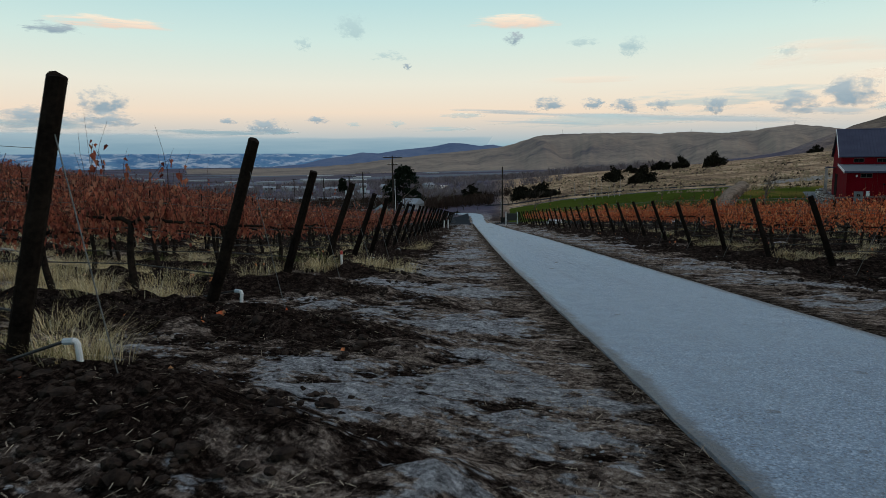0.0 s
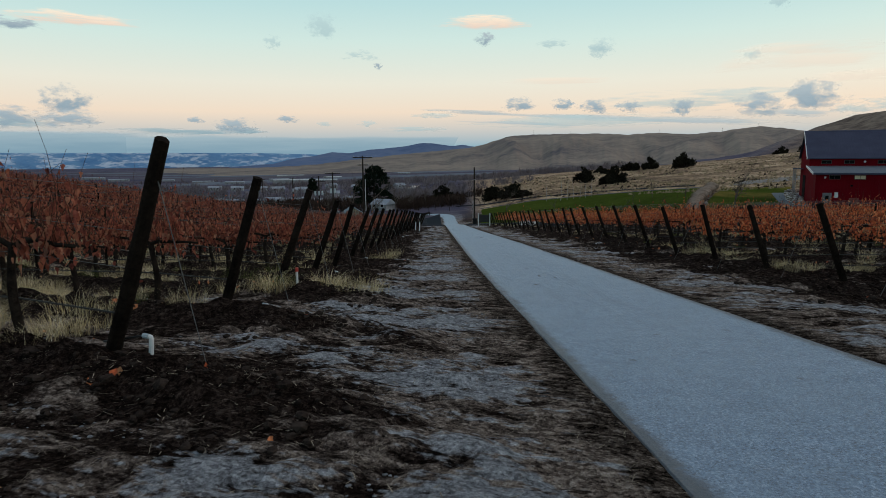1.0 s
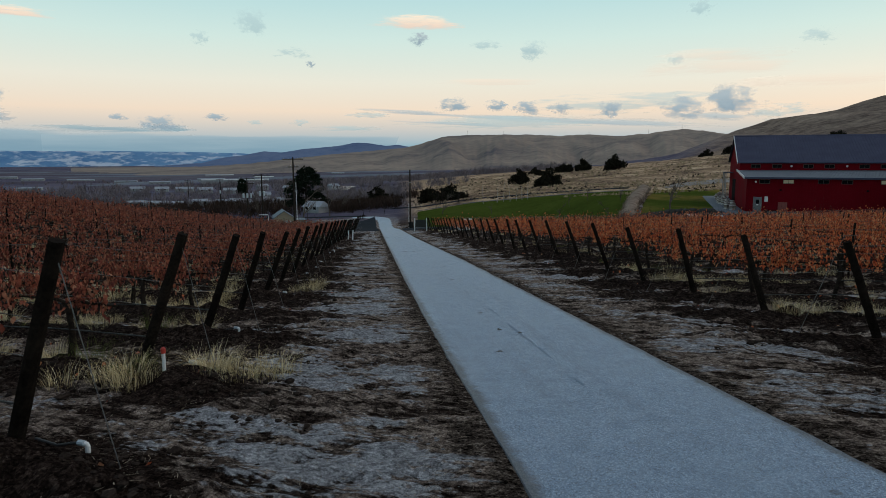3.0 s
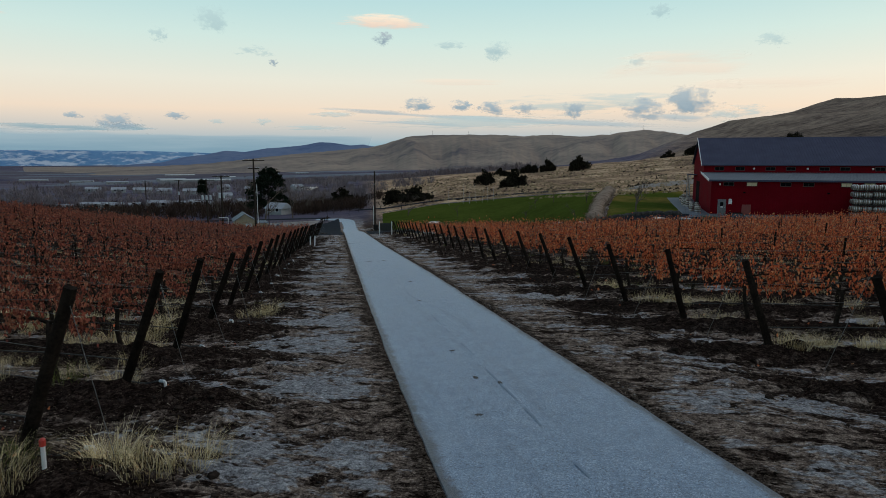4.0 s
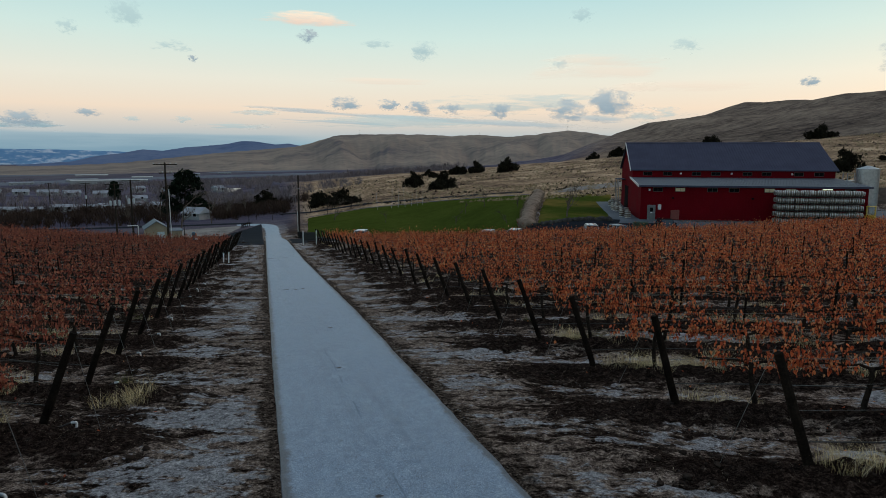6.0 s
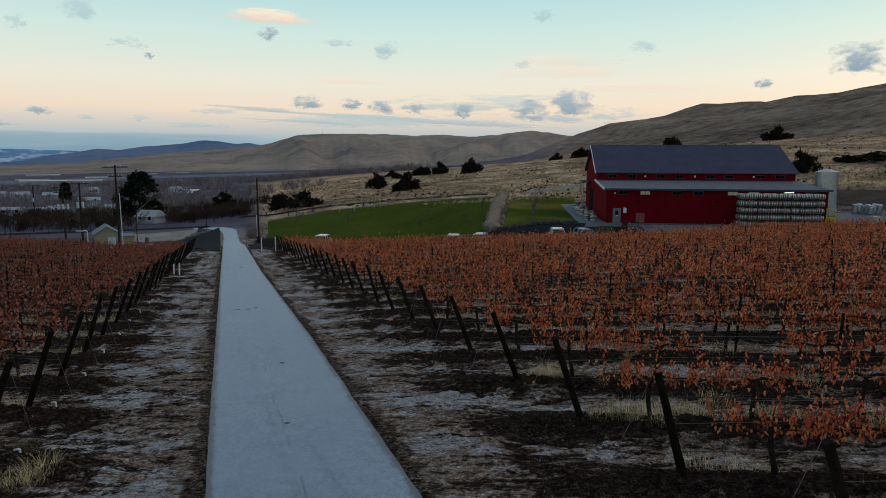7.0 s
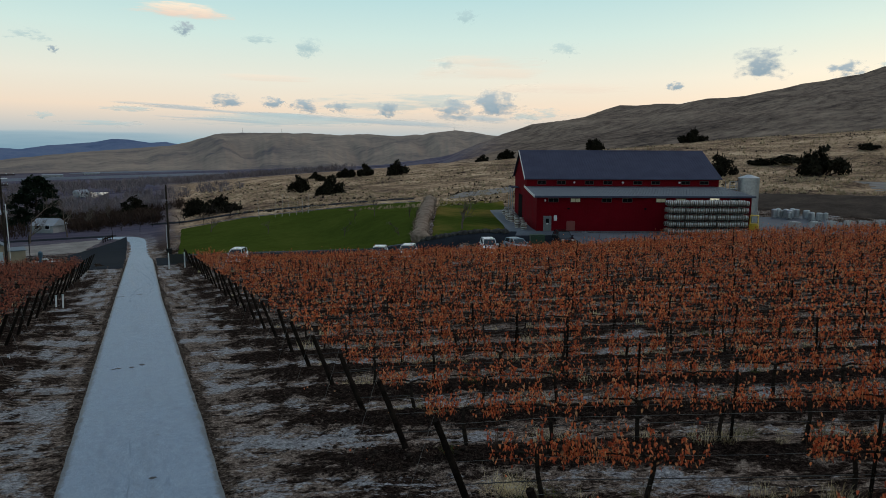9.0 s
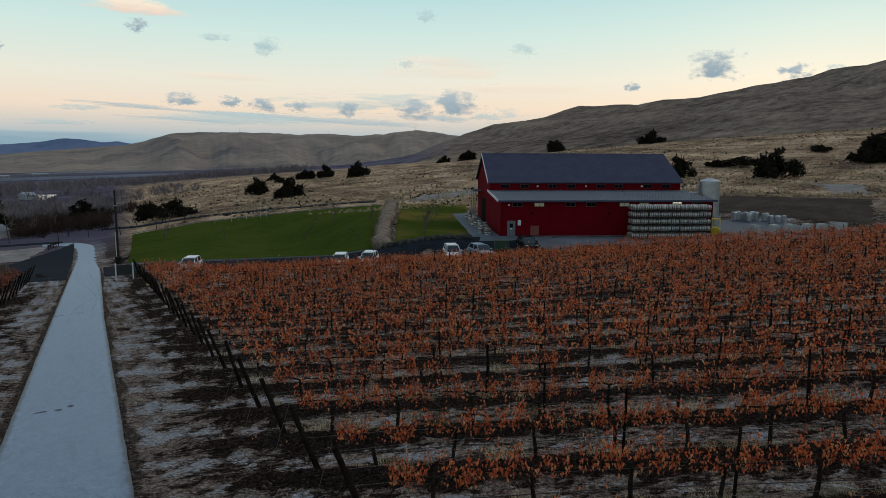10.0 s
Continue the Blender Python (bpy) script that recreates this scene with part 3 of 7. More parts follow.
for k in range(10):
    stem, arms, shoots, leaves = build_vine_parts(80 + k, False)
    wood = Soup()
    for shape in (stem, *arms):
        wood.add(*shape)
    wood.add(np.concatenate(shoots.verts), shoots.faces)
    COARSE_VINES.append((np.concatenate(wood.verts), wood.faces, *leaves))


def rows_of(block):
    """The rows of a block: the place of the end post and the way the row runs off from the road."""
    if block == "right":
        return [((RIGHT_AT + RIGHT_LEAN * y, y), Vector(ROW)) for y in (RIGHT_FIRST + RIGHT_STEP * k for k in range(-6, 27))]
    return [((LEFT_AT + LEFT_LEAN * y - (0.16 if y < 7 else 0), y), -Vector(ROW)) for y in (LEFT_FIRST + LEFT_STEP * k for k in range(0, 32))]


def build_vines():
    rng = np.random.default_rng(5)
    near, far = [], {"right": Soup(), "left": Soup()}
    far_wood = {"right": Soup(), "left": Soup()}
    for block in ("right", "left"):
        for (x0, y0), way in rows_of(block):
            s = 1.25
            # the rows grow longer down the slope, as the block widens
            while s < (min(105, 22 + 1.15 * max(y0 - 20, 0)) if block == "right" else min(95, 26 + 1.3 * y0)):
                x, y = x0 + way.x * s, y0 + way.y * s
                step = 1.83 + rng.normal(0, 0.05)
                s += step
                if y < -2 or rng.random() < 0.03:
                    continue
                z = land_at(x, y) + 0.12
                turn = -ROW_TURN + (math.pi if rng.random() < 0.5 else 0) + rng.normal(0, 0.03)
                grow = rng.uniform(0.88, 1.1)
                gap = math.hypot(x - 5.0, y - 19.0)
                if block == "left":
                    gap = math.hypot(x - 2.0, y - 12.0) * 1.1
                near.append((gap, block, x, y, z, turn, grow, int(rng.integers(0, 1000))))
    near.sort(key=lambda v: v[0])
    for i, (gap, block, x, y, z, turn, grow, pick) in enumerate(near):
        if i < 190:
            vine = thing("grapevine", pose(x, y, z, 0, 0, math.degrees(turn)) @ Matrix.Diagonal((1, 1, grow, 1)),
                         "bare-trunked grapevine on wires with dry rust-red autumn leaves", "grapevine", "grapevines in trellised rows")
            for name, mesh in FINE_VINES[pick % len(FINE_VINES)]:
                if name == "foliage" and block == "left":
                    mesh = DULL_FOLIAGE[pick % len(FINE_VINES)]
                ob = piece(name, mesh, vine, None, "dry rust-red hanging vine leaves" if name == "foliage" else "")
                if name in ("foliage", "brushwood"):
                    tagged(ob, kind="stuff")
        else:
            wv, wf, lv, lf = COARSE_VINES[pick % len(COARSE_VINES)]
            c, s = math.cos(turn), math.sin(turn)
            m = np.array([(c, -s, 0), (s, c, 0), (0, 0, grow)])
            far[block].add_array(lv @ m.T + (x, y, z), lf)
            far_wood[block].add(wv @ m.T + (x, y, z), wf)
    for block in ("right", "left"):
        rest = thing("vineyard_rows", pose(0, 0, 0), "far rows of rust-red autumn grapevines in a trellised vineyard", "vineyard", kind="stuff")
        tagged(piece("foliage", far[block].mesh("foliage", M_LEAF if block == "right" else M_LEAF_DULL), rest), kind="stuff")
        tagged(piece("trunks", far_wood[block].mesh("trunks", M_BARK), rest), kind="stuff")


build_vines()


def long_cane(x, y, height, lean_x, lean_y, seed):
    """A whip of old growth standing above the wires, with a few withered leaves."""
    rng = np.random.default_rng(seed)
    pts = [(lean_x * t * t + 0.04 * math.sin(5 * t + seed), lean_y * t * t, 0.95 + height * (t - 0.18 * t ** 3)) for t in np.linspace(0, 1, 9)]
    whip = thing("cane", pose(x, y, land_at(x, y) + 0.1), "long thin bare vine cane rising above the wires", "vine cane", "loose vine canes")
    piece("stem", array_mesh("stem", *tube_arrays(pts, list(np.linspace(0.006, 0.002, 9)), 5), M_CANE), whip)
    spots = [np.array(pts[int(rng.integers(3, 9))]) + rng.normal(0, 0.03, 3) for _ in range(9)]
    ob = piece("foliage", array_mesh("foliage", *leaf_arrays(rng, len(spots), spots, 0.085, True), M_LEAF_DULL), whip, None, "few withered brown leaves")
    tagged(ob, kind="stuff")


for k, (along_row, row, height, lx, ly) in enumerate(((1.5, 0, 1.45, 0.5, 0.1), (1.9, 0, 1.1, -0.4, 0.1), (1.2, 1, 1.05, 0.55, -0.1), (2.1, 1, 1.35, 0.15, 0.05), (2.7, 1, 1.15, -0.6, 0.1), (3.3, 1, 0.95, 0.5, 0.0), (1.4, 2, 0.95, 0.45, 0.0), (2.6, 2, 1.0, -0.3, 0.05))):
    (x0, y0), way = rows_of("left")[row]
    long_cane(x0 + way.x * along_row, y0 + way.y * along_row, height, lx, ly, 700 + k)


# ---- trellis: end posts, line posts, wires ----
def end_post_mesh(seed, length=2.05):
    rng = random.Random(seed)
    bm = bmesh.new()
    steps, sides = 7, 10
    rings = []
    for i in range(steps + 1):
        t = i / steps
        r = 0.072 - 0.012 * t
        rings.append([bm.verts.new(((r + rng.uniform(-0.004, 0.004)) * math.cos(6.283 * k / sides) + 0.012 * math.sin(3 * t + seed),
                                    (r + rng.uniform(-0.004, 0.004)) * math.sin(6.283 * k / sides), -0.35 + (length + 0.35) * t + (0.012 * rng.uniform(-1, 1) if i == steps else 0))) for k in range(sides)])
    for a, b in zip(rings[:-1], rings[1:]):
        for k in range(sides):
            bm.faces.new((a[k], a[(k + 1) % sides], b[(k + 1) % sides], b[k]))
    bm.faces.new(rings[-1])
    return bm_mesh("post", bm, M_POST)


END_POSTS = [end_post_mesh(s) for s in range(6)]


def build_trellis():
    rng = random.Random(11)
    rest = Soup()
    line_wood = bm_mesh("stake", tube([(0, 0, -0.3), (0.01, 0, 0.8), (0, 0.01, 1.68)], [0.035, 0.033, 0.03], 7), M_POST)
    for block in ("right", "left"):
        side = -1 if block == "right" else 1
        for k, ((x, y), way) in enumerate(rows_of(block)):
            z = land_at(x, y)
            # the end post leans away from its row, towards the road
            tilt = rng.uniform(15, 21) if block == "right" else rng.uniform(20, 25)
            stretch = 0.9 if block == "right" else 1.0
            if block == "left" and k == 1:
                tilt, stretch = 23.0, 1.08
            if block == "left" and k == 0:
                tilt, stretch = 22.5, 1.09
            axis = Vector((-way.y, way.x, 0))
            lean = Matrix.Rotation(radians(-tilt), 4, axis)
            m = Matrix.Translation((x, y, z)) @ lean @ Matrix.Rotation(rng.uniform(0, 6), 4, "Z")
            post = tagged(new("end_post", END_POSTS[(k * 5 + (block == "left")) % 6]),
                          "dark weathered round wooden end post leaning outward", "post", "trellis end posts")
            post.matrix_basis = m @ Matrix.Diagonal((1, 1, stretch, 1))
            top = Matrix.Translation((x, y, z)) @ lean @ Vector((0, 0, 1.95))
            # wires: a fruiting wire, a drip hose and two catch wires along the row, tied to the end post
            length = 104 if block == "right" else 94
            far_off = abs(y - 20) > 55
            wires = thing("trellis_wire", pose(0, 0, 0), "thin grey trellis wires and black drip hose along a vine row", "wire", "trellis wires")
            for h, name, rad, mat in ((0.50, "drip_hose", 0.010, M_HOSE), (0.95, "fruiting_wire", 0.0035, M_WIRE), (1.30, "catch_wire", 0.003, M_WIRE), (1.68, "catch_wire", 0.003, M_WIRE)):
                if far_off and h != 0.95:
                    continue
                start = Matrix.Translation((x, y, z)) @ lean @ Vector((0, 0, h + 0.08))
                pts = [start]
                for s in np.arange(1.3, 46 if not far_off else 20, 3.7):
                    px, py = x + way.x * s, y + way.y * s
                    if py < -6:
                        break
                    pts.append(Vector((px, py, land_at(px, py) + 0.10 + h + rng.uniform(-0.03, 0.02))))
                if len(pts) > 1:
                    part(name, tube(pts, rad, 4), mat, wires)
            # anchor wire from the post's head to the ground, towards the road
            foot = Vector((x, y, 0)) - way * 1.25
            foot.z = land_at(foot.x, foot.y)
            part("anchor_wire", tube([top, foot], 0.004, 4), M_WIRE, wires)
            # line posts: those close by as things, the rest joined
            s = 7.0
            while s < 100:
                px, py = x + way.x * s, y + way.y * s
                s += 7.3
                if py < -4:
                    continue
                at = pose(px, py, land_at(px, py) + 0.08, rng.uniform(-3, 3), rng.uniform(-3, 3), rng.uniform(0, 360))
                if math.hypot(px - 6, py - 18) < 48:
                    ob = tagged(new("line_post", line_wood), "slim dark wooden line post in a vine row", "post", "trellis line posts")
                    ob.matrix_basis = at
                else:
                    verts, faces = tube_arrays([at @ Vector((0, 0, -0.3)), at @ Vector((0, 0, 1.62))], [0.035, 0.03], 4)
                    rest.add(verts, faces)
    tagged(new("line_posts", rest.mesh("line_posts", M_POST)), "far dark line posts among the vine rows", "post", kind="stuff")


build_trellis()

# ---- far hills and mountains ----
def make_hill_material(name, low, high, top, scale, snow=0.0):
    n = Nodes(name)
    broad, fine = n.noise(scale, 7, 0.62, n.stretched(0.8, 1.0, 1.0, 0.5)), n.noise(scale * 7, 8, 0.72, n.stretched(0.6, 1.3, 1.0, 0.5))
    fac = n.math("ADD", n.math("MULTIPLY", broad, 0.52), n.math("MULTIPLY", fine, 0.48))
    colour = n.ramp(fac, [(0.39, low), (0.475, high), (0.60, top)])
    if snow:
        white = n.span(n.noise(scale * 5, 9, 0.72, n.stretched(1, 1, 4.5)), 0.49, 0.60)
        colour = n.mix(n.math("MULTIPLY", white, snow), colour, (0.72, 0.77, 0.82))
    n.set(Base_Color=colour, Roughness=0.95)
    n.shader.inputs["Specular IOR Level"].default_value = 0.0
    return n.bump(fac, 0.6, 6.0).material


def ridge(name, label, ats, tops, r_mid, depth, base, rough, material, seed, step=0.12, hump=0.0):
    """A long hill seen from the vineyard: crest heights by bearing, gullies and spurs from noise."""
    bearings = np.arange(ats[0], ats[-1] + step, step)
    crest = np.interp(bearings, ats, tops)
    ease = np.hanning(9) / np.hanning(9).sum()
    crest = np.convolve(np.pad(crest, 4, mode="edge"), ease, mode="valid")
    across = np.linspace(-1, 1, 34)
    verts = []
    for t in across:
        r = r_mid + depth * t
        for b, c in zip(bearings, crest):
            w = radians(b)
            x, y = 5 + r * math.sin(w), 18 + r * math.cos(w)
            body = max(0.0, 1 - abs(t) ** 1.35)
            spur = noise.fractal((b * 0.26 + seed + 0.6 * t, t * 1.5, 2.0), 0.8, 2.2, 6)
            c = c + hump * noise.noise((b * 1.1, seed, 3.0))
            z = base + (c - base) * (body + rough * spur * (1 - body) * 1.6 * min(1, 1.6 * (1 - abs(t)))) + (c - base) * 0.012 * noise.noise((b * 2.2, seed, t * 6))
            verts.append((x, y, z))
    nb = len(bearings)
    i = np.arange(len(across) * nb).reshape(len(across), nb)
    faces = np.stack([i[:-1, :-1], i[:-1, 1:], i[1:, 1:], i[1:, :-1]], -1).reshape(-1, 4)
    return tagged(new(name, array_mesh(name, verts, faces, material, True)), label, "hill", kind="structure")


# the greyer low tone paints shaded folds into the brown, scattered by noise
M_BROWN = make_hill_material("dry_brown_hillside", (0.135, 0.122, 0.128), (0.225, 0.190, 0.162), (0.31, 0.256, 0.208), 0.0052)
# the blue of these two is aerial haze painted into the base colour
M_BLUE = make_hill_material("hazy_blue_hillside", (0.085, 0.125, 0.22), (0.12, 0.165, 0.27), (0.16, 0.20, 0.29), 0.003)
M_SNOW = make_hill_material("hazed_snowy_mountain", (0.075, 0.185, 0.36), (0.115, 0.245, 0.43), (0.17, 0.32, 0.50), 0.0016, 0.58)
ridge("backdrop_hills", "broad dry brown rolling hills under the dusk sky", [-36, -26, -18, -11, -8, -5.2, -2, 1.2, 3.3, 4.9, 6.5, 8.1, 9.9, 13.1, 15.8, 17.5, 20.1, 22.6, 24.8, 26.2, 27.7, 29.5, 31.1, 40, 60, 80],
      [-60, -52, -42, -29, -17, 0, 16, 30, 38, 46, 70, 91, 95, 96, 95, 89, 95, 87, 94, 104, 111, 100, 89, 80, 80, 60], 2750, 1250, -46, 0.40, M_BROWN, 4.0, hump=3.0)
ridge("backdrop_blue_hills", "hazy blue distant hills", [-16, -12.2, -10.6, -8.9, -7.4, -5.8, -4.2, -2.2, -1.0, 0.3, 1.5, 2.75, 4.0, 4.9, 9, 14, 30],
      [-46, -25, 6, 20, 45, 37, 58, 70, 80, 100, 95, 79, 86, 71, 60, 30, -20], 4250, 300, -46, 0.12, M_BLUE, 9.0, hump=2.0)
ridge("backdrop_mountains", "far haze-blue mountains streaked with snow", [-60, -45, -30, -24, -18, -13, -9, -6, 2],
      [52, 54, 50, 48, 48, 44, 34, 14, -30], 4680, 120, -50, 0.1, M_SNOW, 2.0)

# ---- the red barn ----
M_RED = plain("red_barn_siding", (0.105, 0.0028, 0.007), (0.15, 0.0048, 0.011), 0.4, 0.83, 0, 8, 0.1, 0.004)
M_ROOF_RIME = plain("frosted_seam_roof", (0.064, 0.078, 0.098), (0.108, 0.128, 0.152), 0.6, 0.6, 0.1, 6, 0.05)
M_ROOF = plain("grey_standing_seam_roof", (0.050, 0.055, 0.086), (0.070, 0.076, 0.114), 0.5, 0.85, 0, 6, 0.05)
BARN = pose(55.25, 91.03, -4.68, 0, 0, math.degrees(-0.464))
L, W1, W2 = 28.5, 10.7, 7.9
barn = thing("barn", BARN, "large red metal-sided barn with grey standing-seam roof and long lean-to", "barn")


def prism(profile, x0, x1):
    """A solid of the given outline (y, z) from x0 to x1."""
    bm = bmesh.new()
    a = [bm.verts.new((x0, y, z)) for y, z in profile]
    b = [bm.verts.new((x1, y, z)) for y, z in profile]
    bm.faces.new(a[::-1])
    bm.faces.new(b)
    for k in range(len(a)):
        j = (k + 1) % len(a)
        bm.faces.new((a[k], a[j], b[j], b[k]))
    bmesh.ops.recalc_face_normals(bm, faces=bm.faces[:])
    return bm


part("wall", prism([(0, -1.0), (W1, -1.0), (W1, 5.53), (0, 4.72)], 0, L), M_RED, barn)
part("wall", prism([(W1, -1.0), (W1 + 2 * W2, -1.0), (W1 + 2 * W2, 6.8), (W1 + W2, 10.75), (W1, 6.8)], 0, L), M_RED, barn)
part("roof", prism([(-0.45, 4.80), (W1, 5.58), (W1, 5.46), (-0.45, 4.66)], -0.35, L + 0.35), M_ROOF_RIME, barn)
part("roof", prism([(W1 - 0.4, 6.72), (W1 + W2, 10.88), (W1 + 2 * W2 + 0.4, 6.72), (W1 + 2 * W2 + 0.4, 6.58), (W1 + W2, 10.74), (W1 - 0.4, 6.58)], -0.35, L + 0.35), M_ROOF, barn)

# ---- utility poles ----
M_POLE = plain("creosoted_pole", (0.02, 0.016, 0.013), (0.05, 0.04, 0.033), 2.0, 0.85, 0, 25, 0.5, 0.01)
pole = thing("utility_pole", pose(12.5, 130.5, land_at(12.5, 130.5)), "bare dark wooden utility pole beside the lane", "utility pole")
part("shaft", tube([(0, 0, -0.5), (0, 0, 10.8)], [0.17, 0.12], 10), M_POLE, pole)


# ---- barn fittings ----
M_DARK = plain("dark_window_glass", (0.004, 0.0045, 0.005), (0.008, 0.009, 0.011), 2.0, 0.85, 0, 5, 0)
M_TRIM = plain("white_painted_metal", (0.5, 0.51, 0.52), (0.7, 0.7, 0.7), 4.0, 0.5, 0, 20, 0.05)
M_STEEL = plain("galvanised_steel", (0.30, 0.33, 0.36), (0.48, 0.51, 0.54), 3.0, 0.38, 0.85, 30, 0.08)
M_GREYDOOR = plain("grey_door_paint", (0.10, 0.11, 0.12), (0.15, 0.16, 0.17), 3.0, 0.5)
M_RUST = plain("rust_red_panel", (0.16, 0.035, 0.03), (0.22, 0.06, 0.05), 4.0, 0.7)
M_LIT = Nodes("lit_window").set(Base_Color=(0.4, 0.38, 0.28), Roughness=0.3, Emission_Color=(1.0, 0.86, 0.55), Emission_Strength=0.04).material
M_TUBE = Nodes("lit_tube").set(Base_Color=(0.9, 0.9, 0.85), Roughness=0.3, Emission_Color=(1.0, 0.93, 0.72), Emission_Strength=1.0).material
M_CONCRETE = plain("wet_concrete", (0.06, 0.072, 0.088), (0.12, 0.135, 0.158), 0.6, 0.8, 0, 12, 0.2, 0.01)


def on_barn(x, y, z, turn=0.0):
    return pose(x, y, z, 0, 0, turn)


low_roof = [o for o in barn.children if o.name.startswith("roof")]
seam_low = bm_mesh("seam", boxes((-0.02, -0.45, 0, 0.02, W1 * 1.004 - 0.02, 0.032)), M_ROOF_RIME)
seam_high = bm_mesh("seam", boxes((-0.02, 0, 0, 0.02, math.hypot(W2 + 0.4, 4.16) - 0.05, 0.032)), M_ROOF)
slope_low, slope_high = math.degrees(math.atan2(0.78, W1 + 0.45)), math.degrees(math.atan2(4.16, W2 + 0.4))
for k in range(71):
    x = 0.1 + k * 0.405
    piece("seam", seam_low, low_roof[0], pose(x, 0, 4.83, slope_low, 0, 0))
    piece("seam", seam_high, low_roof[1], pose(x, W1 - 0.4, 6.72, slope_high, 0, 0))
part("fascia", boxes((-0.37, -0.5, 4.58, L + 0.37, -0.45, 4.82)), M_ROOF, low_roof[0], "dark grey gutter")
part("ridge_cap", prism([(W1 + W2 - 0.25, 10.80), (W1 + W2, 10.96), (W1 + W2 + 0.25, 10.80)], -0.37, L + 0.37), M_ROOF, low_roof[1])
part("rake_trim", prism([(-0.48, 4.58), (-0.48, 4.90), (W1, 5.68), (W1, 5.40)], -0.43, -0.35), M_TRIM, low_roof[0], "pale metal edge trim")
part("rake_trim", prism([(W1 - 0.42, 6.54), (W1 - 0.42, 6.80), (W1 + W2, 10.96), (W1 + W2, 10.70)], -0.43, -0.35), M_TRIM, low_roof[1], "pale metal edge trim")
rib = bm_mesh("siding_rib", boxes((-0.025, -0.03, -0.6, 0.025, 0.0, 4.62)), M_RED)
for k in range(71):
    piece("siding_rib", rib, barn, pose(0.2 + 0.4 * k, 0, 0))
ALONG = (2.2, 5.1, 9.25, 12.0, 16.45, 19.1, 23.55, 26.3)
M_SASH = plain("weathered_window_sash", (0.035, 0.028, 0.026), (0.08, 0.065, 0.06), 4.0, 0.7)
frame_up = bm_mesh("window_frame", boxes((-0.66, -0.05, -0.28, 0.66, -0.004, -0.22), (-0.66, -0.05, 0.22, 0.66, -0.004, 0.28), (-0.66, -0.05, -0.22, -0.6, -0.004, 0.22), (0.6, -0.05, -0.22, 0.66, -0.004, 0.22), (-0.02, -0.045, -0.22, 0.02, -0.004, 0.22)), M_SASH)
pane_dark = bm_mesh("pane", boxes((-0.6, -0.02, -0.22, 0.6, -0.005, 0.22)), M_DARK)
pane_lit = bm_mesh("pane", boxes((-0.6, -0.02, -0.22, 0.6, -0.005, 0.22)), M_LIT)
for k, x in enumerate(ALONG):
    for y, z, pane in ((W1, 6.13, pane_dark), (-0.03, 4.22, pane_lit if k in (1, 4, 5, 6) else pane_dark)):
        window = piece("window", frame_up, barn, pose(x, y, z))
        piece("pane", pane, window)
part("tube_light", boxes((22.95, -0.16, 4.40, 24.15, -0.08, 4.48), bevel=0.01), M_TUBE, barn, "lit fluorescent tube under the eave")
for x, y, z in ((7.0, W1, 6.15), (14.2, W1, 6.15), (22.6, W1, 6.15)):
    bm = bmesh.new()
    bmesh.ops.create_uvsphere(bm, u_segments=12, v_segments=8, radius=0.16)
    bmesh.ops.translate(bm, vec=(x, y - 0.14, z), verts=bm.verts)
    part("wall_lamp", bm, M_TRIM, barn, "round white wall lamp")
for x in (4.2, 14.4):
    part("wall_lamp", boxes((x - 0.15, -0.24, 3.0, x + 0.15, -0.02, 3.2), bevel=0.03), M_DARK, barn, "small dark wall lamp")
door = part("door", boxes((1.0, -0.09, 0.0, 1.9, -0.03, 2.04), bevel=0.01), M_GREYDOOR, barn, "grey steel door")
part("door_window", boxes((1.25, -0.105, 1.2, 1.65, -0.092, 1.75)), M_DARK, door)
part("notice", boxes((1.32, -0.12, 1.0, 1.58, -0.107, 1.16)), M_TRIM, door, "white paper notice")
part("door_handle", boxes((1.78, -0.16, 0.98, 1.84, -0.09, 1.10), bevel=0.01), M_STEEL, door)
part("door_frame", boxes((0.92, -0.07, 0, 1.0, -0.032, 2.12), (1.9, -0.07, 0, 1.98, -0.032, 2.12), (1.0, -0.07, 2.04, 1.9, -0.032, 2.12)), M_GREYDOOR, door)
part("wall_sign", boxes((2.3, -0.07, 1.5, 2.72, -0.032, 2.2)), M_TRIM, barn, "white upright wall sign")
part("meter_box", boxes((4.0, -0.22, 0.2, 5.1, -0.03, 1.45), bevel=0.02), M_RUST, barn, "faded red electrical box")
part("junction_box", boxes((1.0, -0.14, 4.05, 1.2, -0.03, 4.3)), M_TRIM, barn)
part("door_opening", boxes((-0.04, W1 + 5.0, 0, -0.005, W1 + 10.0, 4.0)), M_DARK, barn, "dark open gable doorway")
part("awning", prism([(W1 + 9.0, 4.9), (W1 + 15.0, 4.9), (W1 + 15.0, 5.0), (W1 + 9.0, 5.0)], -1.3, -0.05), M_ROOF, barn, "small metal porch roof")
for y in (W1 + 9.2, W1 + 12.0, W1 + 14.8):
    part("porch_post", boxes((-1.2, y - 0.06, -0.3, -1.08, y + 0.06, 4.9)), M_STEEL, barn)
for x in (0.06, L - 0.06):
    part("corner_trim", boxes((x - 0.06, -0.045, -0.6, x + 0.06, -0.034, 4.6)), M_RED, barn)
part("skirting", boxes((0, -0.05, -0.8, L, -0.036, 0.12)), M_CONCRETE, barn, "grey concrete footing")


def at_barn(x, y, z=0.0, turn=0.0):
    """A pose on the level yard, from the barn's near corner along and away from its front."""
    return BARN @ pose(x, y, z, 0, 0, turn)


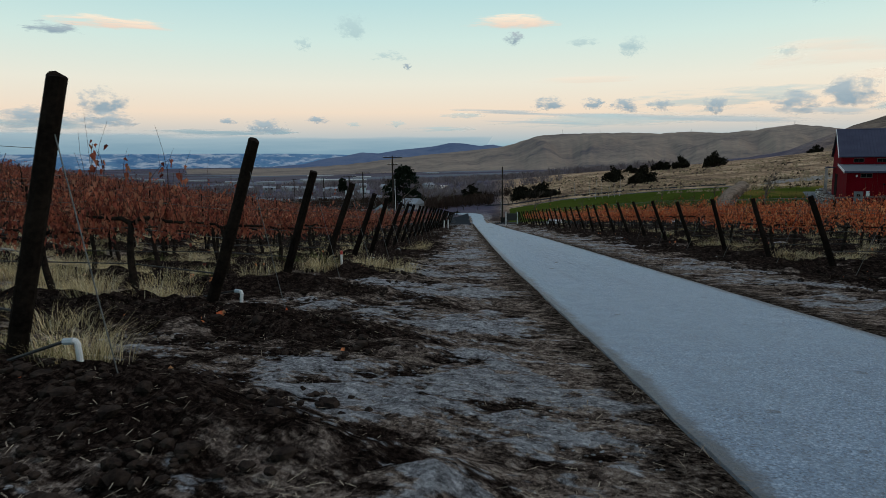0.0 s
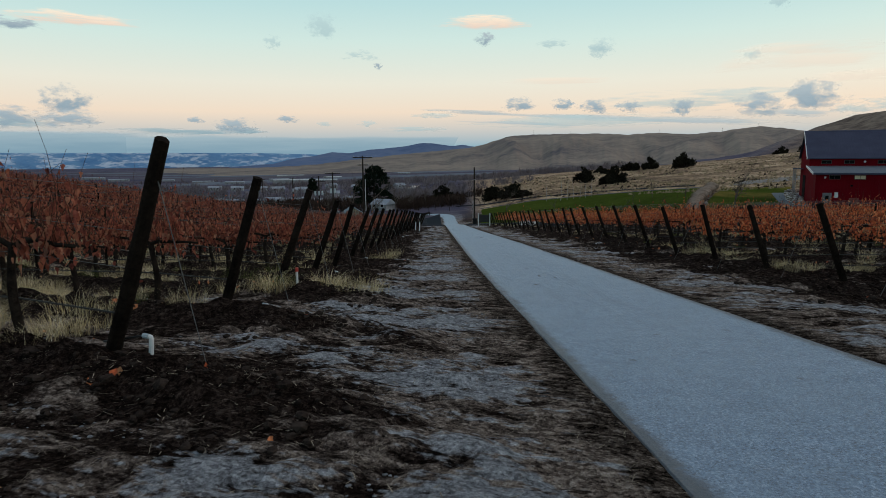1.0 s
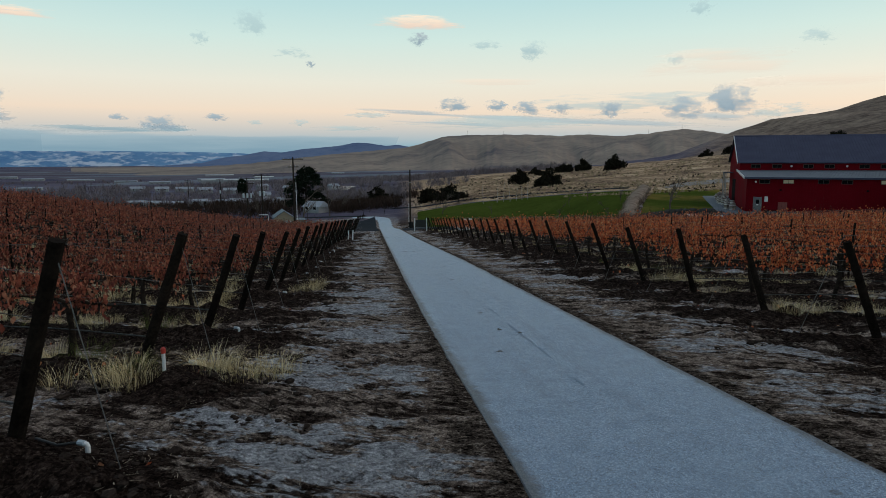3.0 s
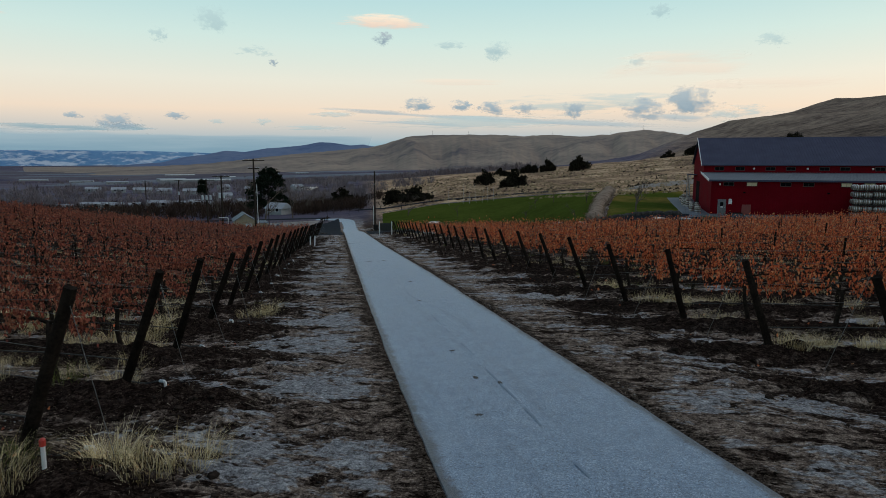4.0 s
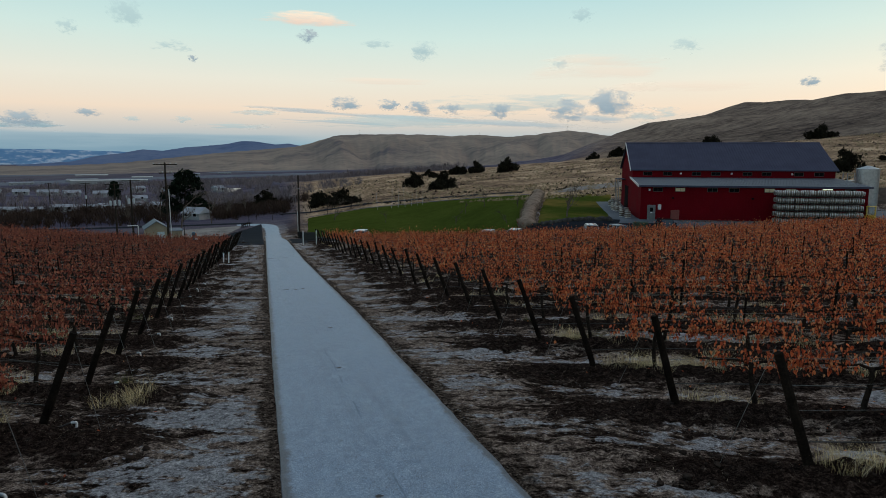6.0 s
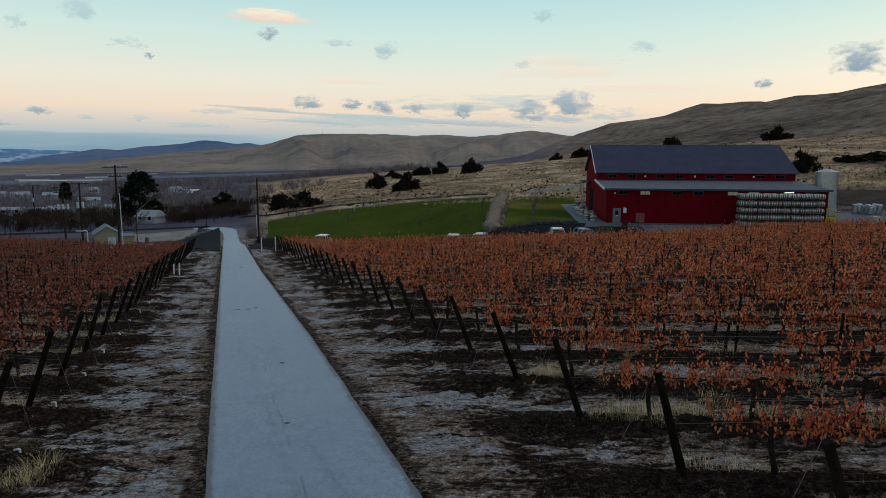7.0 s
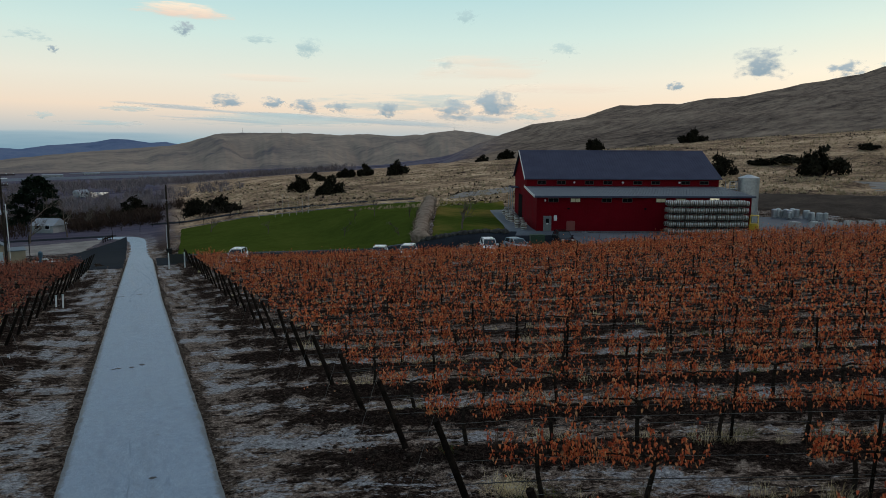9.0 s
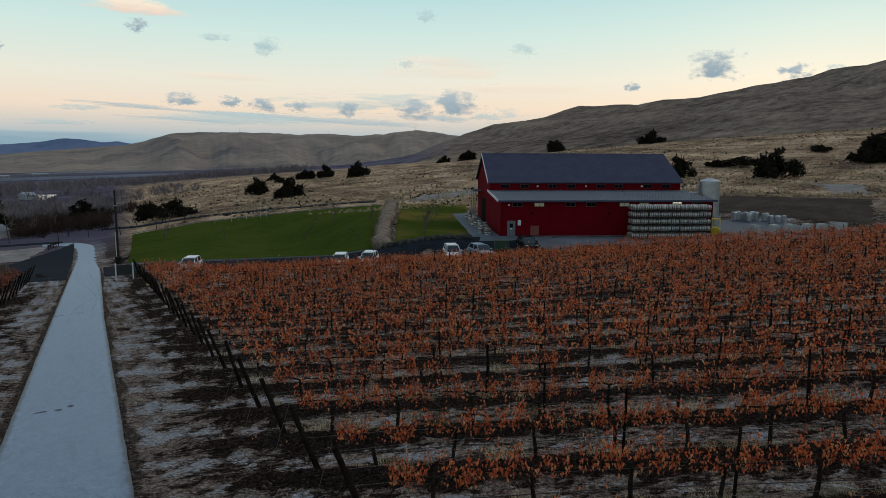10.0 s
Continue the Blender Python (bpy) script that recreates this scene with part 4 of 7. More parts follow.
# ---- paved and planted sheets ----
def sheet(name, corners, lift, material, label, category, cells=(40, 30), ragged=0.0):
    """A patch draped on the land between four corners, with a small edge."""
    a, b, c, d = [Vector((*p, 0)) for p in corners]
    nu, nv = cells
    verts = []
    for j in range(nv + 1):
        for i in range(nu + 1):
            u, v = i / nu, j / nv
            p = (a * (1 - u) + b * u) * (1 - v) + (d * (1 - u) + c * u) * v
            if ragged and (i in (0, nu) or j in (0, nv)):
                p += Vector((noise.noise((p.x * 0.6, p.y * 0.6, 1)), noise.noise((p.x * 0.6, p.y * 0.6, 7)), 0)) * ragged
            edge = i in (0, nu) or j in (0, nv)
            verts.append((p.x, p.y, land_at(p.x, p.y) + (lift if not edge else -0.05)))
    i = np.arange((nu + 1) * (nv + 1)).reshape(nv + 1, nu + 1)
    faces = np.stack([i[:-1, :-1], i[:-1, 1:], i[1:, 1:], i[1:, :-1]], -1).reshape(-1, 4)
    return tagged(new(name, array_mesh(name, verts, faces, material, True)), label, category, kind="structure")


def make_lawn_material(name, dry):
    n = Nodes(name)
    broad, mid, fine = n.noise(0.09, 4), n.noise(0.7, 5, 0.6), n.noise(9, 4, 0.7)
    fac = n.math("ADD", n.math("MULTIPLY", broad, 0.4), n.math("ADD", n.math("MULTIPLY", mid, 0.3), n.math("MULTIPLY", fine, 0.3)))
    colour = n.ramp(fac, [(0.32, (0.030, 0.046, 0.009)), (0.5, (0.050, 0.070, 0.013)), (0.68, (0.080, 0.094, 0.020))])
    if dry:
        colour = n.mix(n.span(n.noise(0.12, 5, 0.6, n.stretched(1, 0.35, 1, 0.4)), 0.42, 0.62, 0, 0.6), colour, (0.22, 0.15, 0.045))
    n.set(Base_Color=colour, Roughness=0.9)
    n.shader.inputs["Specular IOR Level"].default_value = 0.0
    return n.bump(fine, 0.6, 0.05).material


M_LAWN, M_LAWN_DRY = make_lawn_material("mown_lawn", False), make_lawn_material("browning_lawn", True)
M_ASPHALT = plain("dark_asphalt", (0.010, 0.013, 0.018), (0.024, 0.029, 0.037), 0.5, 0.9, 0, 25, 0.2, 0.006)
M_GRAVEL = plain("frosty_gravel", (0.15, 0.14, 0.13), (0.30, 0.28, 0.26), 0.35, 0.9, 0, 10, 0.5, 0.02)
sheet("lawn", [(12.9, 123.5), (41.2, 99.6), (66.2, 150.8), (17.6, 171)], 0.10, M_LAWN, "mown green lawn beside the drive", "lawn", (60, 50), 0.5)
sheet("lawn", [(42.9, 97.8), (50.9, 91.6), (77.0, 134.0), (69.0, 148.5)], 0.12, M_LAWN_DRY, "green lawn turning brown in stripes", "lawn", (30, 40), 0.3)
sheet("pavement", [(0.5, 102.5), (5.6, 100.5), (7.4, 170), (-2.5, 143)], 0.07, M_ASPHALT, "dark wet asphalt apron beside the lane", "road", (24, 50), 0.4)
sheet("pavement", [(9.0, 101.5), (13.4, 99.0), (13.9, 114.0), (9.7, 120.0)], 0.07, M_ASPHALT, "dark wet asphalt where the drive meets the lane", "road", (10, 16), 0.2)
sheet("driveway", [(13.4, 104.0), (56.0, 82.0), (58.8, 88.6), (13.9, 120.0)], 0.06, M_ASPHALT, "dark asphalt drive along the last vine row to the barn", "road", (60, 10), 0.3)
sheet("yard", [(50.5, 90.0), (60.0, 85.2), (59.0, 92.0), (54.6, 95.0)], 0.09, M_CONCRETE, "wet concrete loading yard before the barn", "pavement", (12, 8))
sheet("yard", [(56, 83.5), (83, 69.6), (86, 76.0), (58.5, 88.0)], 0.08, M_CONCRETE, "wet concrete apron before the barn", "pavement", (30, 10))
sheet("yard", [(83, 69.6), (95, 65), (99, 83), (85.5, 91)], 0.09, M_CONCRETE, "wet concrete yard with steel bins", "pavement", (30, 24))
sheet("patio", [(51.6, 92.2), (55.2, 90.6), (68.3, 117.0), (64.4, 119.6)], 0.17, M_CONCRETE, "grey patio beside the barn", "pavement", (10, 20))
sheet("gravel_lot", [(-10.0, 147), (-0.5, 146.5), (3.0, 167), (-13, 162)], 0.10, M_GRAVEL, "pale frosty gravel lot", "pavement", (30, 24), 0.8)
sheet("valley_road", [(-60, 171.5), (5.5, 170.4), (5.5, 174.4), (-60, 176)], 0.10, M_ASPHALT, "dark asphalt road leading left behind the gravel lot", "road", (30, 4), 0.2)
M_BANK = plain("bare_dirt_bank", (0.030, 0.024, 0.020), (0.085, 0.066, 0.053), 0.25, 0.95, 0, 3, 0.8, 0.15)
sheet("dirt_bank", [(97.5, 91.0), (104.0, 69.5), (120.5, 78.5), (109.5, 101.0)], 0.22, M_BANK, "bare dark dirt bank behind the yard", "bank", (40, 20), 1.5)
sheet("frosty_ledge", [(124.5, 80.0), (134, 88), (133, 97), (122.5, 85)], 0.06, M_GRAVEL, "pale frosty ledge above the dirt bank", "ground", (20, 8), 4.0)
sheet("gravel_track", [(71, 150), (95, 143), (125, 160), (80, 160)], 0.15, M_GRAVEL, "pale gravel track on the hillside", "road", (30, 14), 0.8)

# ---- stacked barrels, tank and yard things ----
M_OAK = plain("weathered_barrel_oak", (0.085, 0.070, 0.058), (0.29, 0.245, 0.20), 3.0, 0.75, 0, 25, 0.3, 0.004, vary=0.35)


M_HOOP = plain("bright_galvanised_hoop", (0.42, 0.43, 0.44), (0.66, 0.67, 0.67), 6.0, 0.4, 0.45, 30, 0.05)
M_RACK = plain("dark_rack_steel", (0.02, 0.019, 0.018), (0.05, 0.047, 0.044), 3.0, 0.85, 0, 30, 0)


def barrel_mesh():
    prof = [(-0.47, 0.25), (-0.45, 0.265), (-0.2, 0.33), (0, 0.345), (0.2, 0.33), (0.45, 0.265), (0.47, 0.25)]
    return bm_mesh("body", tube([(x, 0, 0) for x, r in prof], [r for x, r in prof], 14), M_OAK, True)


BARREL = barrel_mesh()
HOOPS = [(x, bm_mesh("hoop", tube([(-0.042, 0, 0), (0.042, 0, 0)], r + 0.009, 14), M_HOOP)) for x, r in ((-0.40, 0.280), (-0.17, 0.336), (0.17, 0.336), (0.40, 0.280))]


def barrel_at(at, label, group):
    b = thing("barrel", at, label, "barrel", group)
    body = piece("body", BARREL, b)
    for x, mesh in HOOPS:
        piece("hoop", mesh, body, pose(x, 0, 0))


rack_mesh = bm_mesh("rack", boxes((-1.03, -0.36, -0.06, 1.03, -0.30, 0.08), (-1.03, 0.36, -0.06, 1.03, 0.42, 0.08), (-1.0, -0.4, -0.03, -0.94, 0.4, 0.03), (0.94, -0.4, -0.03, 1.0, 0.4, 0.03), (-0.03, -0.4, -0.03, 0.03, 0.4, 0.03)), M_RACK)
rng = random.Random(21)
for tier in range(5):
    for row in range(3):
        for k in range(10):
            if row > 1 and tier < 4 and 0 < k < 9:
                continue
            x = 17.0 + 1.03 * k + rng.uniform(-0.03, 0.03) + (0.08 if (k // 2) % 2 else 0)
            at = at_barn(x, -1.6 - 0.72 * (2 - row) + rng.uniform(-0.04, 0.04), 0.44 + tier * 0.90 + rng.uniform(-0.02, 0.02), rng.uniform(-3, 3))
            barrel_at(at, "weathered oak wine barrel with galvanised hoops in a high stack", "stacked barrels before the barn")
        if row == 0:
            for k in range(5):
                tagged(piece("barrel_rack", rack_mesh, None, at_barn(17.5 + 2.06 * k, -3.04, 0.04 + tier * 0.90)), "galvanised steel barrel rack", "rack", "barrel racks")

for k in range(26):
    x, y = rng.uniform(53.6, 57.5), rng.uniform(94.5, 97.5)
    t = rng.random()
    x, y = 54.4 + 10.2 * t + rng.uniform(-1.0, 0.6), 92.6 + 21.0 * t + rng.uniform(-1, 1)
    barrel_at(pose(x, y, land_at(x, y) + 0.62, 0, 90, 0), "upright weathered oak barrel on the patio", "barrels on the patio")

tank = thing("steel_tank", pose(86.6, 83.6, -4.6) @ Matrix.Diagonal((0.87, 0.87, 1.04, 1)), "tall round galvanised steel tank behind the barn", "tank")
part("shell", tube([(0, 0, -0.6), (0, 0, 6.6)], 1.65, 28), M_STEEL, tank)
part("lid", tube([(0, 0, 6.6), (0, 0, 6.68), (0, 0, 7.1)], [1.70, 1.70, 0.25], 28), M_STEEL, tank)
for z in (1.3, 2.6, 3.9, 5.2):
    part("band", tube([(0, 0, z - 0.03), (0, 0, z + 0.03)], 1.67, 28), M_STEEL, tank)
ladder = bmesh.new()
for s in (-0.2, 0.2):
    add_tube(ladder, [(-1.75, s, 0), (-1.75, s, 7.2)], 0.025, 5)
for k in range(22):
    add_tube(ladder, [(-1.75, -0.2, 0.3 + 0.3 * k), (-1.75, 0.2, 0.3 + 0.3 * k)], 0.015, 4)
part("ladder", ladder, M_STEEL, tank)
deck = thing("steel_platform", at_barn(29.6, 9.5, 0.0), "galvanised steel access platform with rails and stairs", "platform")
part("deck", boxes((0, 0, 5.2, 3.2, 1.6, 5.3)), M_STEEL, deck)
for x in (0.05, 1.6, 3.15):
    for y in (0.05, 1.55):
        part("post", boxes((x - 0.05, y - 0.05, 0, x + 0.05, y + 0.05, 6.4)), M_STEEL, deck)
for z in (5.8, 6.35):
    part("rail", boxes((0, 0.02, z, 3.2, 0.08, z + 0.06)), M_STEEL, deck)
part("brace", tube([(0.05, 0.05, 3.6), (1.6, 0.05, 5.2), (3.15, 0.05, 3.6)], 0.05, 5), M_STEEL, deck)

M_YELLOW = plain("yellow_machine_paint", (0.45, 0.30, 0.01), (0.60, 0.42, 0.02), 2.0, 0.5)
M_RUBBER = plain("black_rubber", (0.012, 0.012, 0.012), (0.03, 0.03, 0.03), 5.0, 0.85)
M_GLASS = Nodes("car_glass").set(Base_Color=(0.02, 0.03, 0.035), Roughness=0.06).material


def wheel_parts(parent, x, y, r, width):
    w = part("wheel", tube([(x, y - width / 2, r), (x, y - width * 0.35, r), (x, y + width * 0.35, r), (x, y + width / 2, r)], [r * 0.9, r, r, r * 0.9], 16), M_RUBBER, parent)
    s = 1 if y > 0 else -1
    part("rim", tube([(x, y + s * width * 0.40, r), (x, y + s * width * 0.53, r)], [r * 0.6, r * 0.55], 12), M_STEEL, w)


lift_truck = thing("forklift", at_barn(28.6, -0.9, 0, 60), "yellow forklift parked at the end of the barrel stack", "forklift")
part("body", boxes((-1.0, -0.55, 0.35, 0.8, 0.55, 1.25), bevel=0.12), M_YELLOW, lift_truck)
part("cab", boxes((-0.5, -0.5, 1.25, 0.55, -0.44, 2.3), (-0.5, 0.44, 1.25, 0.55, 0.5, 2.3), (-0.55, -0.55, 2.3, 0.6, 0.55, 2.38)), M_YELLOW, lift_truck)
part("mast", boxes((0.85, -0.45, 0.1, 0.97, -0.33, 2.9), (0.85, 0.33, 0.1, 0.97, 0.45, 2.9), (0.86, -0.33, 1.3, 0.95, 0.33, 1.42)), M_STEEL, lift_truck)
part("fork", boxes((0.98, -0.3, 0.08, 2.0, -0.2, 0.13), (0.98, 0.2, 0.08, 2.0, 0.3, 0.13)), M_STEEL, lift_truck)
for x, y in ((-0.7, -0.5), (-0.7, 0.5), (0.55, -0.5), (0.55, 0.5)):
    wheel_parts(lift_truck, x, y, 0.32, 0.22)

bin_round = bm_mesh("shell", tube([(0, 0, 0), (0, 0, 0.08), (0, 0, 1.5), (0, 0, 1.58)], [0.5, 0.55, 0.55, 0.48], 16), M_STEEL)
bin_lid = bm_mesh("lid", tube([(0, 0, 1.58), (0, 0, 1.66), (0, 0, 1.74)], [0.5, 0.42, 0.1], 16), M_STEEL)
bin_leg = bm_mesh("leg", boxes((-0.04, -0.04, -0.25, 0.04, 0.04, 0.1)), M_STEEL)
for k in range(16):
    t = k / 15
    x, y = 93.7 + 2.8 * t + rng.uniform(-0.9, 0.9), 84.6 - 6.6 * t + rng.uniform(-0.7, 0.7)
    bin_tank = thing("storage_tank", pose(x, y, land_at(x, y) + 0.26, 0, 0, rng.uniform(0, 360)) @ Matrix.Scale(rng.uniform(0.5, 0.74), 4), "small round stainless steel wine tank in the yard", "tank", "steel tanks in the yard")
    piece("shell", bin_round, bin_tank)
    piece("lid", bin_lid, bin_tank)
    for lx, ly in ((-0.4, -0.4), (0.4, -0.4), (-0.4, 0.4), (0.4, 0.4)):
        piece("leg", bin_leg, bin_tank, pose(lx, ly, 0))
M_TOTE = plain("pale_plastic_tote", (0.35, 0.36, 0.36), (0.5, 0.5, 0.49), 2.0, 0.5)
for k in range(6):
    x, y = 87.0 + 2.0 * k + rng.uniform(-0.4, 0.4), 76.5 - 1.2 * k + rng.uniform(-0.5, 0.5)
    tote = thing("tote", pose(x, y, land_at(x, y) + 0.1, 0, 0, rng.uniform(-40, 10)), "pale plastic tote in a steel cage", "container", "totes in the yard")
    part("bottle", boxes((-0.55, -0.5, 0.15, 0.55, 0.5, 1.1), bevel=0.08), M_TOTE, tote)
    part("pallet", boxes((-0.6, -0.52, 0, 0.6, 0.52, 0.13)), M_STEEL, tote)
    cage = bmesh.new()
    for i in range(6):
        for y2 in (-0.53, 0.53):
            add_tube(cage, [(-0.55 + 0.22 * i, y2, 0.13), (-0.55 + 0.22 * i, y2, 1.12)], 0.012, 4)
    for z in (0.4, 0.75, 1.12):
        add_tube(cage, [(-0.57, -0.53, z), (0.57, -0.53, z)], 0.012, 4)
        add_tube(cage, [(-0.57, 0.53, z), (0.57, 0.53, z)], 0.012, 4)
    part("cage", cage, M_STEEL, tote)

# ---- parked vehicles ----
M_WHITE_CAR = plain("white_car_paint", (0.62, 0.65, 0.67), (0.72, 0.74, 0.75), 1.0, 0.3, 0, 10, 0)
M_BLACK_CAR = plain("black_car_paint", (0.008, 0.009, 0.010), (0.014, 0.015, 0.016), 1.0, 0.2, 0, 10, 0)
M_BLUE_CAR = plain("pale_blue_car_paint", (0.22, 0.30, 0.36), (0.30, 0.38, 0.44), 1.0, 0.3, 0, 10, 0)
M_LAMP = Nodes("headlamp_glass").set(Base_Color=(0.6, 0.62, 0.62), Roughness=0.1).material
M_TAIL = Nodes("tail_lamp_glass").set(Base_Color=(0.3, 0.01, 0.01), Roughness=0.2).material


def car(at, paint, label, height=1.5, length=4.5):
    """A saloon or estate facing along its own x."""
    c = thing("car", at, label, "car", "parked cars")
    h, half = height, 0.9
    rail = [(-0.50, 0.32), (-0.50, 0.78 * h * 0.80), (-0.47, 0.64 * h), (0.10, 0.63 * h), (0.24, 0.60 * h), (0.44, 0.52 * h), (0.495, 0.42 * h), (0.50, 0.30)]
    bm = bmesh.new()
    rings = []
    for y, pinch in ((-half, 0.94), (-half * 0.93, 1.0), (0, 1.0), (half * 0.93, 1.0), (half, 0.94)):
        rings.append([bm.verts.new((x * length * (0.985 if abs(y) > 0.85 else 1), y, 0.3 + (z - 0.3) * pinch)) for x, z in rail])
    for a, b in zip(rings[:-1], rings[1:]):
        for i in range(len(rail)):
            j = (i + 1) % len(rail)
            bm.faces.new((a[i], a[j], b[j], b[i]))
    bm.faces.new(rings[0])
    bm.faces.new(rings[-1][::-1])
    bmesh.ops.recalc_face_normals(bm, faces=bm.faces[:])
    part("body", bm, paint, c)
    top = [(-0.46, 0.62 * h), (-0.40, 0.97 * h), (-0.05, h), (0.06, 0.96 * h), (0.23, 0.60 * h)]
    bm = bmesh.new()
    outer = [[bm.verts.new((x * length, s * (0.80 - 0.30 * (z / h - 0.6)), z)) for x, z in top] for s in (-1, 1)]
    bm.faces.new(outer[0])
    bm.faces.new(outer[1][::-1])
    for i in range(len(top) - 1):
        bm.faces.new((outer[0][i], outer[1][i], outer[1][i + 1], outer[0][i + 1]))
    bmesh.ops.recalc_face_normals(bm, faces=bm.faces[:])
    part("greenhouse", bm, M_GLASS, c, "dark tinted car windows")
    part("roof", boxes((-0.40 * length, -0.66, 0.965 * h, 0.05 * length, 0.66, 1.015 * h), bevel=0.03), paint, c)
    for s in (-1, 1):
        part("pillar", tube([(0.235 * length, s * 0.80, 0.61 * h), (0.055 * length, s * 0.68, 0.985 * h)], 0.035, 5), paint, c)
        part("pillar", tube([(-0.46 * length, s * 0.80, 0.63 * h), (-0.395 * length, s * 0.68, 0.985 * h)], 0.045, 5), paint, c)
        part("pillar", boxes((-0.13 * length, s * 0.75 - 0.035, 0.62 * h, -0.10 * length, s * 0.75 + 0.035, 0.98 * h)), paint, c)
        part("headlight", boxes((0.455 * length, s * 0.66 - 0.16, 0.42 * h, 0.497 * length, s * 0.66 + 0.16, 0.50 * h), bevel=0.02), M_LAMP, c)
        part("tail_light", boxes((-0.505 * length, s * 0.72 - 0.12, 0.46 * h, -0.49 * length, s * 0.72 + 0.12, 0.60 * h)), M_TAIL, c)
        part("wing_mirror", boxes((0.15 * length, s * 0.98 - 0.10, 0.64 * h, 0.19 * length, s * 0.98 + 0.10, 0.73 * h), bevel=0.02), paint, c)
    part("grille", boxes((0.485 * length, -0.42, 0.30 * h, 0.503 * length, 0.42, 0.45 * h)), M_RUBBER, c)
    part("bumper", boxes((0.47 * length, -0.84, 0.20 * h, 0.512 * length, 0.84, 0.30 * h), bevel=0.03), paint, c)
    for x in (-0.31 * length, 0.30 * length):
        for y in (-0.83, 0.83):
            wheel_parts(c, x, y, 0.33, 0.22)
    return c


FACING = -118.0
for x, y, paint, label, h, turn in ((18.4, 102.6, M_WHITE_CAR, "white pickup-sized car parked beyond the vine rows", 1.6, 4),
                                    (33.9, 93.6, M_WHITE_CAR, "white saloon car parked beside the lawn", 1.45, 2), (36.9, 92.0, M_WHITE_CAR, "white estate car parked beside the lawn", 1.5, -6),
                                    (45.9, 87.6, M_WHITE_CAR, "white sport utility car parked on the drive", 1.75, 5), (49.4, 86.6, M_BLUE_CAR, "pale blue flat car parked before the barn", 1.4, 20),
                                    (55.4, 85.3, M_BLACK_CAR, "black sport utility car parked by the barn wall", 1.6, 6)):
    car(pose(x, y, land_at(x, y) + 0.12, 0, 0, FACING + turn), paint, label, h)
M_GREEN = plain("green_bin_paint", (0.012, 0.035, 0.02), (0.02, 0.055, 0.03), 2.0, 0.6)
skip = thing("waste_bin", pose(52.5, 86.8, land_at(52.5, 86.8) + 0.1, 0, 0, -28), "dark green steel waste bin before the barn", "bin")
part("tub", boxes((-0.9, -0.6, 0.1, 0.9, 0.6, 1.2), bevel=0.05), M_GREEN, skip)
part("lid", boxes((-0.95, -0.65, 1.2, 0.95, 0.65, 1.3), bevel=0.03), M_GREEN, skip)


# ---- plants: shrubs, trees, grass ----
M_SHRUB = plain("dark_juniper", (0.010, 0.010, 0.007), (0.030, 0.027, 0.018), 3.0, 0.95, 0, 20, 0, vary=0.25)
M_CONIFER = plain("dark_conifer_needles", (0.006, 0.011, 0.008), (0.016, 0.024, 0.014), 2.0, 0.95, 0, 15, 0)
M_BARE = plain("bare_grey_bark", (0.07, 0.055, 0.045), (0.16, 0.13, 0.11), 2.0, 0.9, 0, 20, 0)
M_BARE_DARK = plain("bare_dark_bark", (0.018, 0.014, 0.013), (0.045, 0.036, 0.032), 2.0, 0.9, 0, 20, 0)
def make_grass_material(name, tones):
    """Each blade in its own tone."""
    n = Nodes(name)
    n.set(Base_Color=n.mix(n.span(n.noise(9, 3), 0.35, 0.7, 0, 0.35), n.ramp(n.island(), tones), (0.20, 0.15, 0.08)), Roughness=0.9)
    n.shader.inputs["Specular IOR Level"].default_value = 0.05
    return n.material


M_DRYGRASS = make_grass_material("dry_yellow_grass", [(0.0, (0.36, 0.26, 0.12)), (0.4, (0.66, 0.52, 0.27)), (0.8, (0.90, 0.76, 0.47)), (1.0, (0.95, 0.86, 0.62))])
M_HEDGE = plain("brown_dry_hedge", (0.13, 0.098, 0.078), (0.31, 0.245, 0.19), 1.2, 0.95, 0, 14, 0)
M_GREENGRASS = plain("late_green_grass", (0.06, 0.08, 0.02), (0.16, 0.17, 0.05), 2.0, 0.9, 0, 30, 0)


def clump_arrays(rng, centre, radius, count, size, flat=0.8):
    """Small ragged leaf sprays filling a rough ball."""
    d = rng.normal(0, 1, (count, 3))
    d /= np.linalg.norm(d, axis=1)[:, None]
    p = np.asarray(centre) + d * (radius * rng.uniform(0.45, 1.0, (count, 1))) * (1, 1, flat)
    a = rng.normal(0, 1, (count, 3)) * size
    b = rng.normal(0, 1, (count, 3)) * size
    verts = np.stack([p - a * 0.5, p + a * 0.5, p + b], 1).reshape(-1, 3)
    return verts, np.arange(count * 3).reshape(-1, 3)


def shrub_meshes(seed):
    rng = np.random.default_rng(seed)
    crown, wood = Soup(), Soup()
    for k in range(26):
        w, r = rng.uniform(0, 6.283), rng.uniform(0, 0.85) ** 0.8
        top = (0.95 - 0.75 * r * r) * rng.uniform(0.6, 1.05)
        c = (math.cos(w) * r, math.sin(w) * r, max(0.12, top * rng.uniform(0.22, 0.95)))
        crown.add_array(*clump_arrays(rng, c, rng.uniform(0.16, 0.32), 90, 0.085))
        wood.add(*tube_arrays([(0, 0, -0.1), (c[0] * 0.5, c[1] * 0.5, c[2] * 0.45), c], [0.05, 0.035, 0.012], 4))
    return crown.mesh("crown", M_SHRUB), wood.mesh("stem", M_BARE_DARK)


SHRUBS = [shrub_meshes(300 + k) for k in range(4)]
rng = random.Random(33)


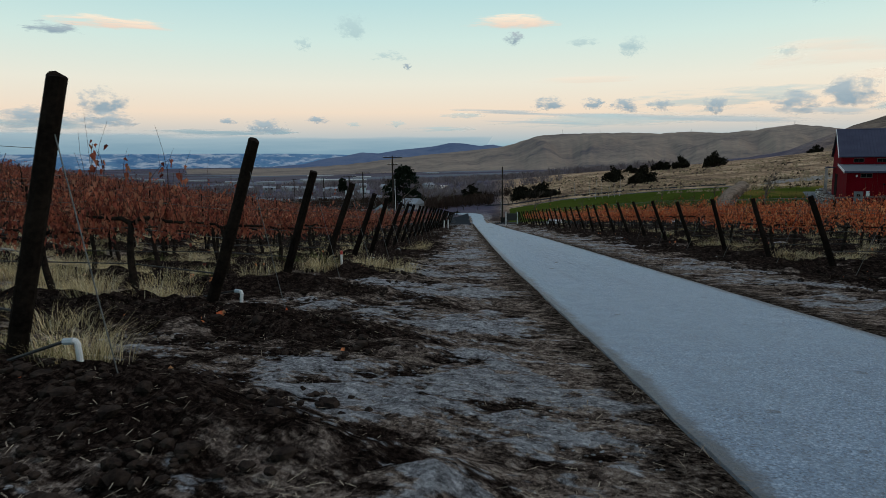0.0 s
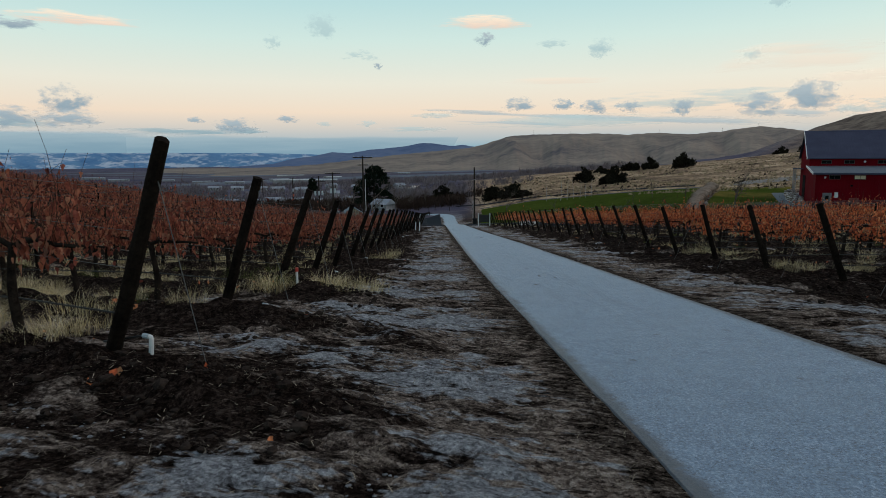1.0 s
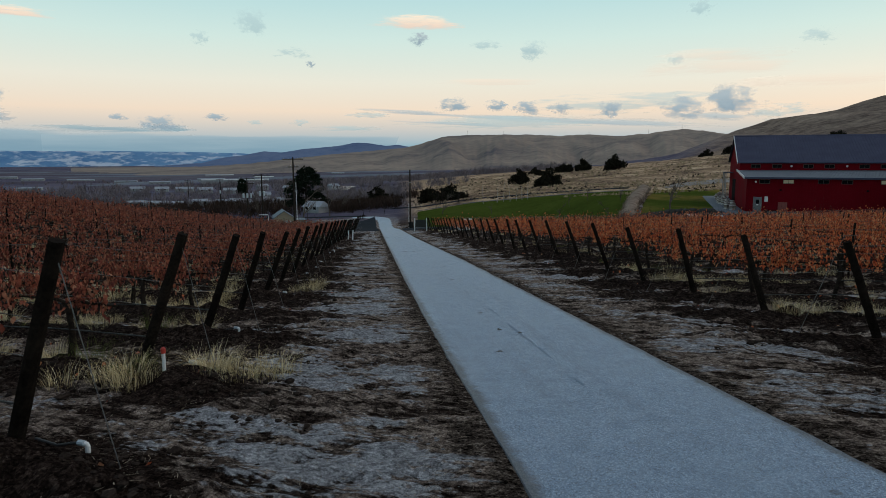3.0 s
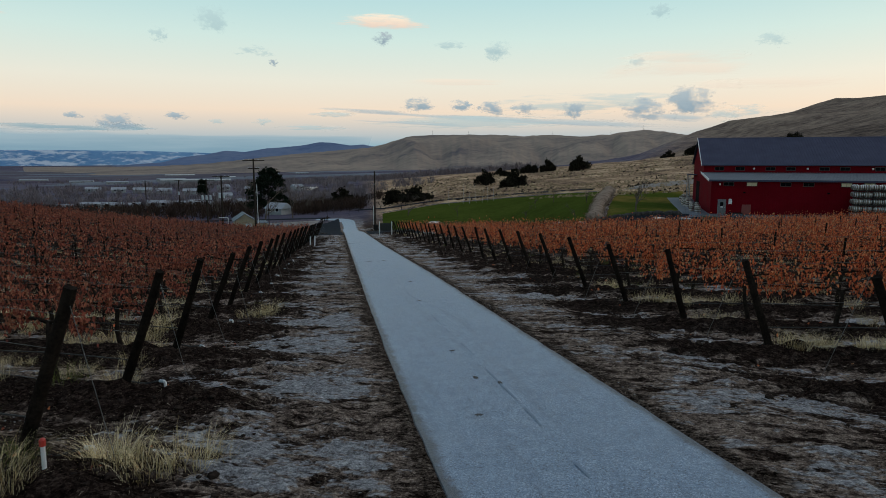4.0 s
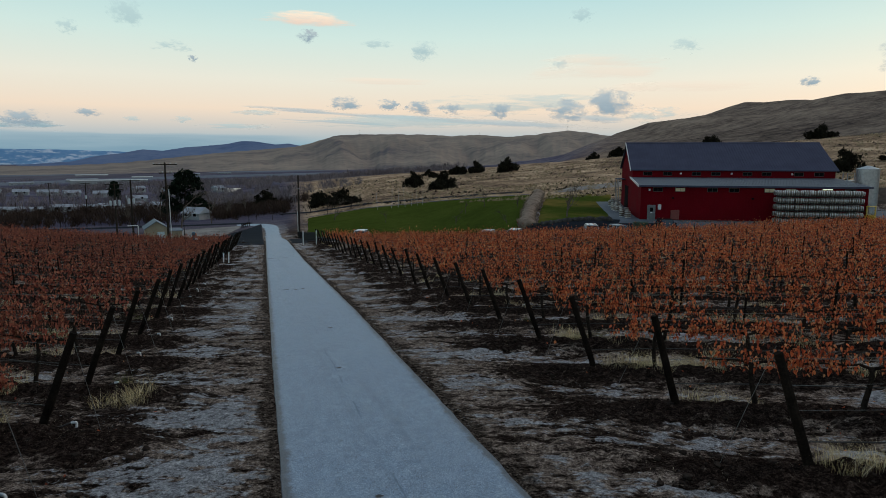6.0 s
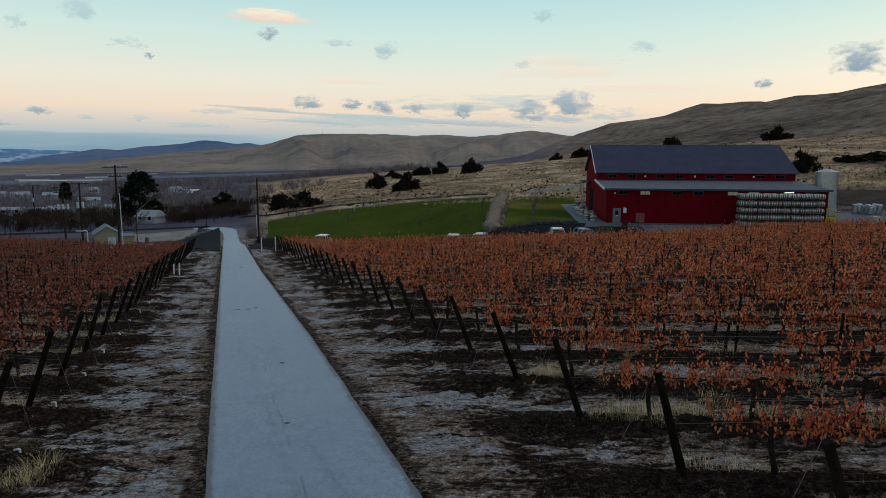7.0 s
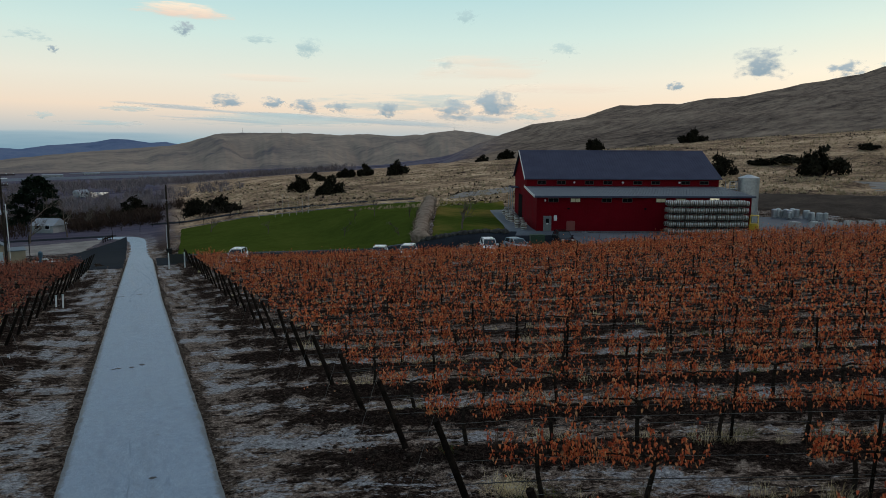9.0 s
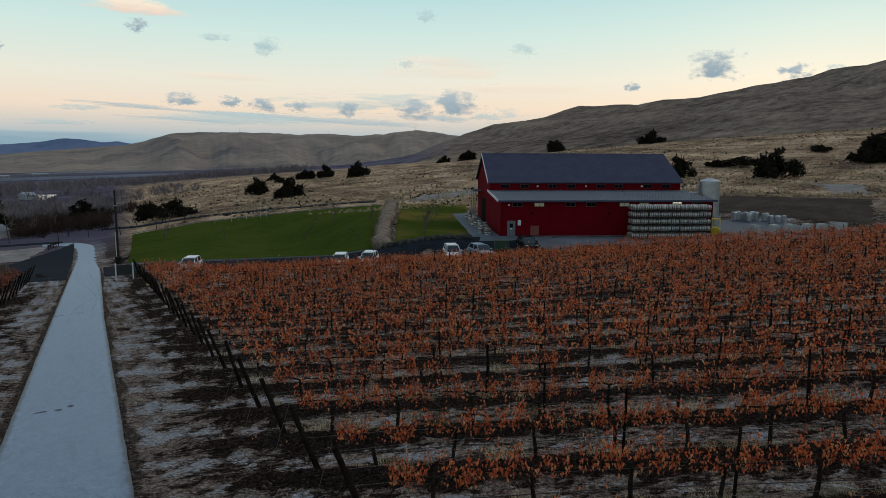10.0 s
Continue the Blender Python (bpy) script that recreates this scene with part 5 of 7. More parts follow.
def shrub(x, y, width, height, k):
    bush = thing("juniper_bush", pose(x, y, land_at(x, y) - 0.1, 0, 0, 67 * k) @ Matrix.Diagonal((width * 0.54, width * 0.50, height * 0.95, 1)),
                 "dark sprawling juniper bush on the dry grass slope", "bush", "bushes on the hillside")
    piece("crown", SHRUBS[k % 4][0], bush)
    piece("stem", SHRUBS[k % 4][1], bush)


SHRUB_PLAN = ((10.8, 237, 10, 5.5), (24.5, 203, 8.5, 5.2), (29.3, 192, 9, 4.6), (57.5, 224, 7.5, 5.5), (61.1, 203, 10, 5.2), (90.0, 275, 8, 4.5), (97, 272, 7.5, 5.5),
              (101.3, 248, 9.5, 6.0), (147, 264, 6, 3.5), (155, 258, 9.5, 5.5), (136.9, 132.1, 7.2, 5.6), (144.1, 111.1, 10.8, 6.8), (175.3, 107, 10, 6.5), (182.7, 234.4, 7.5, 6.2), (208.6, 207.2, 10.5, 5.8),
              (162.7, 133.4, 14, 2.4), (158, 137, 8, 1.8), (189, 128, 7, 2.4), (200, 118, 8, 4), (78, 270, 5, 2.4), (84, 300, 6, 3.0))
for k, (x, y, width, height) in enumerate(SHRUB_PLAN):
    shrub(x, y, width, height, k)


def bare_tree_arrays(rng, height, spread_out, forks, twigs):
    wood = Soup()

    def grow(p, d, length, radius, level):
        pts, q = [p], Vector(p)
        dd = Vector(d)
        for _ in range(3):
            dd = (dd + Vector(rng.normal(0, 0.13, 3)) + Vector((0, 0, 0.05))).normalized()
            q = q + dd * (length / 3)
            pts.append(q.copy())
        wood.add(*tube_arrays(pts, [radius, radius * 0.85, radius * 0.7, radius * 0.5], 5 if level < 2 else 3, False))
        if level >= forks:
            return
        for _ in range(rng.integers(3, 5) if level < forks - 1 else twigs):
            at = pts[rng.integers(1, 4)]
            out = (dd + Vector(rng.normal(0, spread_out, 3)) + Vector((0, 0, 0.25))).normalized()
            grow(at, out, length * rng.uniform(0.5, 0.75), radius * 0.55, level + 1)

    grow(Vector((0, 0, -0.1)), Vector((0, 0, 1)), height * 0.42, height * 0.018, 0)
    return np.concatenate(wood.verts), wood.faces


TREES = [array_mesh("crown", *bare_tree_arrays(np.random.default_rng(500 + k), 6.0, 0.55, 4, 4), M_BARE) for k in range(3)]
TREES_DARK = [array_mesh("crown", *bare_tree_arrays(np.random.default_rng(520 + k), 5.0, 0.8, 3, 5), M_BARE_DARK) for k in range(3)]


def bare_tree(x, y, height, k, dark=False, label="small bare winter tree on the lawn", base=6.0):
    tree = thing("bare_tree", pose(x, y, land_at(x, y) - 0.02, 0, 0, 80 * k) @ Matrix.Scale(height / base, 4), label, "tree", "bare trees")
    piece("crown", (TREES_DARK if dark else TREES)[k % 3], tree)


for k, (x, y, h) in enumerate(((21.9, 154.5, 6.0), (46.3, 128, 4.5), (48.0, 98.4, 7.2), (39.3, 123.5, 3.6), (43.1, 129.2, 2.8), (48.3, 117.2, 3.2), (42.3, 107.4, 3.0), (30, 140, 3.0))):
    bare_tree(x, y, h, k)
for k, (x, y, h) in enumerate(((-10, 168, 11), (-4.0, 176, 9), (-1, 190, 8), (-16, 186, 12), (4, 196, 8), (-22, 178, 9))):
    bare_tree(x, y, h, k, False, "large bare cottonwood tree by the houses")
for k in range(42):
    x = -50 + 2.0 * k + rng.uniform(-1, 1)
    y = 178 + (k % 3) * 7 + rng.uniform(-2, 2) - 0.25 * abs(x)
    if x < -14 or x > 0:
        bare_tree(x, y, rng.uniform(3.5, 5.0), k, True, "gnarled dark orchard tree without leaves", 5.0)
# pale slender saplings at the lawn's far side
sapling = bm_mesh("stem", tube([(0, 0, -0.1), (0.05, 0.02, 2.0), (0.02, 0.05, 4.4)], [0.05, 0.04, 0.02], 6), plain("pale_birch_bark", (0.30, 0.28, 0.26), (0.46, 0.44, 0.41), 3.0, 0.8))
for k, (x, y) in enumerate(((32.2, 159), (35.3, 158), (36.8, 158), (38.3, 157.5), (39.6, 157), (41.0, 157), (42.1, 156.5))):
    young = thing("sapling", pose(x, y, land_at(x, y), rng.uniform(-4, 4), rng.uniform(-5, 5), 50 * k) @ Matrix.Diagonal((1, 1, rng.uniform(0.7, 1.1), 1)), "slender pale-barked sapling without leaves", "tree", "saplings by the lawn")
    piece("stem", sapling, young)


def conifer(x, y, height, width, seed, label):
    rng2 = np.random.default_rng(seed)
    crown, wood = Soup(), Soup()
    wood.add(*tube_arrays([(0, 0, -0.2), (0.1, 0, height * 0.5), (0, 0.1, height * 0.95)], [0.4, 0.28, 0.05], 7))
    for k in range(150):
        t = rng2.uniform(0.04, 1.0)
        r = width / 2 * (1 - 0.72 * t ** 2.4) * rng2.uniform(0.45, 1.05)
        w = rng2.uniform(0, 6.283)
        c = (math.cos(w) * r, math.sin(w) * r, height * t * 0.96)
        crown.add_array(*clump_arrays(rng2, c, rng2.uniform(0.7, 1.3), 60, 0.32, 0.55))
        if k % 3 == 0:
            wood.add(*tube_arrays([(0, 0, c[2] * 0.92), c], [0.09, 0.03], 4))
    tree = thing("conifer", pose(x, y, land_at(x, y)), label, "tree")
    piece("crown", crown.mesh("crown", M_CONIFER), tree)
    piece("trunk", wood.mesh("trunk", M_BARE_DARK), tree)


conifer(-11.6, 203, 12.6, 13.0, 3, "broad dark conifer by the valley houses")
conifer(-50, 330, 8, 4, 4, "slim dark conifer among the valley houses")


def twig_arrays(rng2, foot, height, count):
    """A bare far tree: slender upright slivers fanning out of one foot."""
    w, r = rng2.uniform(0, 6.283, count), height * 0.5 * np.sqrt(rng2.uniform(0, 1, count))
    low = height * rng2.uniform(0.0, 0.55, count)
    base = np.stack([np.cos(w) * r * 0.7, np.sin(w) * r * 0.7, low], 1)
    tip = np.stack([np.cos(w) * r * 1.15, np.sin(w) * r * 1.15, np.minimum(low + height * rng2.uniform(0.25, 0.5, count), height * (1.05 - 0.5 * (r / height) ** 1.2))], 1)
    side = np.stack([-np.sin(w), np.cos(w), np.zeros(count)], 1) * (height * rng2.uniform(0.012, 0.035, count))[:, None]
    verts = np.stack([base - side, base + side, tip], 1).reshape(-1, 3) + np.asarray(foot)
    return verts, np.arange(count * 3).reshape(-1, 3)


def woods(name, plan, seed, label, material, height):
    """Far bare woods: upright feathery clumps over a plan of patches (x, y, half length, half depth, count)."""
    rng2 = np.random.default_rng(seed)
    soup = Soup()
    for x, y, lx, ly, count in plan:
        px, py = x + rng2.uniform(-lx, lx, count), y + rng2.uniform(-ly, ly, count)
        base = land(px, py)
        for a, b, z in zip(px, py, base):
            h = height * rng2.uniform(0.5, 1.15)
            soup.add_array(*twig_arrays(rng2, (a, b, z), h, 40))
    tagged(new(name, soup.mesh(name, material)), label, "woods", kind="stuff")


# bare wood colour lifted towards purple-grey to paint in the valley haze
M_WOODS = plain("hazed_bare_woods", (0.105, 0.088, 0.098), (0.225, 0.192, 0.20), 0.05, 0.95, 0, 1.0, 0)
M_BRUSH = plain("dark_brush", (0.026, 0.017, 0.014), (0.070, 0.047, 0.037), 0.2, 0.95, 0, 3.0, 0)
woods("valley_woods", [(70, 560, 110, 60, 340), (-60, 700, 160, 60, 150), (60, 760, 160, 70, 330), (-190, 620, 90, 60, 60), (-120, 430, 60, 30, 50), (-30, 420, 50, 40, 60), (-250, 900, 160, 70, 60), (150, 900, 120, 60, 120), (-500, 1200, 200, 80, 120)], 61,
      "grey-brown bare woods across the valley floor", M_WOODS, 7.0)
woods("orchard_woods", [(-40, 262, 60, 22, 220), (-60, 325, 80, 40, 240), (2, 290, 18, 40, 120), (-115, 290, 32, 40, 110), (24, 330, 30, 40, 100)], 64, "bare grey-brown trees among the valley houses", M_WOODS, 4.4)
woods("roadside_brush", [(3, 210, 13, 20, 290), (12, 250, 14, 14, 90), (-34, 208, 20, 16, 170), (-66, 215, 22, 20, 150), (-1, 190, 3, 6, 26), (-90, 235, 25, 26, 110), (-30, 184, 22, 8, 110), (-66, 186, 22, 9, 110), (-24, 240, 20, 12, 90)], 62, "dark bare brush beside the lane's bend", M_BRUSH, 3.2)


def grass_arrays(rng2, count, height, spread_r, width=0.006, bend=0.55):
    w = rng2.uniform(0, 6.283, count)
    r = spread_r * np.sqrt(rng2.uniform(0, 1, count))
    base = np.stack([np.cos(w) * r, np.sin(w) * r, np.zeros(count)], 1)
    lean_w = w + rng2.normal(0, 0.8, count)
    h = height * rng2.uniform(0.45, 1.1, count)
    out = np.stack([np.cos(lean_w), np.sin(lean_w), np.zeros(count)], 1) * (h * rng2.uniform(0.1, bend, count))[:, None]
    side = np.stack([-np.sin(lean_w), np.cos(lean_w), np.zeros(count)], 1) * width
    mid = base + out * 0.35 + (0, 0, 1) * (h * 0.6)[:, None]
    tip = base + out + (0, 0, 1) * h[:, None]
    verts = np.stack([base - side, base + side, mid + side * 0.7, mid - side * 0.7, tip], 1).reshape(-1, 3)
    faces = []
    for k in range(count):
        o = 5 * k
        faces += [(o, o + 1, o + 2), (o, o + 2, o + 3), (o + 3, o + 2, o + 4)]
    return verts, np.array(faces)


def relief_at(x, y):
    """The ground's height with the berms that run under the rows."""
    phase, inside, right, left = row_phase(np.array(x), np.array(y))
    gap = max(road_left(y) - x, x - road_right(y))
    reach = 1.0 if bool(inside) else max(0.0, min(1.0, (gap - 1.2) / 1.9))
    return land_at(x, y) + 0.21 * math.exp(-((float(phase) + 0.16) / 0.56) ** 2) * reach


def build_grass():
    rng2 = np.random.default_rng(71)
    dry, green = Soup(), Soup()
    kinds = [grass_arrays(rng2, 125, 0.33, 0.32, 0.0022, 1.7) for _ in range(5)]
    small = [grass_arrays(rng2, 26, 0.24, 0.28, 0.012, 1.3) for _ in range(4)]
    # tufts beside the vines and round the end posts
    for block in ("right", "left"):
        for (x0, y0), way in rows_of(block):
            close = abs(y0 - 18) < 26
            for s in np.arange(0.3, 30 if close else 45, 0.55 if close else 1.5):
                if rng2.random() < ((0.40 if block == "right" else 0.22) if close else 0.55):
                    continue
                off = rng2.normal(-0.1, 0.38)
                x, y = x0 + way.x * s + way.y * off, y0 + way.y * s - way.x * off
                if y < 2:
                    continue
                v, f = (kinds if close and s < 14 else small)[rng2.integers(0, 4)]
                k = rng2.uniform(0.35, 1.0)
                (dry if rng2.random() < 0.9 else green).add_array(v * k + (x, y, relief_at(x, y) - 0.01), f)
    # the grassy strip behind each of the first rows of the left block
    for (x0, y0), way in rows_of("left")[:7]:
        for _ in range(58):
            s, off = 1.3 + 12 * rng2.random(), rng2.uniform(0.45, 1.9)
            if noise.noise((s * 0.6, off, y0)) < -0.12:
                continue
            x, y = x0 + way.x * s + way.y * off, y0 + way.y * s - way.x * off
            v, f = kinds[rng2.integers(0, 5)]
            dry.add_array(v * rng2.uniform(0.45, 0.95) + (x, y, relief_at(x, y) - 0.01), f)
    # fuller clumps by some of the end posts
    for x, y, k, n in ((0.15, 15.5, 0.95, 7), (-0.75, 15.2, 0.8, 4), (-1.1, 7.1, 0.8, 5), (10.9, 19.3, 0.85, 3), (11.7, 18.7, 0.8, 3), (11.3, 28.4, 1.0, 4), (11.5, 25.2, 0.9, 4), (12.4, 24.7, 0.8, 3), (0.5, 26.5, 0.9, 4), (-4.2, 12.5, 1.2, 6), (-6.0, 14.5, 1.2, 8)):
        for _ in range(n):
            px, py = x + rng2.normal(0, 0.28), y + rng2.normal(0, 0.18)
            v, f = kinds[rng2.integers(0, 5)]
            dry.add_array(v * k * rng2.uniform(0.75, 1.1) + (px, py, relief_at(px, py) - 0.01), f)
    for x, y in ((-0.9, 15.4), (-0.7, 15.6), (-1.3, 6.9), (-1.0, 7.0), (-2.4, 13.4), (0.2, 28.5)):
        v, f = kinds[rng2.integers(0, 5)]
        green.add_array(v * 0.6 + (x, y, relief_at(x, y) - 0.01), f)
    tagged(new("dry_grass", dry.mesh("dry_grass", M_DRYGRASS)), "pale yellow dry grass tufts along the vine rows", "grass", kind="stuff")
    tagged(new("green_grass", green.mesh("green_grass", M_GREENGRASS)), "short late green grass under the vines", "grass", kind="stuff")
    # straw and fallen leaves lying on the verges, and clods on the berms
    straw, litter, clods = Soup(), Soup(), Soup()
    n = 15000
    x = np.where(rng2.random(n) < 0.62, rng2.uniform(-3.0, 3.0, n), rng2.uniform(6.0, 11.0, n))
    y = 4.5 + 34 * rng2.uniform(0, 1, n) ** 1.5
    w = rng2.uniform(0, 6.283, n)
    size = rng2.uniform(0.008, 0.045, n)
    z = np.array([relief_at(a, b) for a, b in zip(x, y)]) + rng2.uniform(-0.01, 0.02, n)
    d = np.stack([np.cos(w), np.sin(w), rng2.uniform(-0.2, 0.35, n)], 1) * size[:, None]
    side = np.stack([-np.sin(w), np.cos(w), np.zeros(n)], 1) * rng2.uniform(0.0012, 0.003, n)[:, None]
    p = np.stack([x, y, z], 1)
    straw.add_array(np.stack([p - d - side, p - d + side, p + d + side, p + d - side], 1).reshape(-1, 3), np.arange(4 * n).reshape(-1, 4))
    tagged(new("straw", straw.mesh("straw", plain("wet_straw", (0.10, 0.08, 0.06), (0.48, 0.40, 0.30), 3.0, 0.9, 0, 40, 0))), "short pale straw lying on the muddy verges", "straw", kind="stuff")
    spots = []
    for block in ("right", "left"):
        for (x0, y0), way in rows_of(block):
            if abs(y0 - 18) < 22:
                for _ in range(70):
                    s, off = rng2.uniform(-1.5, 16), rng2.normal(0, 0.7)
                    a, b = x0 + way.x * s + way.y * off, y0 + way.y * s - way.x * off
                    if b > 3:
                        spots.append((a, b, relief_at(a, b) + 0.015))
    v, f = leaf_arrays(rng2, len(spots), np.array(spots), 0.08, False)
    litter.add(v, f)
    tagged(new("fallen_leaves", litter.mesh("fallen_leaves", M_LEAF)), "fallen dry red leaves under the vines", "leaves", kind="stuff")
    lump = bmesh.new()
    bmesh.ops.create_icosphere(lump, subdivisions=1, radius=1.0)
    lv = np.array([v.co[:] for v in lump.verts])
    lf = np.array([[v.index for v in face.verts] for face in lump.faces])
    lump.free()
    for _ in range(14000):
        if rng2.random() < 0.55:
            a, b = rng2.uniform(-4.5, 2.6), 4.5 + 26 * rng2.random() ** 1.4
        else:
            a, b = rng2.uniform(7.0, 13.0), 8 + 26 * rng2.random()
        phase = abs(float(row_phase(np.array(a), np.array(b))[0]) + 0.16)
        if phase > 0.95 or max(road_left(b) - a, a - road_right(b)) < 1.5 + 1.2 * rng2.random():
            continue
        s = rng2.uniform(0.010, 0.034) * (1.8 if rng2.random() < 0.10 else 1)
        clods.add_array(lv * rng2.uniform(0.6, 1.2, lv.shape) * s * (1.3, 1.3, 0.8) + (a, b, relief_at(a, b) + s * 0.25), lf)
    rime = Soup()
    for _ in range(12000):
        if rng2.random() < 0.6:
            a, b = rng2.uniform(-4.5, 2.7), 4.6 + 24 * rng2.random() ** 1.5
        else:
            a, b = rng2.uniform(6.2, 12.0), 8 + 24 * rng2.random()
        if abs(float(row_phase(np.array(a), np.array(b))[0]) + 0.16) < 0.62 or noise.noise((a * 0.9, b * 1.4, 6.0)) < -0.05:
            continue
        s = rng2.uniform(0.004, 0.013)
        rime.add_array(lv * rng2.uniform(0.5, 1.2, lv.shape) * s * (1.8, 1.2, 0.7) + (a, b, land_at(a, b) + 0.01), lf)
    tagged(new("frost_crumbs", rime.mesh("frost_crumbs", plain("frosted_soil_crumb", (0.06, 0.058, 0.058), (0.36, 0.365, 0.38), 14.0, 0.9, 0, 70, 0.4, 0.006))), "small frost-whitened crumbs of soil on the verges", "soil", kind="stuff")
    tagged(new("soil_clods", clods.mesh("soil_clods", plain("dark_clod_soil", (0.010, 0.0075, 0.0065), (0.050, 0.037, 0.030), 9.0, 0.95, 0, 60, 0.5, 0.01))), "dark crumbled soil clods along the tilled berms", "soil", kind="stuff")


build_grass()


def build_hill_tufts():
    """Bunch grass, tan and dark, scattered over the dry slopes."""
    rng2 = np.random.default_rng(73)
    tan, dark = Soup(), Soup()
    tuft = grass_arrays(rng2, 7, 0.5, 0.35, 0.10, 1.2)
    made = 0
    while made < 7000:
        w, r = radians(rng2.uniform(5, 66)), 132 + 190 * rng2.random() ** 1.3
        x, y = 5 + r * math.sin(w), 18 + r * math.cos(w)
        # none on the lawns and the track behind the barn
        if y + 1.77 * x < 232 and x < 78 or noise.noise((x * 0.03, y * 0.05, 4.0)) < -0.25:
            continue
        made += 1
        shade = noise.noise((x * 0.06, y * 0.09, 1.0)) + rng2.normal(0, 0.3) > 0.42
        (dark if shade else tan).add_array(tuft[0] * rng2.uniform(0.5, 1.3) + (x, y, land_at(x, y)), tuft[1])
    tagged(new("hill_grass", tan.mesh("hill_grass", plain("tan_bunch_grass", (0.20, 0.145, 0.085), (0.46, 0.36, 0.23), 0.3, 0.9, 0, 6, 0))), "tan bunch grass over the dry hillside", "grass", kind="stuff")
    tagged(new("hill_scrub", dark.mesh("hill_scrub", plain("dark_sage_scrub", (0.020, 0.016, 0.012), (0.06, 0.048, 0.036), 0.3, 0.9, 0, 6, 0))), "low dark scrub over the dry hillside", "scrub", kind="stuff")


build_hill_tufts()

# the brown hedge between the lawns, and the stones along the drive
hedge = thing("hedge", pose(0, 0, 0), "low rounded hedge of brown dry ornamental grass", "hedge")
hedge_rng = np.random.default_rng(91)
mound = array_mesh("clump", *[(v, f) for v, f in [grass_arrays(hedge_rng, 320, 0.72, 1.0, 0.03, 1.1)]][0], M_HEDGE)
core = bmesh.new()
bmesh.ops.create_icosphere(core, subdivisions=2, radius=1.0)
bmesh.ops.scale(core, vec=(1, 1, 0.75), verts=core.verts)
for v in core.verts:
    v.co += Vector(v.co).normalized() * 0.1 * noise.noise(v.co * 3)
core_mesh = bm_mesh("core", core, M_HEDGE, True)
for k in range(40):
    t = k / 39
    x, y = 42.0 + 25.6 * t + rng.uniform(-0.25, 0.25), 99.2 + 50.6 * t + rng.uniform(-0.2, 0.2)
    at = pose(x, y, land_at(x, y) + 0.05, 0, 0, 40 * k) @ Matrix.Scale(rng.uniform(1.0, 1.4), 4)
    clump = piece("clump", mound, hedge, at)
    piece("core", core_mesh, clump, pose(0, 0, 0.2))
M_STONE = plain("dark_field_stone", (0.035, 0.034, 0.034), (0.10, 0.095, 0.09), 2.0, 0.9, 0, 20, 0.5, 0.02, vary=0.4)
stone_bm = bmesh.new()
bmesh.ops.create_icosphere(stone_bm, subdivisions=2, radius=0.35)
for v in stone_bm.verts:
    v.co *= 1 + 0.35 * noise.noise(v.co * 4)
stone_mesh = bm_mesh("stone", stone_bm, M_STONE)
border = thing("stone_border", pose(0, 0, 0), "border of dark field stones along the lawn", "stone wall")
for k in range(46):
    t = k / 45
    x, y = 41.8 + 9.2 * t + rng.uniform(-0.2, 0.2), 98.2 - 6.6 * t + rng.uniform(-0.25, 0.25)
    piece("stone", stone_mesh, border, pose(x, y, land_at(x, y) + 0.18, rng.uniform(0, 360), rng.uniform(0, 360), 0) @ Matrix.Scale(rng.uniform(0.6, 1.25), 4))

# ---- poles, shed, sign and small fixtures by the lane ----
M_GLAZED = plain("grey_transformer_paint", (0.34, 0.40, 0.44), (0.46, 0.52, 0.55), 2.0, 0.5)


def utility_pole(x, y, height, arms, cans, turn, label):
    p = thing("utility_pole", pose(x, y, land_at(x, y), 0, 0, turn), label, "utility pole", "utility poles")
    part("shaft", tube([(0, 0, -0.5), (0, 0, height)], [0.19, 0.12], 10), M_POLE, p)
    for z, half in arms:
        arm = part("crossarm", boxes((-half, -0.16, z - 0.07, half, -0.04, z + 0.07)), M_POLE, p)
        for k in (-0.92, -0.45, 0.45, 0.92):
            part("insulator", tube([(k * half, -0.10, z + 0.07), (k * half, -0.10, z + 0.16), (k * half, -0.10, z + 0.24)], [0.03, 0.06, 0.04], 8), M_GLAZED, arm)
    for k in range(cans):
        c = (k - (cans - 1) / 2) * 0.8
        part("transformer", tube([(c, -0.45, height - 4.4), (c, -0.45, height - 4.3), (c, -0.45, height - 3.5), (c, -0.45, height - 3.4)], [0.17, 0.22, 0.22, 0.15], 12), M_GLAZED, p, "grey transformer can")
    return p


tall = utility_pole(-8.0, 121.0, 12.4, ((12.1, 1.7), (10.8, 0.9)), 0, 8, "tall dark wooden utility pole with crossarms behind the vines")
part("conduit", tube([(0.42, -0.1, 0), (0.36, -0.1, 8.3)], 0.06, 6), M_TRIM, tall, "white riser conduit")
utility_pole(-16.4, 144.9, 11.0, ((10.8, 1.6),), 2, 4, "dark wooden utility pole with two transformers")
utility_pole(-21.2, 157.3, 10.3, ((10.1, 1.7), (9.1, 1.5)), 3, 2, "dark wooden utility pole with three transformers")
utility_pole(-38, 215, 9.5, ((9.3, 1.1),), 1, 0, "small dark utility pole in the valley")
utility_pole(-58, 260, 9.5, ((9.3, 1.1),), 0, 0, "small dark utility pole in the valley")
thin = thing("metal_pole", pose(-7.0, 137.0, land_at(-7, 137)), "slim dark pole beside the shed", "pole")
part("shaft", tube([(0, 0, -0.3), (0, 0, 5.6)], 0.06, 8), M_POLE, thin)
part("sleeve", tube([(-0.25, 0, 0), (-0.25, 0, 4.5)], 0.05, 6), M_TRIM, pole, "pale riser conduit")
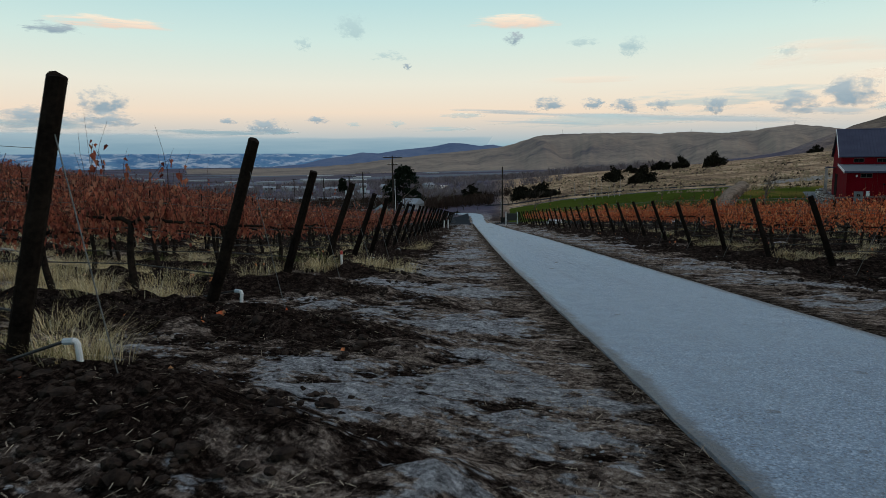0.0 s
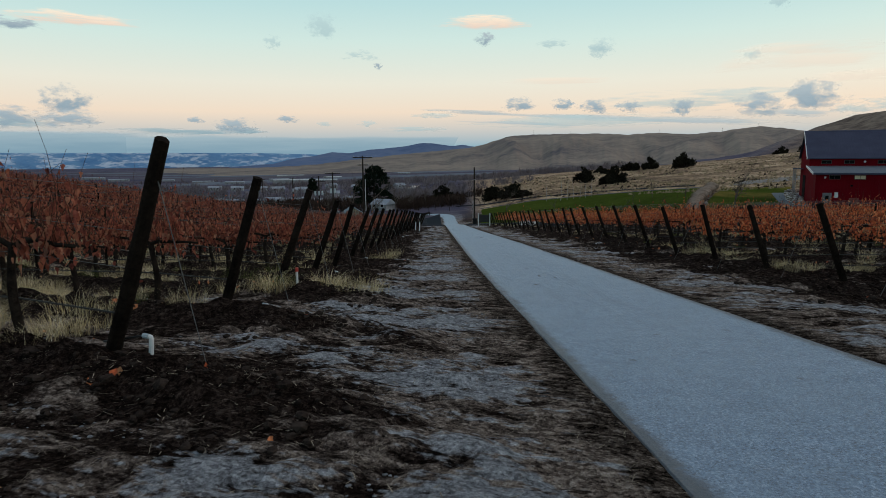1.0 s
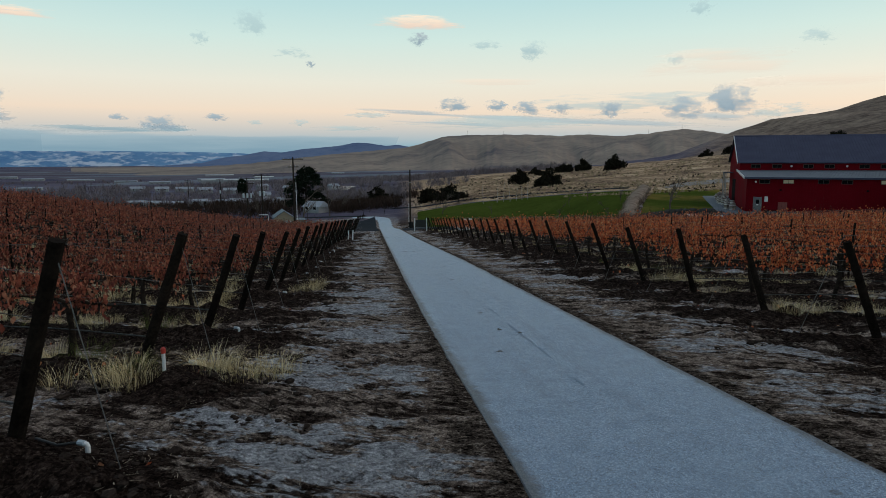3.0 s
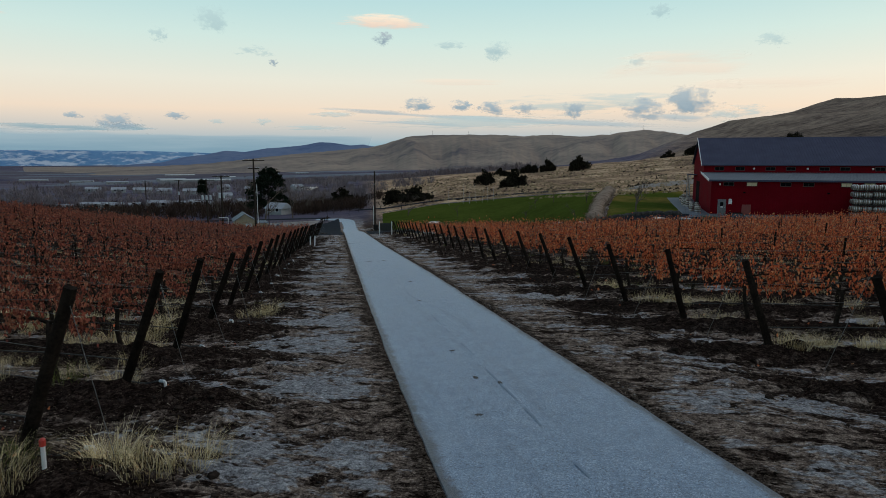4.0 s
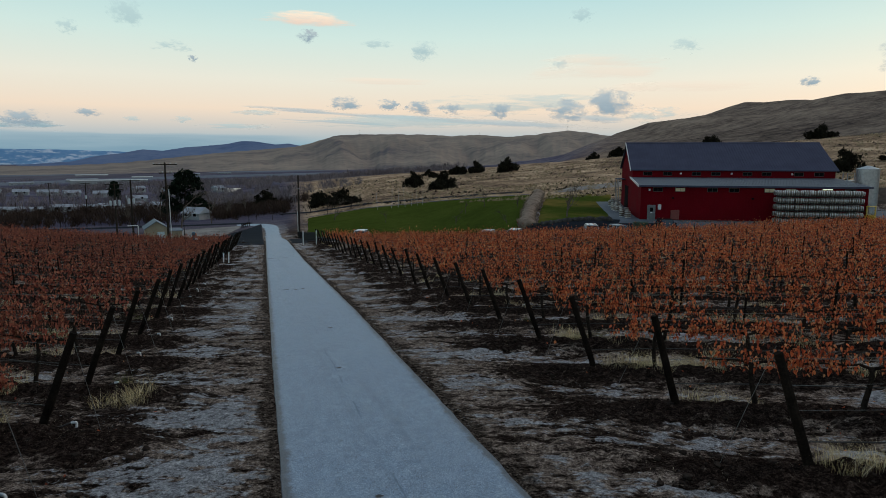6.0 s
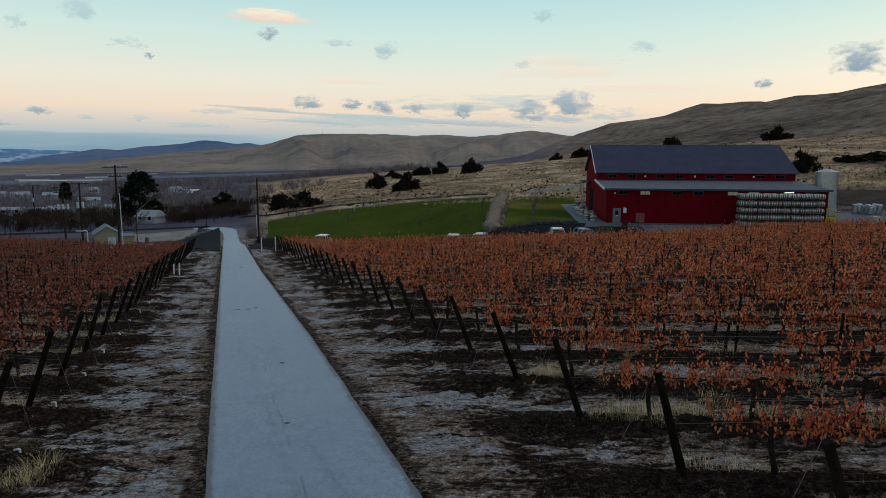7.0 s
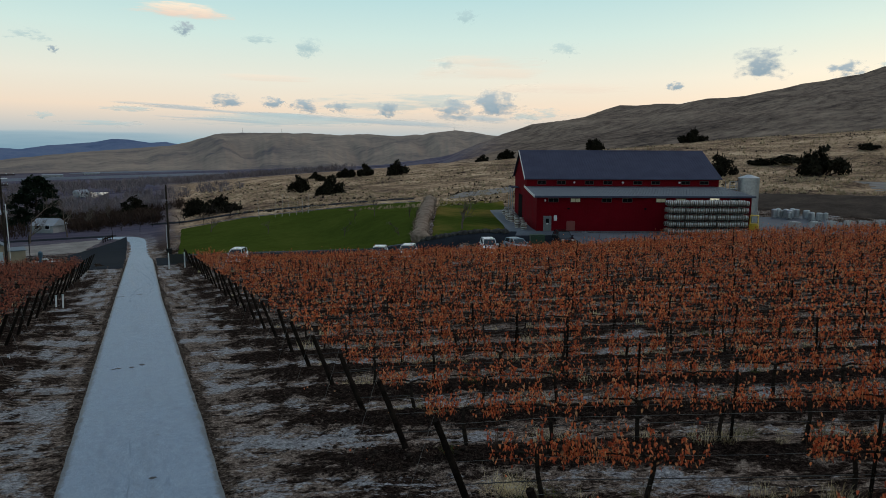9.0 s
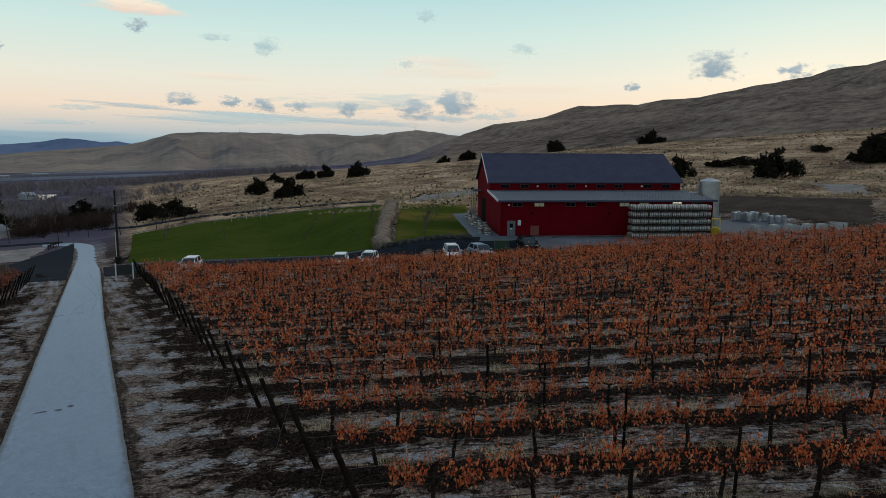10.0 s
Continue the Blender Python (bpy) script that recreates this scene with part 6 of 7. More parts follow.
part("strap", tube([(0, 0, 8.4), (0, 0, 8.5)], 0.16, 10), M_STEEL, pole)

M_TAN = plain("tan_shed_siding", (0.28, 0.22, 0.15), (0.38, 0.31, 0.22), 1.0, 0.75, 0, 14, 0.15)
M_SHEDROOF = plain("blue_grey_shed_roof", (0.08, 0.11, 0.14), (0.13, 0.165, 0.19), 1.0, 0.7)
M_SHEDDOOR = plain("pale_blue_shed_door", (0.40, 0.48, 0.52), (0.52, 0.60, 0.63), 1.0, 0.5)
shed = thing("shed", pose(-11.0, 131.5, land_at(-11, 131.5), 0, 0, 10), "small tan pump shed with a blue-grey gable roof", "shed")
part("wall", prism([(-2.6, -0.5), (2.6, -0.5), (2.6, 2.6), (-2.6, 2.6)], -1.7, 1.7), M_TAN, shed)
for y in (-2.6, 2.6):
    gable = bmesh.new()
    gable.faces.new([gable.verts.new((x, y, z)) for x, z in ((-1.7, 2.6), (1.7, 2.6), (0, 3.75))])
    part("gable", gable, M_TAN, shed)
for s in (-1, 1):
    roof = bmesh.new()
    vs = [(0, 3.84), (s * 1.98, 2.52), (s * 1.98, 2.42), (0, 3.74)]
    a = [roof.verts.new((x, -2.85, z)) for x, z in vs]
    b = [roof.verts.new((x, 2.85, z)) for x, z in vs]
    roof.faces.new(a)
    roof.faces.new(b[::-1])
    for k in range(4):
        roof.faces.new((a[k], b[k], b[(k + 1) % 4], a[(k + 1) % 4]))
    bmesh.ops.recalc_face_normals(roof, faces=roof.faces[:])
    part("roof", roof, M_SHEDROOF, shed)
part("annex", prism([(-2.0, -0.5), (2.2, -0.5), (2.2, 2.0), (-2.0, 2.0)], 1.71, 3.9), M_TAN, shed)
part("annex_roof", boxes((1.72, -2.2, 2.01, 4.05, 2.4, 2.09)), M_SHEDROOF, shed)
shed_door = part("door", boxes((0.05, -2.66, 0, 1.15, -2.605, 2.05)), M_SHEDDOOR, shed, "pale blue-white door")
part("handle", boxes((0.12, -2.72, 0.95, 0.18, -2.66, 1.1)), M_STEEL, shed_door)
frame_pipe = thing("standpipe", pose(-13.6, 131.0, land_at(-13.6, 131)), "white bent pipe standing beside the shed", "pipe")
part("pipe", tube([(0, 0, -0.2), (0, 0, 2.75), (-0.1, 0, 2.9), (-1.6, 0, 2.9)], 0.08, 8), M_TRIM, frame_pipe)
M_BLUEPUMP = plain("blue_pump_paint", (0.02, 0.06, 0.10), (0.04, 0.10, 0.15), 3.0, 0.5)
M_PVC = plain("white_pvc", (0.62, 0.63, 0.63), (0.76, 0.77, 0.77), 6.0, 0.45, 0, 40, 0.05)
pump = thing("water_pump", pose(-5.0, 130.0, land_at(-5, 130), 0, 0, 10) @ Matrix.Scale(0.9, 4), "blue vertical irrigation pump with white pipework", "pump")
part("motor", tube([(0, 0, 0.9), (0, 0, 1.0), (0, 0, 1.75), (0, 0, 1.95)], [0.22, 0.34, 0.34, 0.15], 12), M_BLUEPUMP, pump)
part("column", tube([(0, 0, 0), (0, 0, 0.9)], [0.3, 0.2], 10), M_BLUEPUMP, pump)
part("pipe", tube([(0.2, 0, 0.6), (0.9, 0, 0.6), (1.0, 0, 0.5), (1.0, 0, 0.1), (2.6, 0, 0.1)], 0.12, 8), M_PVC, pump)
part("valve", tube([(1.6, 0, 0.1), (1.6, 0, 0.6)], 0.12, 8), M_PVC, pump)
part("pipe", tube([(-0.3, -0.4, 0.3), (-0.9, -0.4, 0.3), (-1.0, -0.4, 0.0)], 0.1, 8), M_PVC, pump)
part("slab", boxes((-1.5, -0.8, -0.25, 2.8, 0.8, 0.03)), M_CONCRETE, pump)

M_BOARD = plain("dark_sign_board", (0.012, 0.013, 0.012), (0.025, 0.026, 0.024), 2.0, 0.7)
sign = thing("roadside_sign", pose(10.8, 94.8, land_at(10.8, 94.8), 0, 0, -8), "dark roadside board between two white posts", "sign")
part("board", boxes((-0.7, -0.03, 0.55, 0.7, 0.03, 1.55), bevel=0.01), M_BOARD, sign)
for x in (-0.8, 0.8):
    part("post", boxes((x - 0.06, -0.06, -0.3, x + 0.06, 0.06, 1.75), bevel=0.01), M_TRIM, sign)
can = thing("waste_can", pose(12.1, 124.5, land_at(12.1, 124.5)), "black waste can at the foot of the pole", "bin")
part("tub", tube([(0, 0, 0), (0, 0, 0.9), (0, 0, 1.0)], [0.36, 0.45, 0.42], 14), M_RUBBER, can)
part("rim", tube([(0, 0, 1.0), (0, 0, 1.06)], 0.46, 14), M_RUBBER, can)
# a bent rail where the lane turns, and low posts along the far lawn
guard = thing("guard_rail", pose(3.6, 164.0, land_at(3.6, 164), 0, 0, 70), "dark weathered guard rail at the bend", "rail")
for k in range(5):
    part("post", boxes((-2.4 + 1.2 * k - 0.07, -0.07, -0.3, -2.4 + 1.2 * k + 0.07, 0.07, 0.95)), M_POST, guard)
part("rail", boxes((-2.6, -0.12, 0.55, 2.6, -0.07, 0.8)), M_POST, guard)
kerb_pts = [(12.9, 122.9), (20, 116.9), (28, 110.1), (36, 103.4), (41.0, 99.1)]
ribbon("kerb", kerb_pts, 0.09, 0.12, M_CONCRETE, "pale concrete kerb along the lawn", "kerb", cols=1)
ribbon("kerb", [(17.6, 171.4), (30, 166.2), (42, 161.1), (54, 156.2), (66.2, 151.2)], 0.12, 0.16, M_CONCRETE, "pale edging along the far side of the lawn", "kerb", cols=1)
track = [(13 + 3.2 * k, 190 - 1.9 * k) for k in range(18)]
ribbon("farm_track", track, 1.6, 0.14, M_ASPHALT, "narrow dark lane behind the lawn", cols=3)

# risers of the drip lines beside the left end posts, and one red-capped marker
for k, ((x, y), way) in enumerate(rows_of("left")):
    if k > 14:
        continue
    px, py = x + 0.62 + rng.uniform(-0.1, 0.1), y - 0.18 + rng.uniform(-0.1, 0.1)
    if k < 2:
        px, py = ((-0.75, 6.55), (x + 0.45, y - 0.15))[k]
    h = rng.uniform(0.07, 0.13) if k > 1 else 0.17
    riser = thing("pipe_riser", pose(px, py, relief_at(px, py) - 0.02, rng.uniform(-5, 5), rng.uniform(-5, 5), rng.uniform(-25, 25)),
                  "short white plastic irrigation riser with grey elbow", "pipe", "irrigation risers")
    part("pipe", tube([(0, 0, -0.1), (0, 0, h), (-0.008, 0, h + 0.018), (-0.025, 0, h + 0.022)], 0.021, 10), M_PVC, riser)
    part("elbow", tube([(-0.025, 0, h + 0.022), (-0.09, 0.01, h + 0.018)], 0.024, 8), M_GLAZED, riser, "grey plastic fitting")
    part("hose", tube([(-0.09, 0.01, h + 0.018), (-0.32, 0.03, h - 0.05), (-0.55, 0.06, 0.05)], 0.012, 6), M_HOSE, riser)
marker = thing("marker_stake", pose(-0.45, 15.35, relief_at(-0.45, 15.35)), "white stake with a red cap in dry grass", "stake")
part("stake", tube([(0, 0, -0.1), (0, 0, 0.22)], 0.022, 8), M_PVC, marker)
part("cap", tube([(0, 0, 0.215), (0, 0, 0.27), (0, 0, 0.29)], [0.03, 0.03, 0.012], 8), plain("red_plastic_cap", (0.40, 0.03, 0.02), (0.5, 0.05, 0.03), 5.0, 0.5), marker)

# wet tar marks on the lane
M_TAR = plain("wet_tar_mark", (0.018, 0.017, 0.018), (0.05, 0.05, 0.055), 6.0, 0.6, 0, 40, 0.2)
for k, (x, y, wide, long) in enumerate(((4.75, 44.8, 0.28, 0.10), (5.25, 44.7, 0.16, 0.12), (5.6, 44.95, 0.13, 0.16), (4.35, 18.4, 0.06, 0.10), (4.62, 18.0, 0.05, 0.09), (4.4, 20.4, 0.08, 0.05), (3.95, 16.6, 0.07, 0.05), (4.9, 27.5, 0.09, 0.07), (5.4, 33.0, 0.12, 0.08), (5.0, 70.0, 0.6, 0.14), (6.3, 70.4, 0.35, 0.12))):
    mark = bmesh.new()
    rim = [mark.verts.new((x + wide * math.cos(w) * (0.7 + 0.5 * noise.noise((k * 3.0, w * 1.6, 0.0))), y + long * math.sin(w) * (0.7 + 0.5 * noise.noise((k * 5.0, w * 1.6, 3.0))),
                           land_at(x, y) + 0.030)) for w in np.linspace(0, 6.283, 19)[:-1]]
    mark.faces.new(rim)
    tagged(new("tar_mark", bm_mesh("tar_mark", mark, M_TAR)), "dark wet tar mark on the lane", "tar mark", "tar marks on the lane", "structure")
# faint tyre lines along the lane, and the curved ones of turning cars lower down
M_TYRE = plain("damp_tyre_line", (0.115, 0.165, 0.225), (0.19, 0.26, 0.345), 1.5, 0.7, 0, 9, 0.1)
M_TYRE_FROST = plain("packed_frost_line", (0.26, 0.31, 0.37), (0.40, 0.45, 0.50), 1.5, 0.7, 0, 9, 0.1)


def tyre_line(points, half, material, label, seed):
    centre = []
    for (xa, ya), (xb, yb) in zip(points[:-1], points[1:]):
        steps = max(2, int(math.hypot(xb - xa, yb - ya) / 0.35))
        centre += [(xa + (xb - xa) * i / steps + 0.05 * noise.noise((seed, ya + (yb - ya) * i / steps, 0.5)), ya + (yb - ya) * i / steps) for i in range(steps)]
    mark = bmesh.new()
    last = None
    for i, (x, y) in enumerate(centre):
        wide = half * (0.55 + 0.9 * abs(noise.noise((seed + 3.0, y * 1.7, 2.0))))
        a, b = centre[max(i - 1, 0)], centre[min(i + 1, len(centre) - 1)]
        d = Vector((b[1] - a[1], a[0] - b[0])).normalized() * wide
        z = land_at(x, y) + 0.028
        pair = [mark.verts.new((x - d.x, y - d.y, z)), mark.verts.new((x + d.x, y + d.y, z))]
        if last and noise.noise((seed + 9.0, y * 0.8, 4.0)) > -0.02:
            mark.faces.new((last[0], last[1], pair[1], pair[0]))
        last = pair
    tagged(new("tyre_line", bm_mesh("tyre_line", mark, material)), label, "tyre mark", "tyre lines on the lane", "structure")


tyre_line([(4.50, 14.5), (4.62, 17.5), (4.70, 20.3), (4.74, 24.0), (4.85, 30.0), (5.05, 37.0)], 0.020, M_TYRE, "faint damp tyre line along the frosted lane", 1.0)
tyre_line([(5.6, 66.0), (5.75, 70.0), (6.2, 74.0), (7.0, 77.0), (7.55, 81.0), (7.5, 86.0), (7.1, 92.0), (6.6, 99.0), (6.7, 110.0)], 0.07, M_TYRE, "curved damp tyre line of a turning car", 11.0)
tyre_line([(7.0, 70.0), (7.2, 73.0), (7.5, 76.0), (8.0, 84.0), (8.1, 92.0), (7.9, 102.0), (8.0, 112.0)], 0.06, M_TYRE, "curved damp tyre line of a turning car", 15.0)
tyre_line([(6.2, 78.0), (5.95, 84.0), (6.0, 92.0), (6.3, 100.0), (7.2, 108.0), (7.6, 116.0)], 0.10, M_TYRE_FROST, "curved line of packed frost on the lane", 19.0)
# thin masts on the far ridge
for k, (bearing, up) in enumerate(((9.9, 95), (13.0, 96), (20.2, 95), (27.6, 111), (25.0, 96))):
    w = radians(bearing)
    mast = thing("radio_mast", pose(5 + 2750 * math.sin(w), 18 + 2750 * math.cos(w), up - 8), "thin grey radio mast on the far ridge", "mast", "ridge masts")
    part("shaft", tube([(0, 0, 0), (0, 0, 26 - 3 * (k % 3))], [0.45, 0.25], 5), M_POLE, mast)

# a pair of taller white standpipes at the end of one row
for x in (1.38, 1.76):
    stand = thing("standpipe", pose(x, 66.0, relief_at(x, 66.0) - 0.02, 0, 2, 0), "white plastic standpipe with a grey cap at a row end", "pipe", "row-end standpipes")
    part("pipe", tube([(0, 0, -0.1), (0, 0, 0.82)], 0.05, 10), M_PVC, stand)
    part("cap", tube([(0, 0, 0.81), (0, 0, 0.88)], 0.06, 10), M_GLAZED, stand, "grey plastic cap")

# ---- the valley: houses, sheds and long pale halls ----
M_HOUSE = plain("pale_house_siding", (0.15, 0.16, 0.17), (0.33, 0.34, 0.35), 0.5, 0.7)
M_HOUSEROOF = plain("grey_shingle_roof", (0.20, 0.225, 0.26), (0.33, 0.36, 0.40), 0.5, 0.8)


def house(x, y, wide, deep, wall_h, rise, turn, label, name="house", roof_material=None):
    h = thing(name, pose(x, y, land_at(x, y), 0, 0, turn), label, "house" if name == "house" else "building", "valley buildings")
    part("wall", boxes((-wide / 2, -deep / 2, -1, wide / 2, deep / 2, wall_h)), M_HOUSE, h)
    roof = prism([(-deep / 2 - 0.3, wall_h), (0, wall_h + rise), (deep / 2 + 0.3, wall_h)], -wide / 2 - 0.3, wide / 2 + 0.3)
    part("roof", roof, roof_material or M_HOUSEROOF, h)
    count = max(2, int(wide / 4))
    for k in range(count):
        cx = -wide / 2 + wide * (k + 0.5) / count
        win = part("window", boxes((cx - 0.55, -deep / 2 - 0.05, 0.9, cx + 0.55, -deep / 2 - 0.01, 2.0)), M_TRIM, h)
        part("pane", boxes((cx - 0.47, -deep / 2 - 0.07, 0.98, cx + 0.47, -deep / 2 - 0.052, 1.92)), M_DARK, win)
    return h


house(-8.2, 190, 5.2, 4.4, 1.7, 1.5, -35, "small house with a frosty grey roof behind bare trees")
for k, (x, y, w, d, hgt, turn) in enumerate(((-34, 262, 13, 5, 2.4, 12), (-27, 300, 9, 7, 4.5, -20), (-52, 300, 14, 6, 3.0, 5), (-66, 310, 12, 7, 3.2, 20), (-80, 330, 16, 7, 3.0, -5), (-95, 345, 12, 7, 3.2, 10), (-45, 345, 10, 8, 4.0, 30), (-118, 380, 14, 8, 3.4, 10), (-8, 330, 10, 7, 3.5, 40))):
    house(x * 1.15, y * 1.2, w * 0.6, d * 0.6, hgt * 0.6, 1.3, turn, "pale low house among bare trees in the valley")
for k, (x, y, w, turn) in enumerate(((-30, 258, 9, 12), (-26, 266, 6, -30), (-33, 270, 8, 5), (-38, 254, 11, 2), (-46, 258, 8, -8), (-52, 251, 12, 6), (-60, 256, 9, 20), (-66, 249, 11, -4), (-74, 252, 10, 10), (-80, 246, 8, 0), (-43, 268, 7, 40), (-24, 250, 5, 15))):
    house(x, y, w * 0.6, 3.0, 1.3 + 0.3 * (k % 3), 0.6 + 0.2 * (k % 2), turn, "low white house with a frosty roof at the village edge")
for k, (x, y, w, d, hgt) in enumerate(((-187, 1063, 190, 26, 9), (-330, 1150, 60, 20, 7), (-250, 1180, 85, 24, 8), (-420, 1250, 70, 20, 7), (-160, 1200, 60, 22, 7), (-560, 1400, 90, 26, 8), (-90, 1330, 60, 20, 7), (-700, 1500, 80, 26, 8), (-300, 1500, 110, 26, 8), (-30, 1450, 50, 20, 6), (-480, 1020, 60, 18, 6), (-860, 1700, 100, 30, 9))):
    hall = thing("hall", pose(x * 0.9, y * 0.95, land_at(x * 0.9, y * 0.95), 0, 0, 8 + 3 * (k % 3)) @ Matrix.Scale(0.5, 4), "long pale industrial hall on the valley floor", "building", "valley buildings")
    part("wall", boxes((-w / 2, -d / 2, -2, w / 2, d / 2, hgt)), M_HOUSE, hall)
    part("roof", prism([(-d / 2 - 0.5, hgt), (0, hgt + 2.2), (d / 2 + 0.5, hgt)], -w / 2 - 0.5, w / 2 + 0.5), M_HOUSEROOF if k % 4 else M_TOTE, hall)
    for j in range(4):
        cx = -w / 2 + w * (j + 0.5) / 4
        part("door", boxes((cx - 2, -d / 2 - 0.1, 0, cx + 2, -d / 2 - 0.02, 4.2)), M_GREYDOOR, hall)
pond = new("water", array_mesh("water", [(-13.5, 382, land_at(-8, 400) + 0.5), (-1.5, 378, land_at(-8, 400) + 0.5), (3.5, 425, land_at(-8, 400) + 0.5), (-12, 428, land_at(-8, 400) + 0.5)], [(0, 1, 2, 3)], Nodes("pale_water").set(Base_Color=(0.25, 0.30, 0.34), Roughness=0.08).material))
tagged(pond, "small pale pond among the valley woods", "water", kind="structure")
# far field strips on the valley floor, blue and plum haze painted into their colours
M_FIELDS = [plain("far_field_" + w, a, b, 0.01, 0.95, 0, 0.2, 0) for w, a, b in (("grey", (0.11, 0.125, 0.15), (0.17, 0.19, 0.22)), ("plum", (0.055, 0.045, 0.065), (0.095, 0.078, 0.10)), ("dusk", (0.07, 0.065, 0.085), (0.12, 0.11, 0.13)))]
field_rng = random.Random(8)
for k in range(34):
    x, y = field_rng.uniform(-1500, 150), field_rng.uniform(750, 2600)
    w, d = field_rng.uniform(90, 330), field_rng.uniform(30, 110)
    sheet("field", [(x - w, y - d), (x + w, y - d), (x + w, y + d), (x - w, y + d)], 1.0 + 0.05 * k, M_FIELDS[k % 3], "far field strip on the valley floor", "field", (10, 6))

# ---- clouds: thin patches far off in the dusk sky ----
def make_cloud_material(name, low, high, density, grain, swing=0.95, deck=False):
    """Ragged vapour on a wide patch: full in the middle, torn at the rim; a deck has one crisp upper edge and fades out below."""
    n = Nodes(name)
    n.tree.nodes.remove(n.shader)

    def vapour(scale, detail, rough, shift):
        node = n.tree.nodes.new("ShaderNodeTexNoise")
        node.noise_dimensions = "4D"
        node.inputs["Scale"].default_value, node.inputs["Detail"].default_value, node.inputs["Roughness"].default_value = scale, detail, rough
        n.link(n.coord, node.inputs["Vector"])
        n.link(n.math("ADD", n.math("MULTIPLY", n.chance(), 40.0), shift), node.inputs["W"])
        return node.outputs["Fac"]

    big, small = vapour(grain, 3, 0.5, 0.0), vapour(grain * 3.2, 7, 0.62, 7.0)
    puff = n.math("ADD", n.math("MULTIPLY", big, 0.68), n.math("MULTIPLY", small, 0.32))
    split = n.tree.nodes.new("ShaderNodeSeparateXYZ")
    n.link(n.coord, split.inputs[0])
    across, up = split.outputs[0], split.outputs[1]
    if deck:
        top = n.math("ADD", n.math("MULTIPLY", n.math("SUBTRACT", puff, 0.5), swing), n.math("SUBTRACT", 0.62, up))
        ends = n.span(n.math("ABSOLUTE", across), 1.0, 0.72)
        alpha = n.math("MULTIPLY", n.math("MULTIPLY", n.span(top, 0.0, 0.16), ends), density)
    else:
        far = n.math("ADD", n.math("POWER", n.math("ABSOLUTE", across), 2.0), n.math("POWER", n.math("ABSOLUTE", n.math("SUBTRACT", up, 0.05)), 2.0))
        body = n.math("SUBTRACT", n.math("SUBTRACT", n.math("MULTIPLY", puff, 2.5 * swing), 1.25 * swing - 0.75), n.math("MULTIPLY", far, 0.72))
        alpha = n.math("MULTIPLY", n.span(body, 0.34, 0.86), density)
    # cloud light is painted: glowing tone, paler towards the top, darker below
    tone = n.mix(n.span(n.math("ADD", n.math("MULTIPLY", up, 0.5), puff), 0.2, 0.9), low, high)
    glow = n.tree.nodes.new("ShaderNodeEmission")
    n.link(tone, glow.inputs[0])
    clear = n.tree.nodes.new("ShaderNodeBsdfTransparent")
    both = n.tree.nodes.new("ShaderNodeMixShader")
    n.link(alpha, both.inputs[0])
    n.link(clear.outputs[0], both.inputs[1])
    n.link(glow.outputs[0], both.inputs[2])
    n.link(both.outputs[0], n.tree.nodes["Material Output"].inputs[0])
    return n.material


M_CLOUD_GREY = make_cloud_material("grey_dusk_cloud", (0.26, 0.36, 0.43), (0.42, 0.50, 0.54), 1.0, 2.1)
M_CLOUD_PINK = make_cloud_material("pink_lit_cloud", (0.80, 0.64, 0.54), (1.0, 0.84, 0.66), 1.0, 1.8)
M_CLOUD_THIN = make_cloud_material("thin_grey_cloud", (0.34, 0.50, 0.54), (0.46, 0.62, 0.64), 0.6, 2.4)
M_CLOUD_BANK = make_cloud_material("low_cloud_bank", (0.24, 0.38, 0.45), (0.34, 0.46, 0.50), 0.9, 1.6, 0.9)
M_CLOUD_DECK = make_cloud_material("flat_cloud_deck", (0.20, 0.33, 0.42), (0.34, 0.46, 0.52), 0.94, 1.7, 0.55, True)
M_CLOUD_VEIL = make_cloud_material("faint_pink_veil", (0.84, 0.66, 0.54), (0.98, 0.80, 0.64), 0.45, 1.4, 0.7)
M_CLOUD_STREAK = make_cloud_material("long_cloud_streak", (0.37, 0.46, 0.51), (0.50, 0.57, 0.58), 0.85, 1.5, 0.8)
CLOUD = {}
for key, material in (("grey", M_CLOUD_GREY), ("pink", M_CLOUD_PINK), ("thin", M_CLOUD_THIN), ("bank", M_CLOUD_BANK), ("deck", M_CLOUD_DECK), ("veil", M_CLOUD_VEIL), ("streak", M_CLOUD_STREAK)):
    bm = bmesh.new()
    bmesh.ops.create_grid(bm, x_segments=12, y_segments=6, size=1.15)
    CLOUD[key] = bm_mesh("cloud", bm, material)
GREY_CLOUDS = ((-30.14, 9.61, 4.02, 1.05), (5.71, 9.71, 1.8, 1.3), (-15.15, 2.71, 3.29, 1.62), (-10.89, 3.27, 2.11, 0.76), (-27.02, 4.54, 3.85, 2.5), (-31.72, 3.26, 5.73, 1.97), (-27.13, 3.02, 5.3, 1.95), (8.67, 4.39, 3.18, 1.38), (12.39, 4.3, 2.18, 1.12), (14.9, 4.13, 2.92, 1.47), (17.78, 4.04, 2.18, 1.09), (21.91, 3.93, 1.86, 1.77), (27.56, 3.78, 4.25, 2.03), (31.16, 4.32, 4.82, 2.82), (-3.32, 7.67, 0.84, 0.74), (-18.16, 3.11, 1.32, 0.73), (52.0, 7.0, 4.63, 2.76), (57.55, 6.3, 2.54, 1.55), (45.72, 5.6, 1.7, 0.9))
PINK_CLOUDS = ((-26.41, 10.3, 11.96, 1.5), (5.56, 11.04, 10.56, 1.7))
VEIL_CLOUDS = ((29.92, 7.0, 17.0, 2.2), (30.73, 7.9, 14.0, 1.6), (36.0, 5.6, 16.0, 1.4), (12.0, 6.3, 14.0, 0.9))
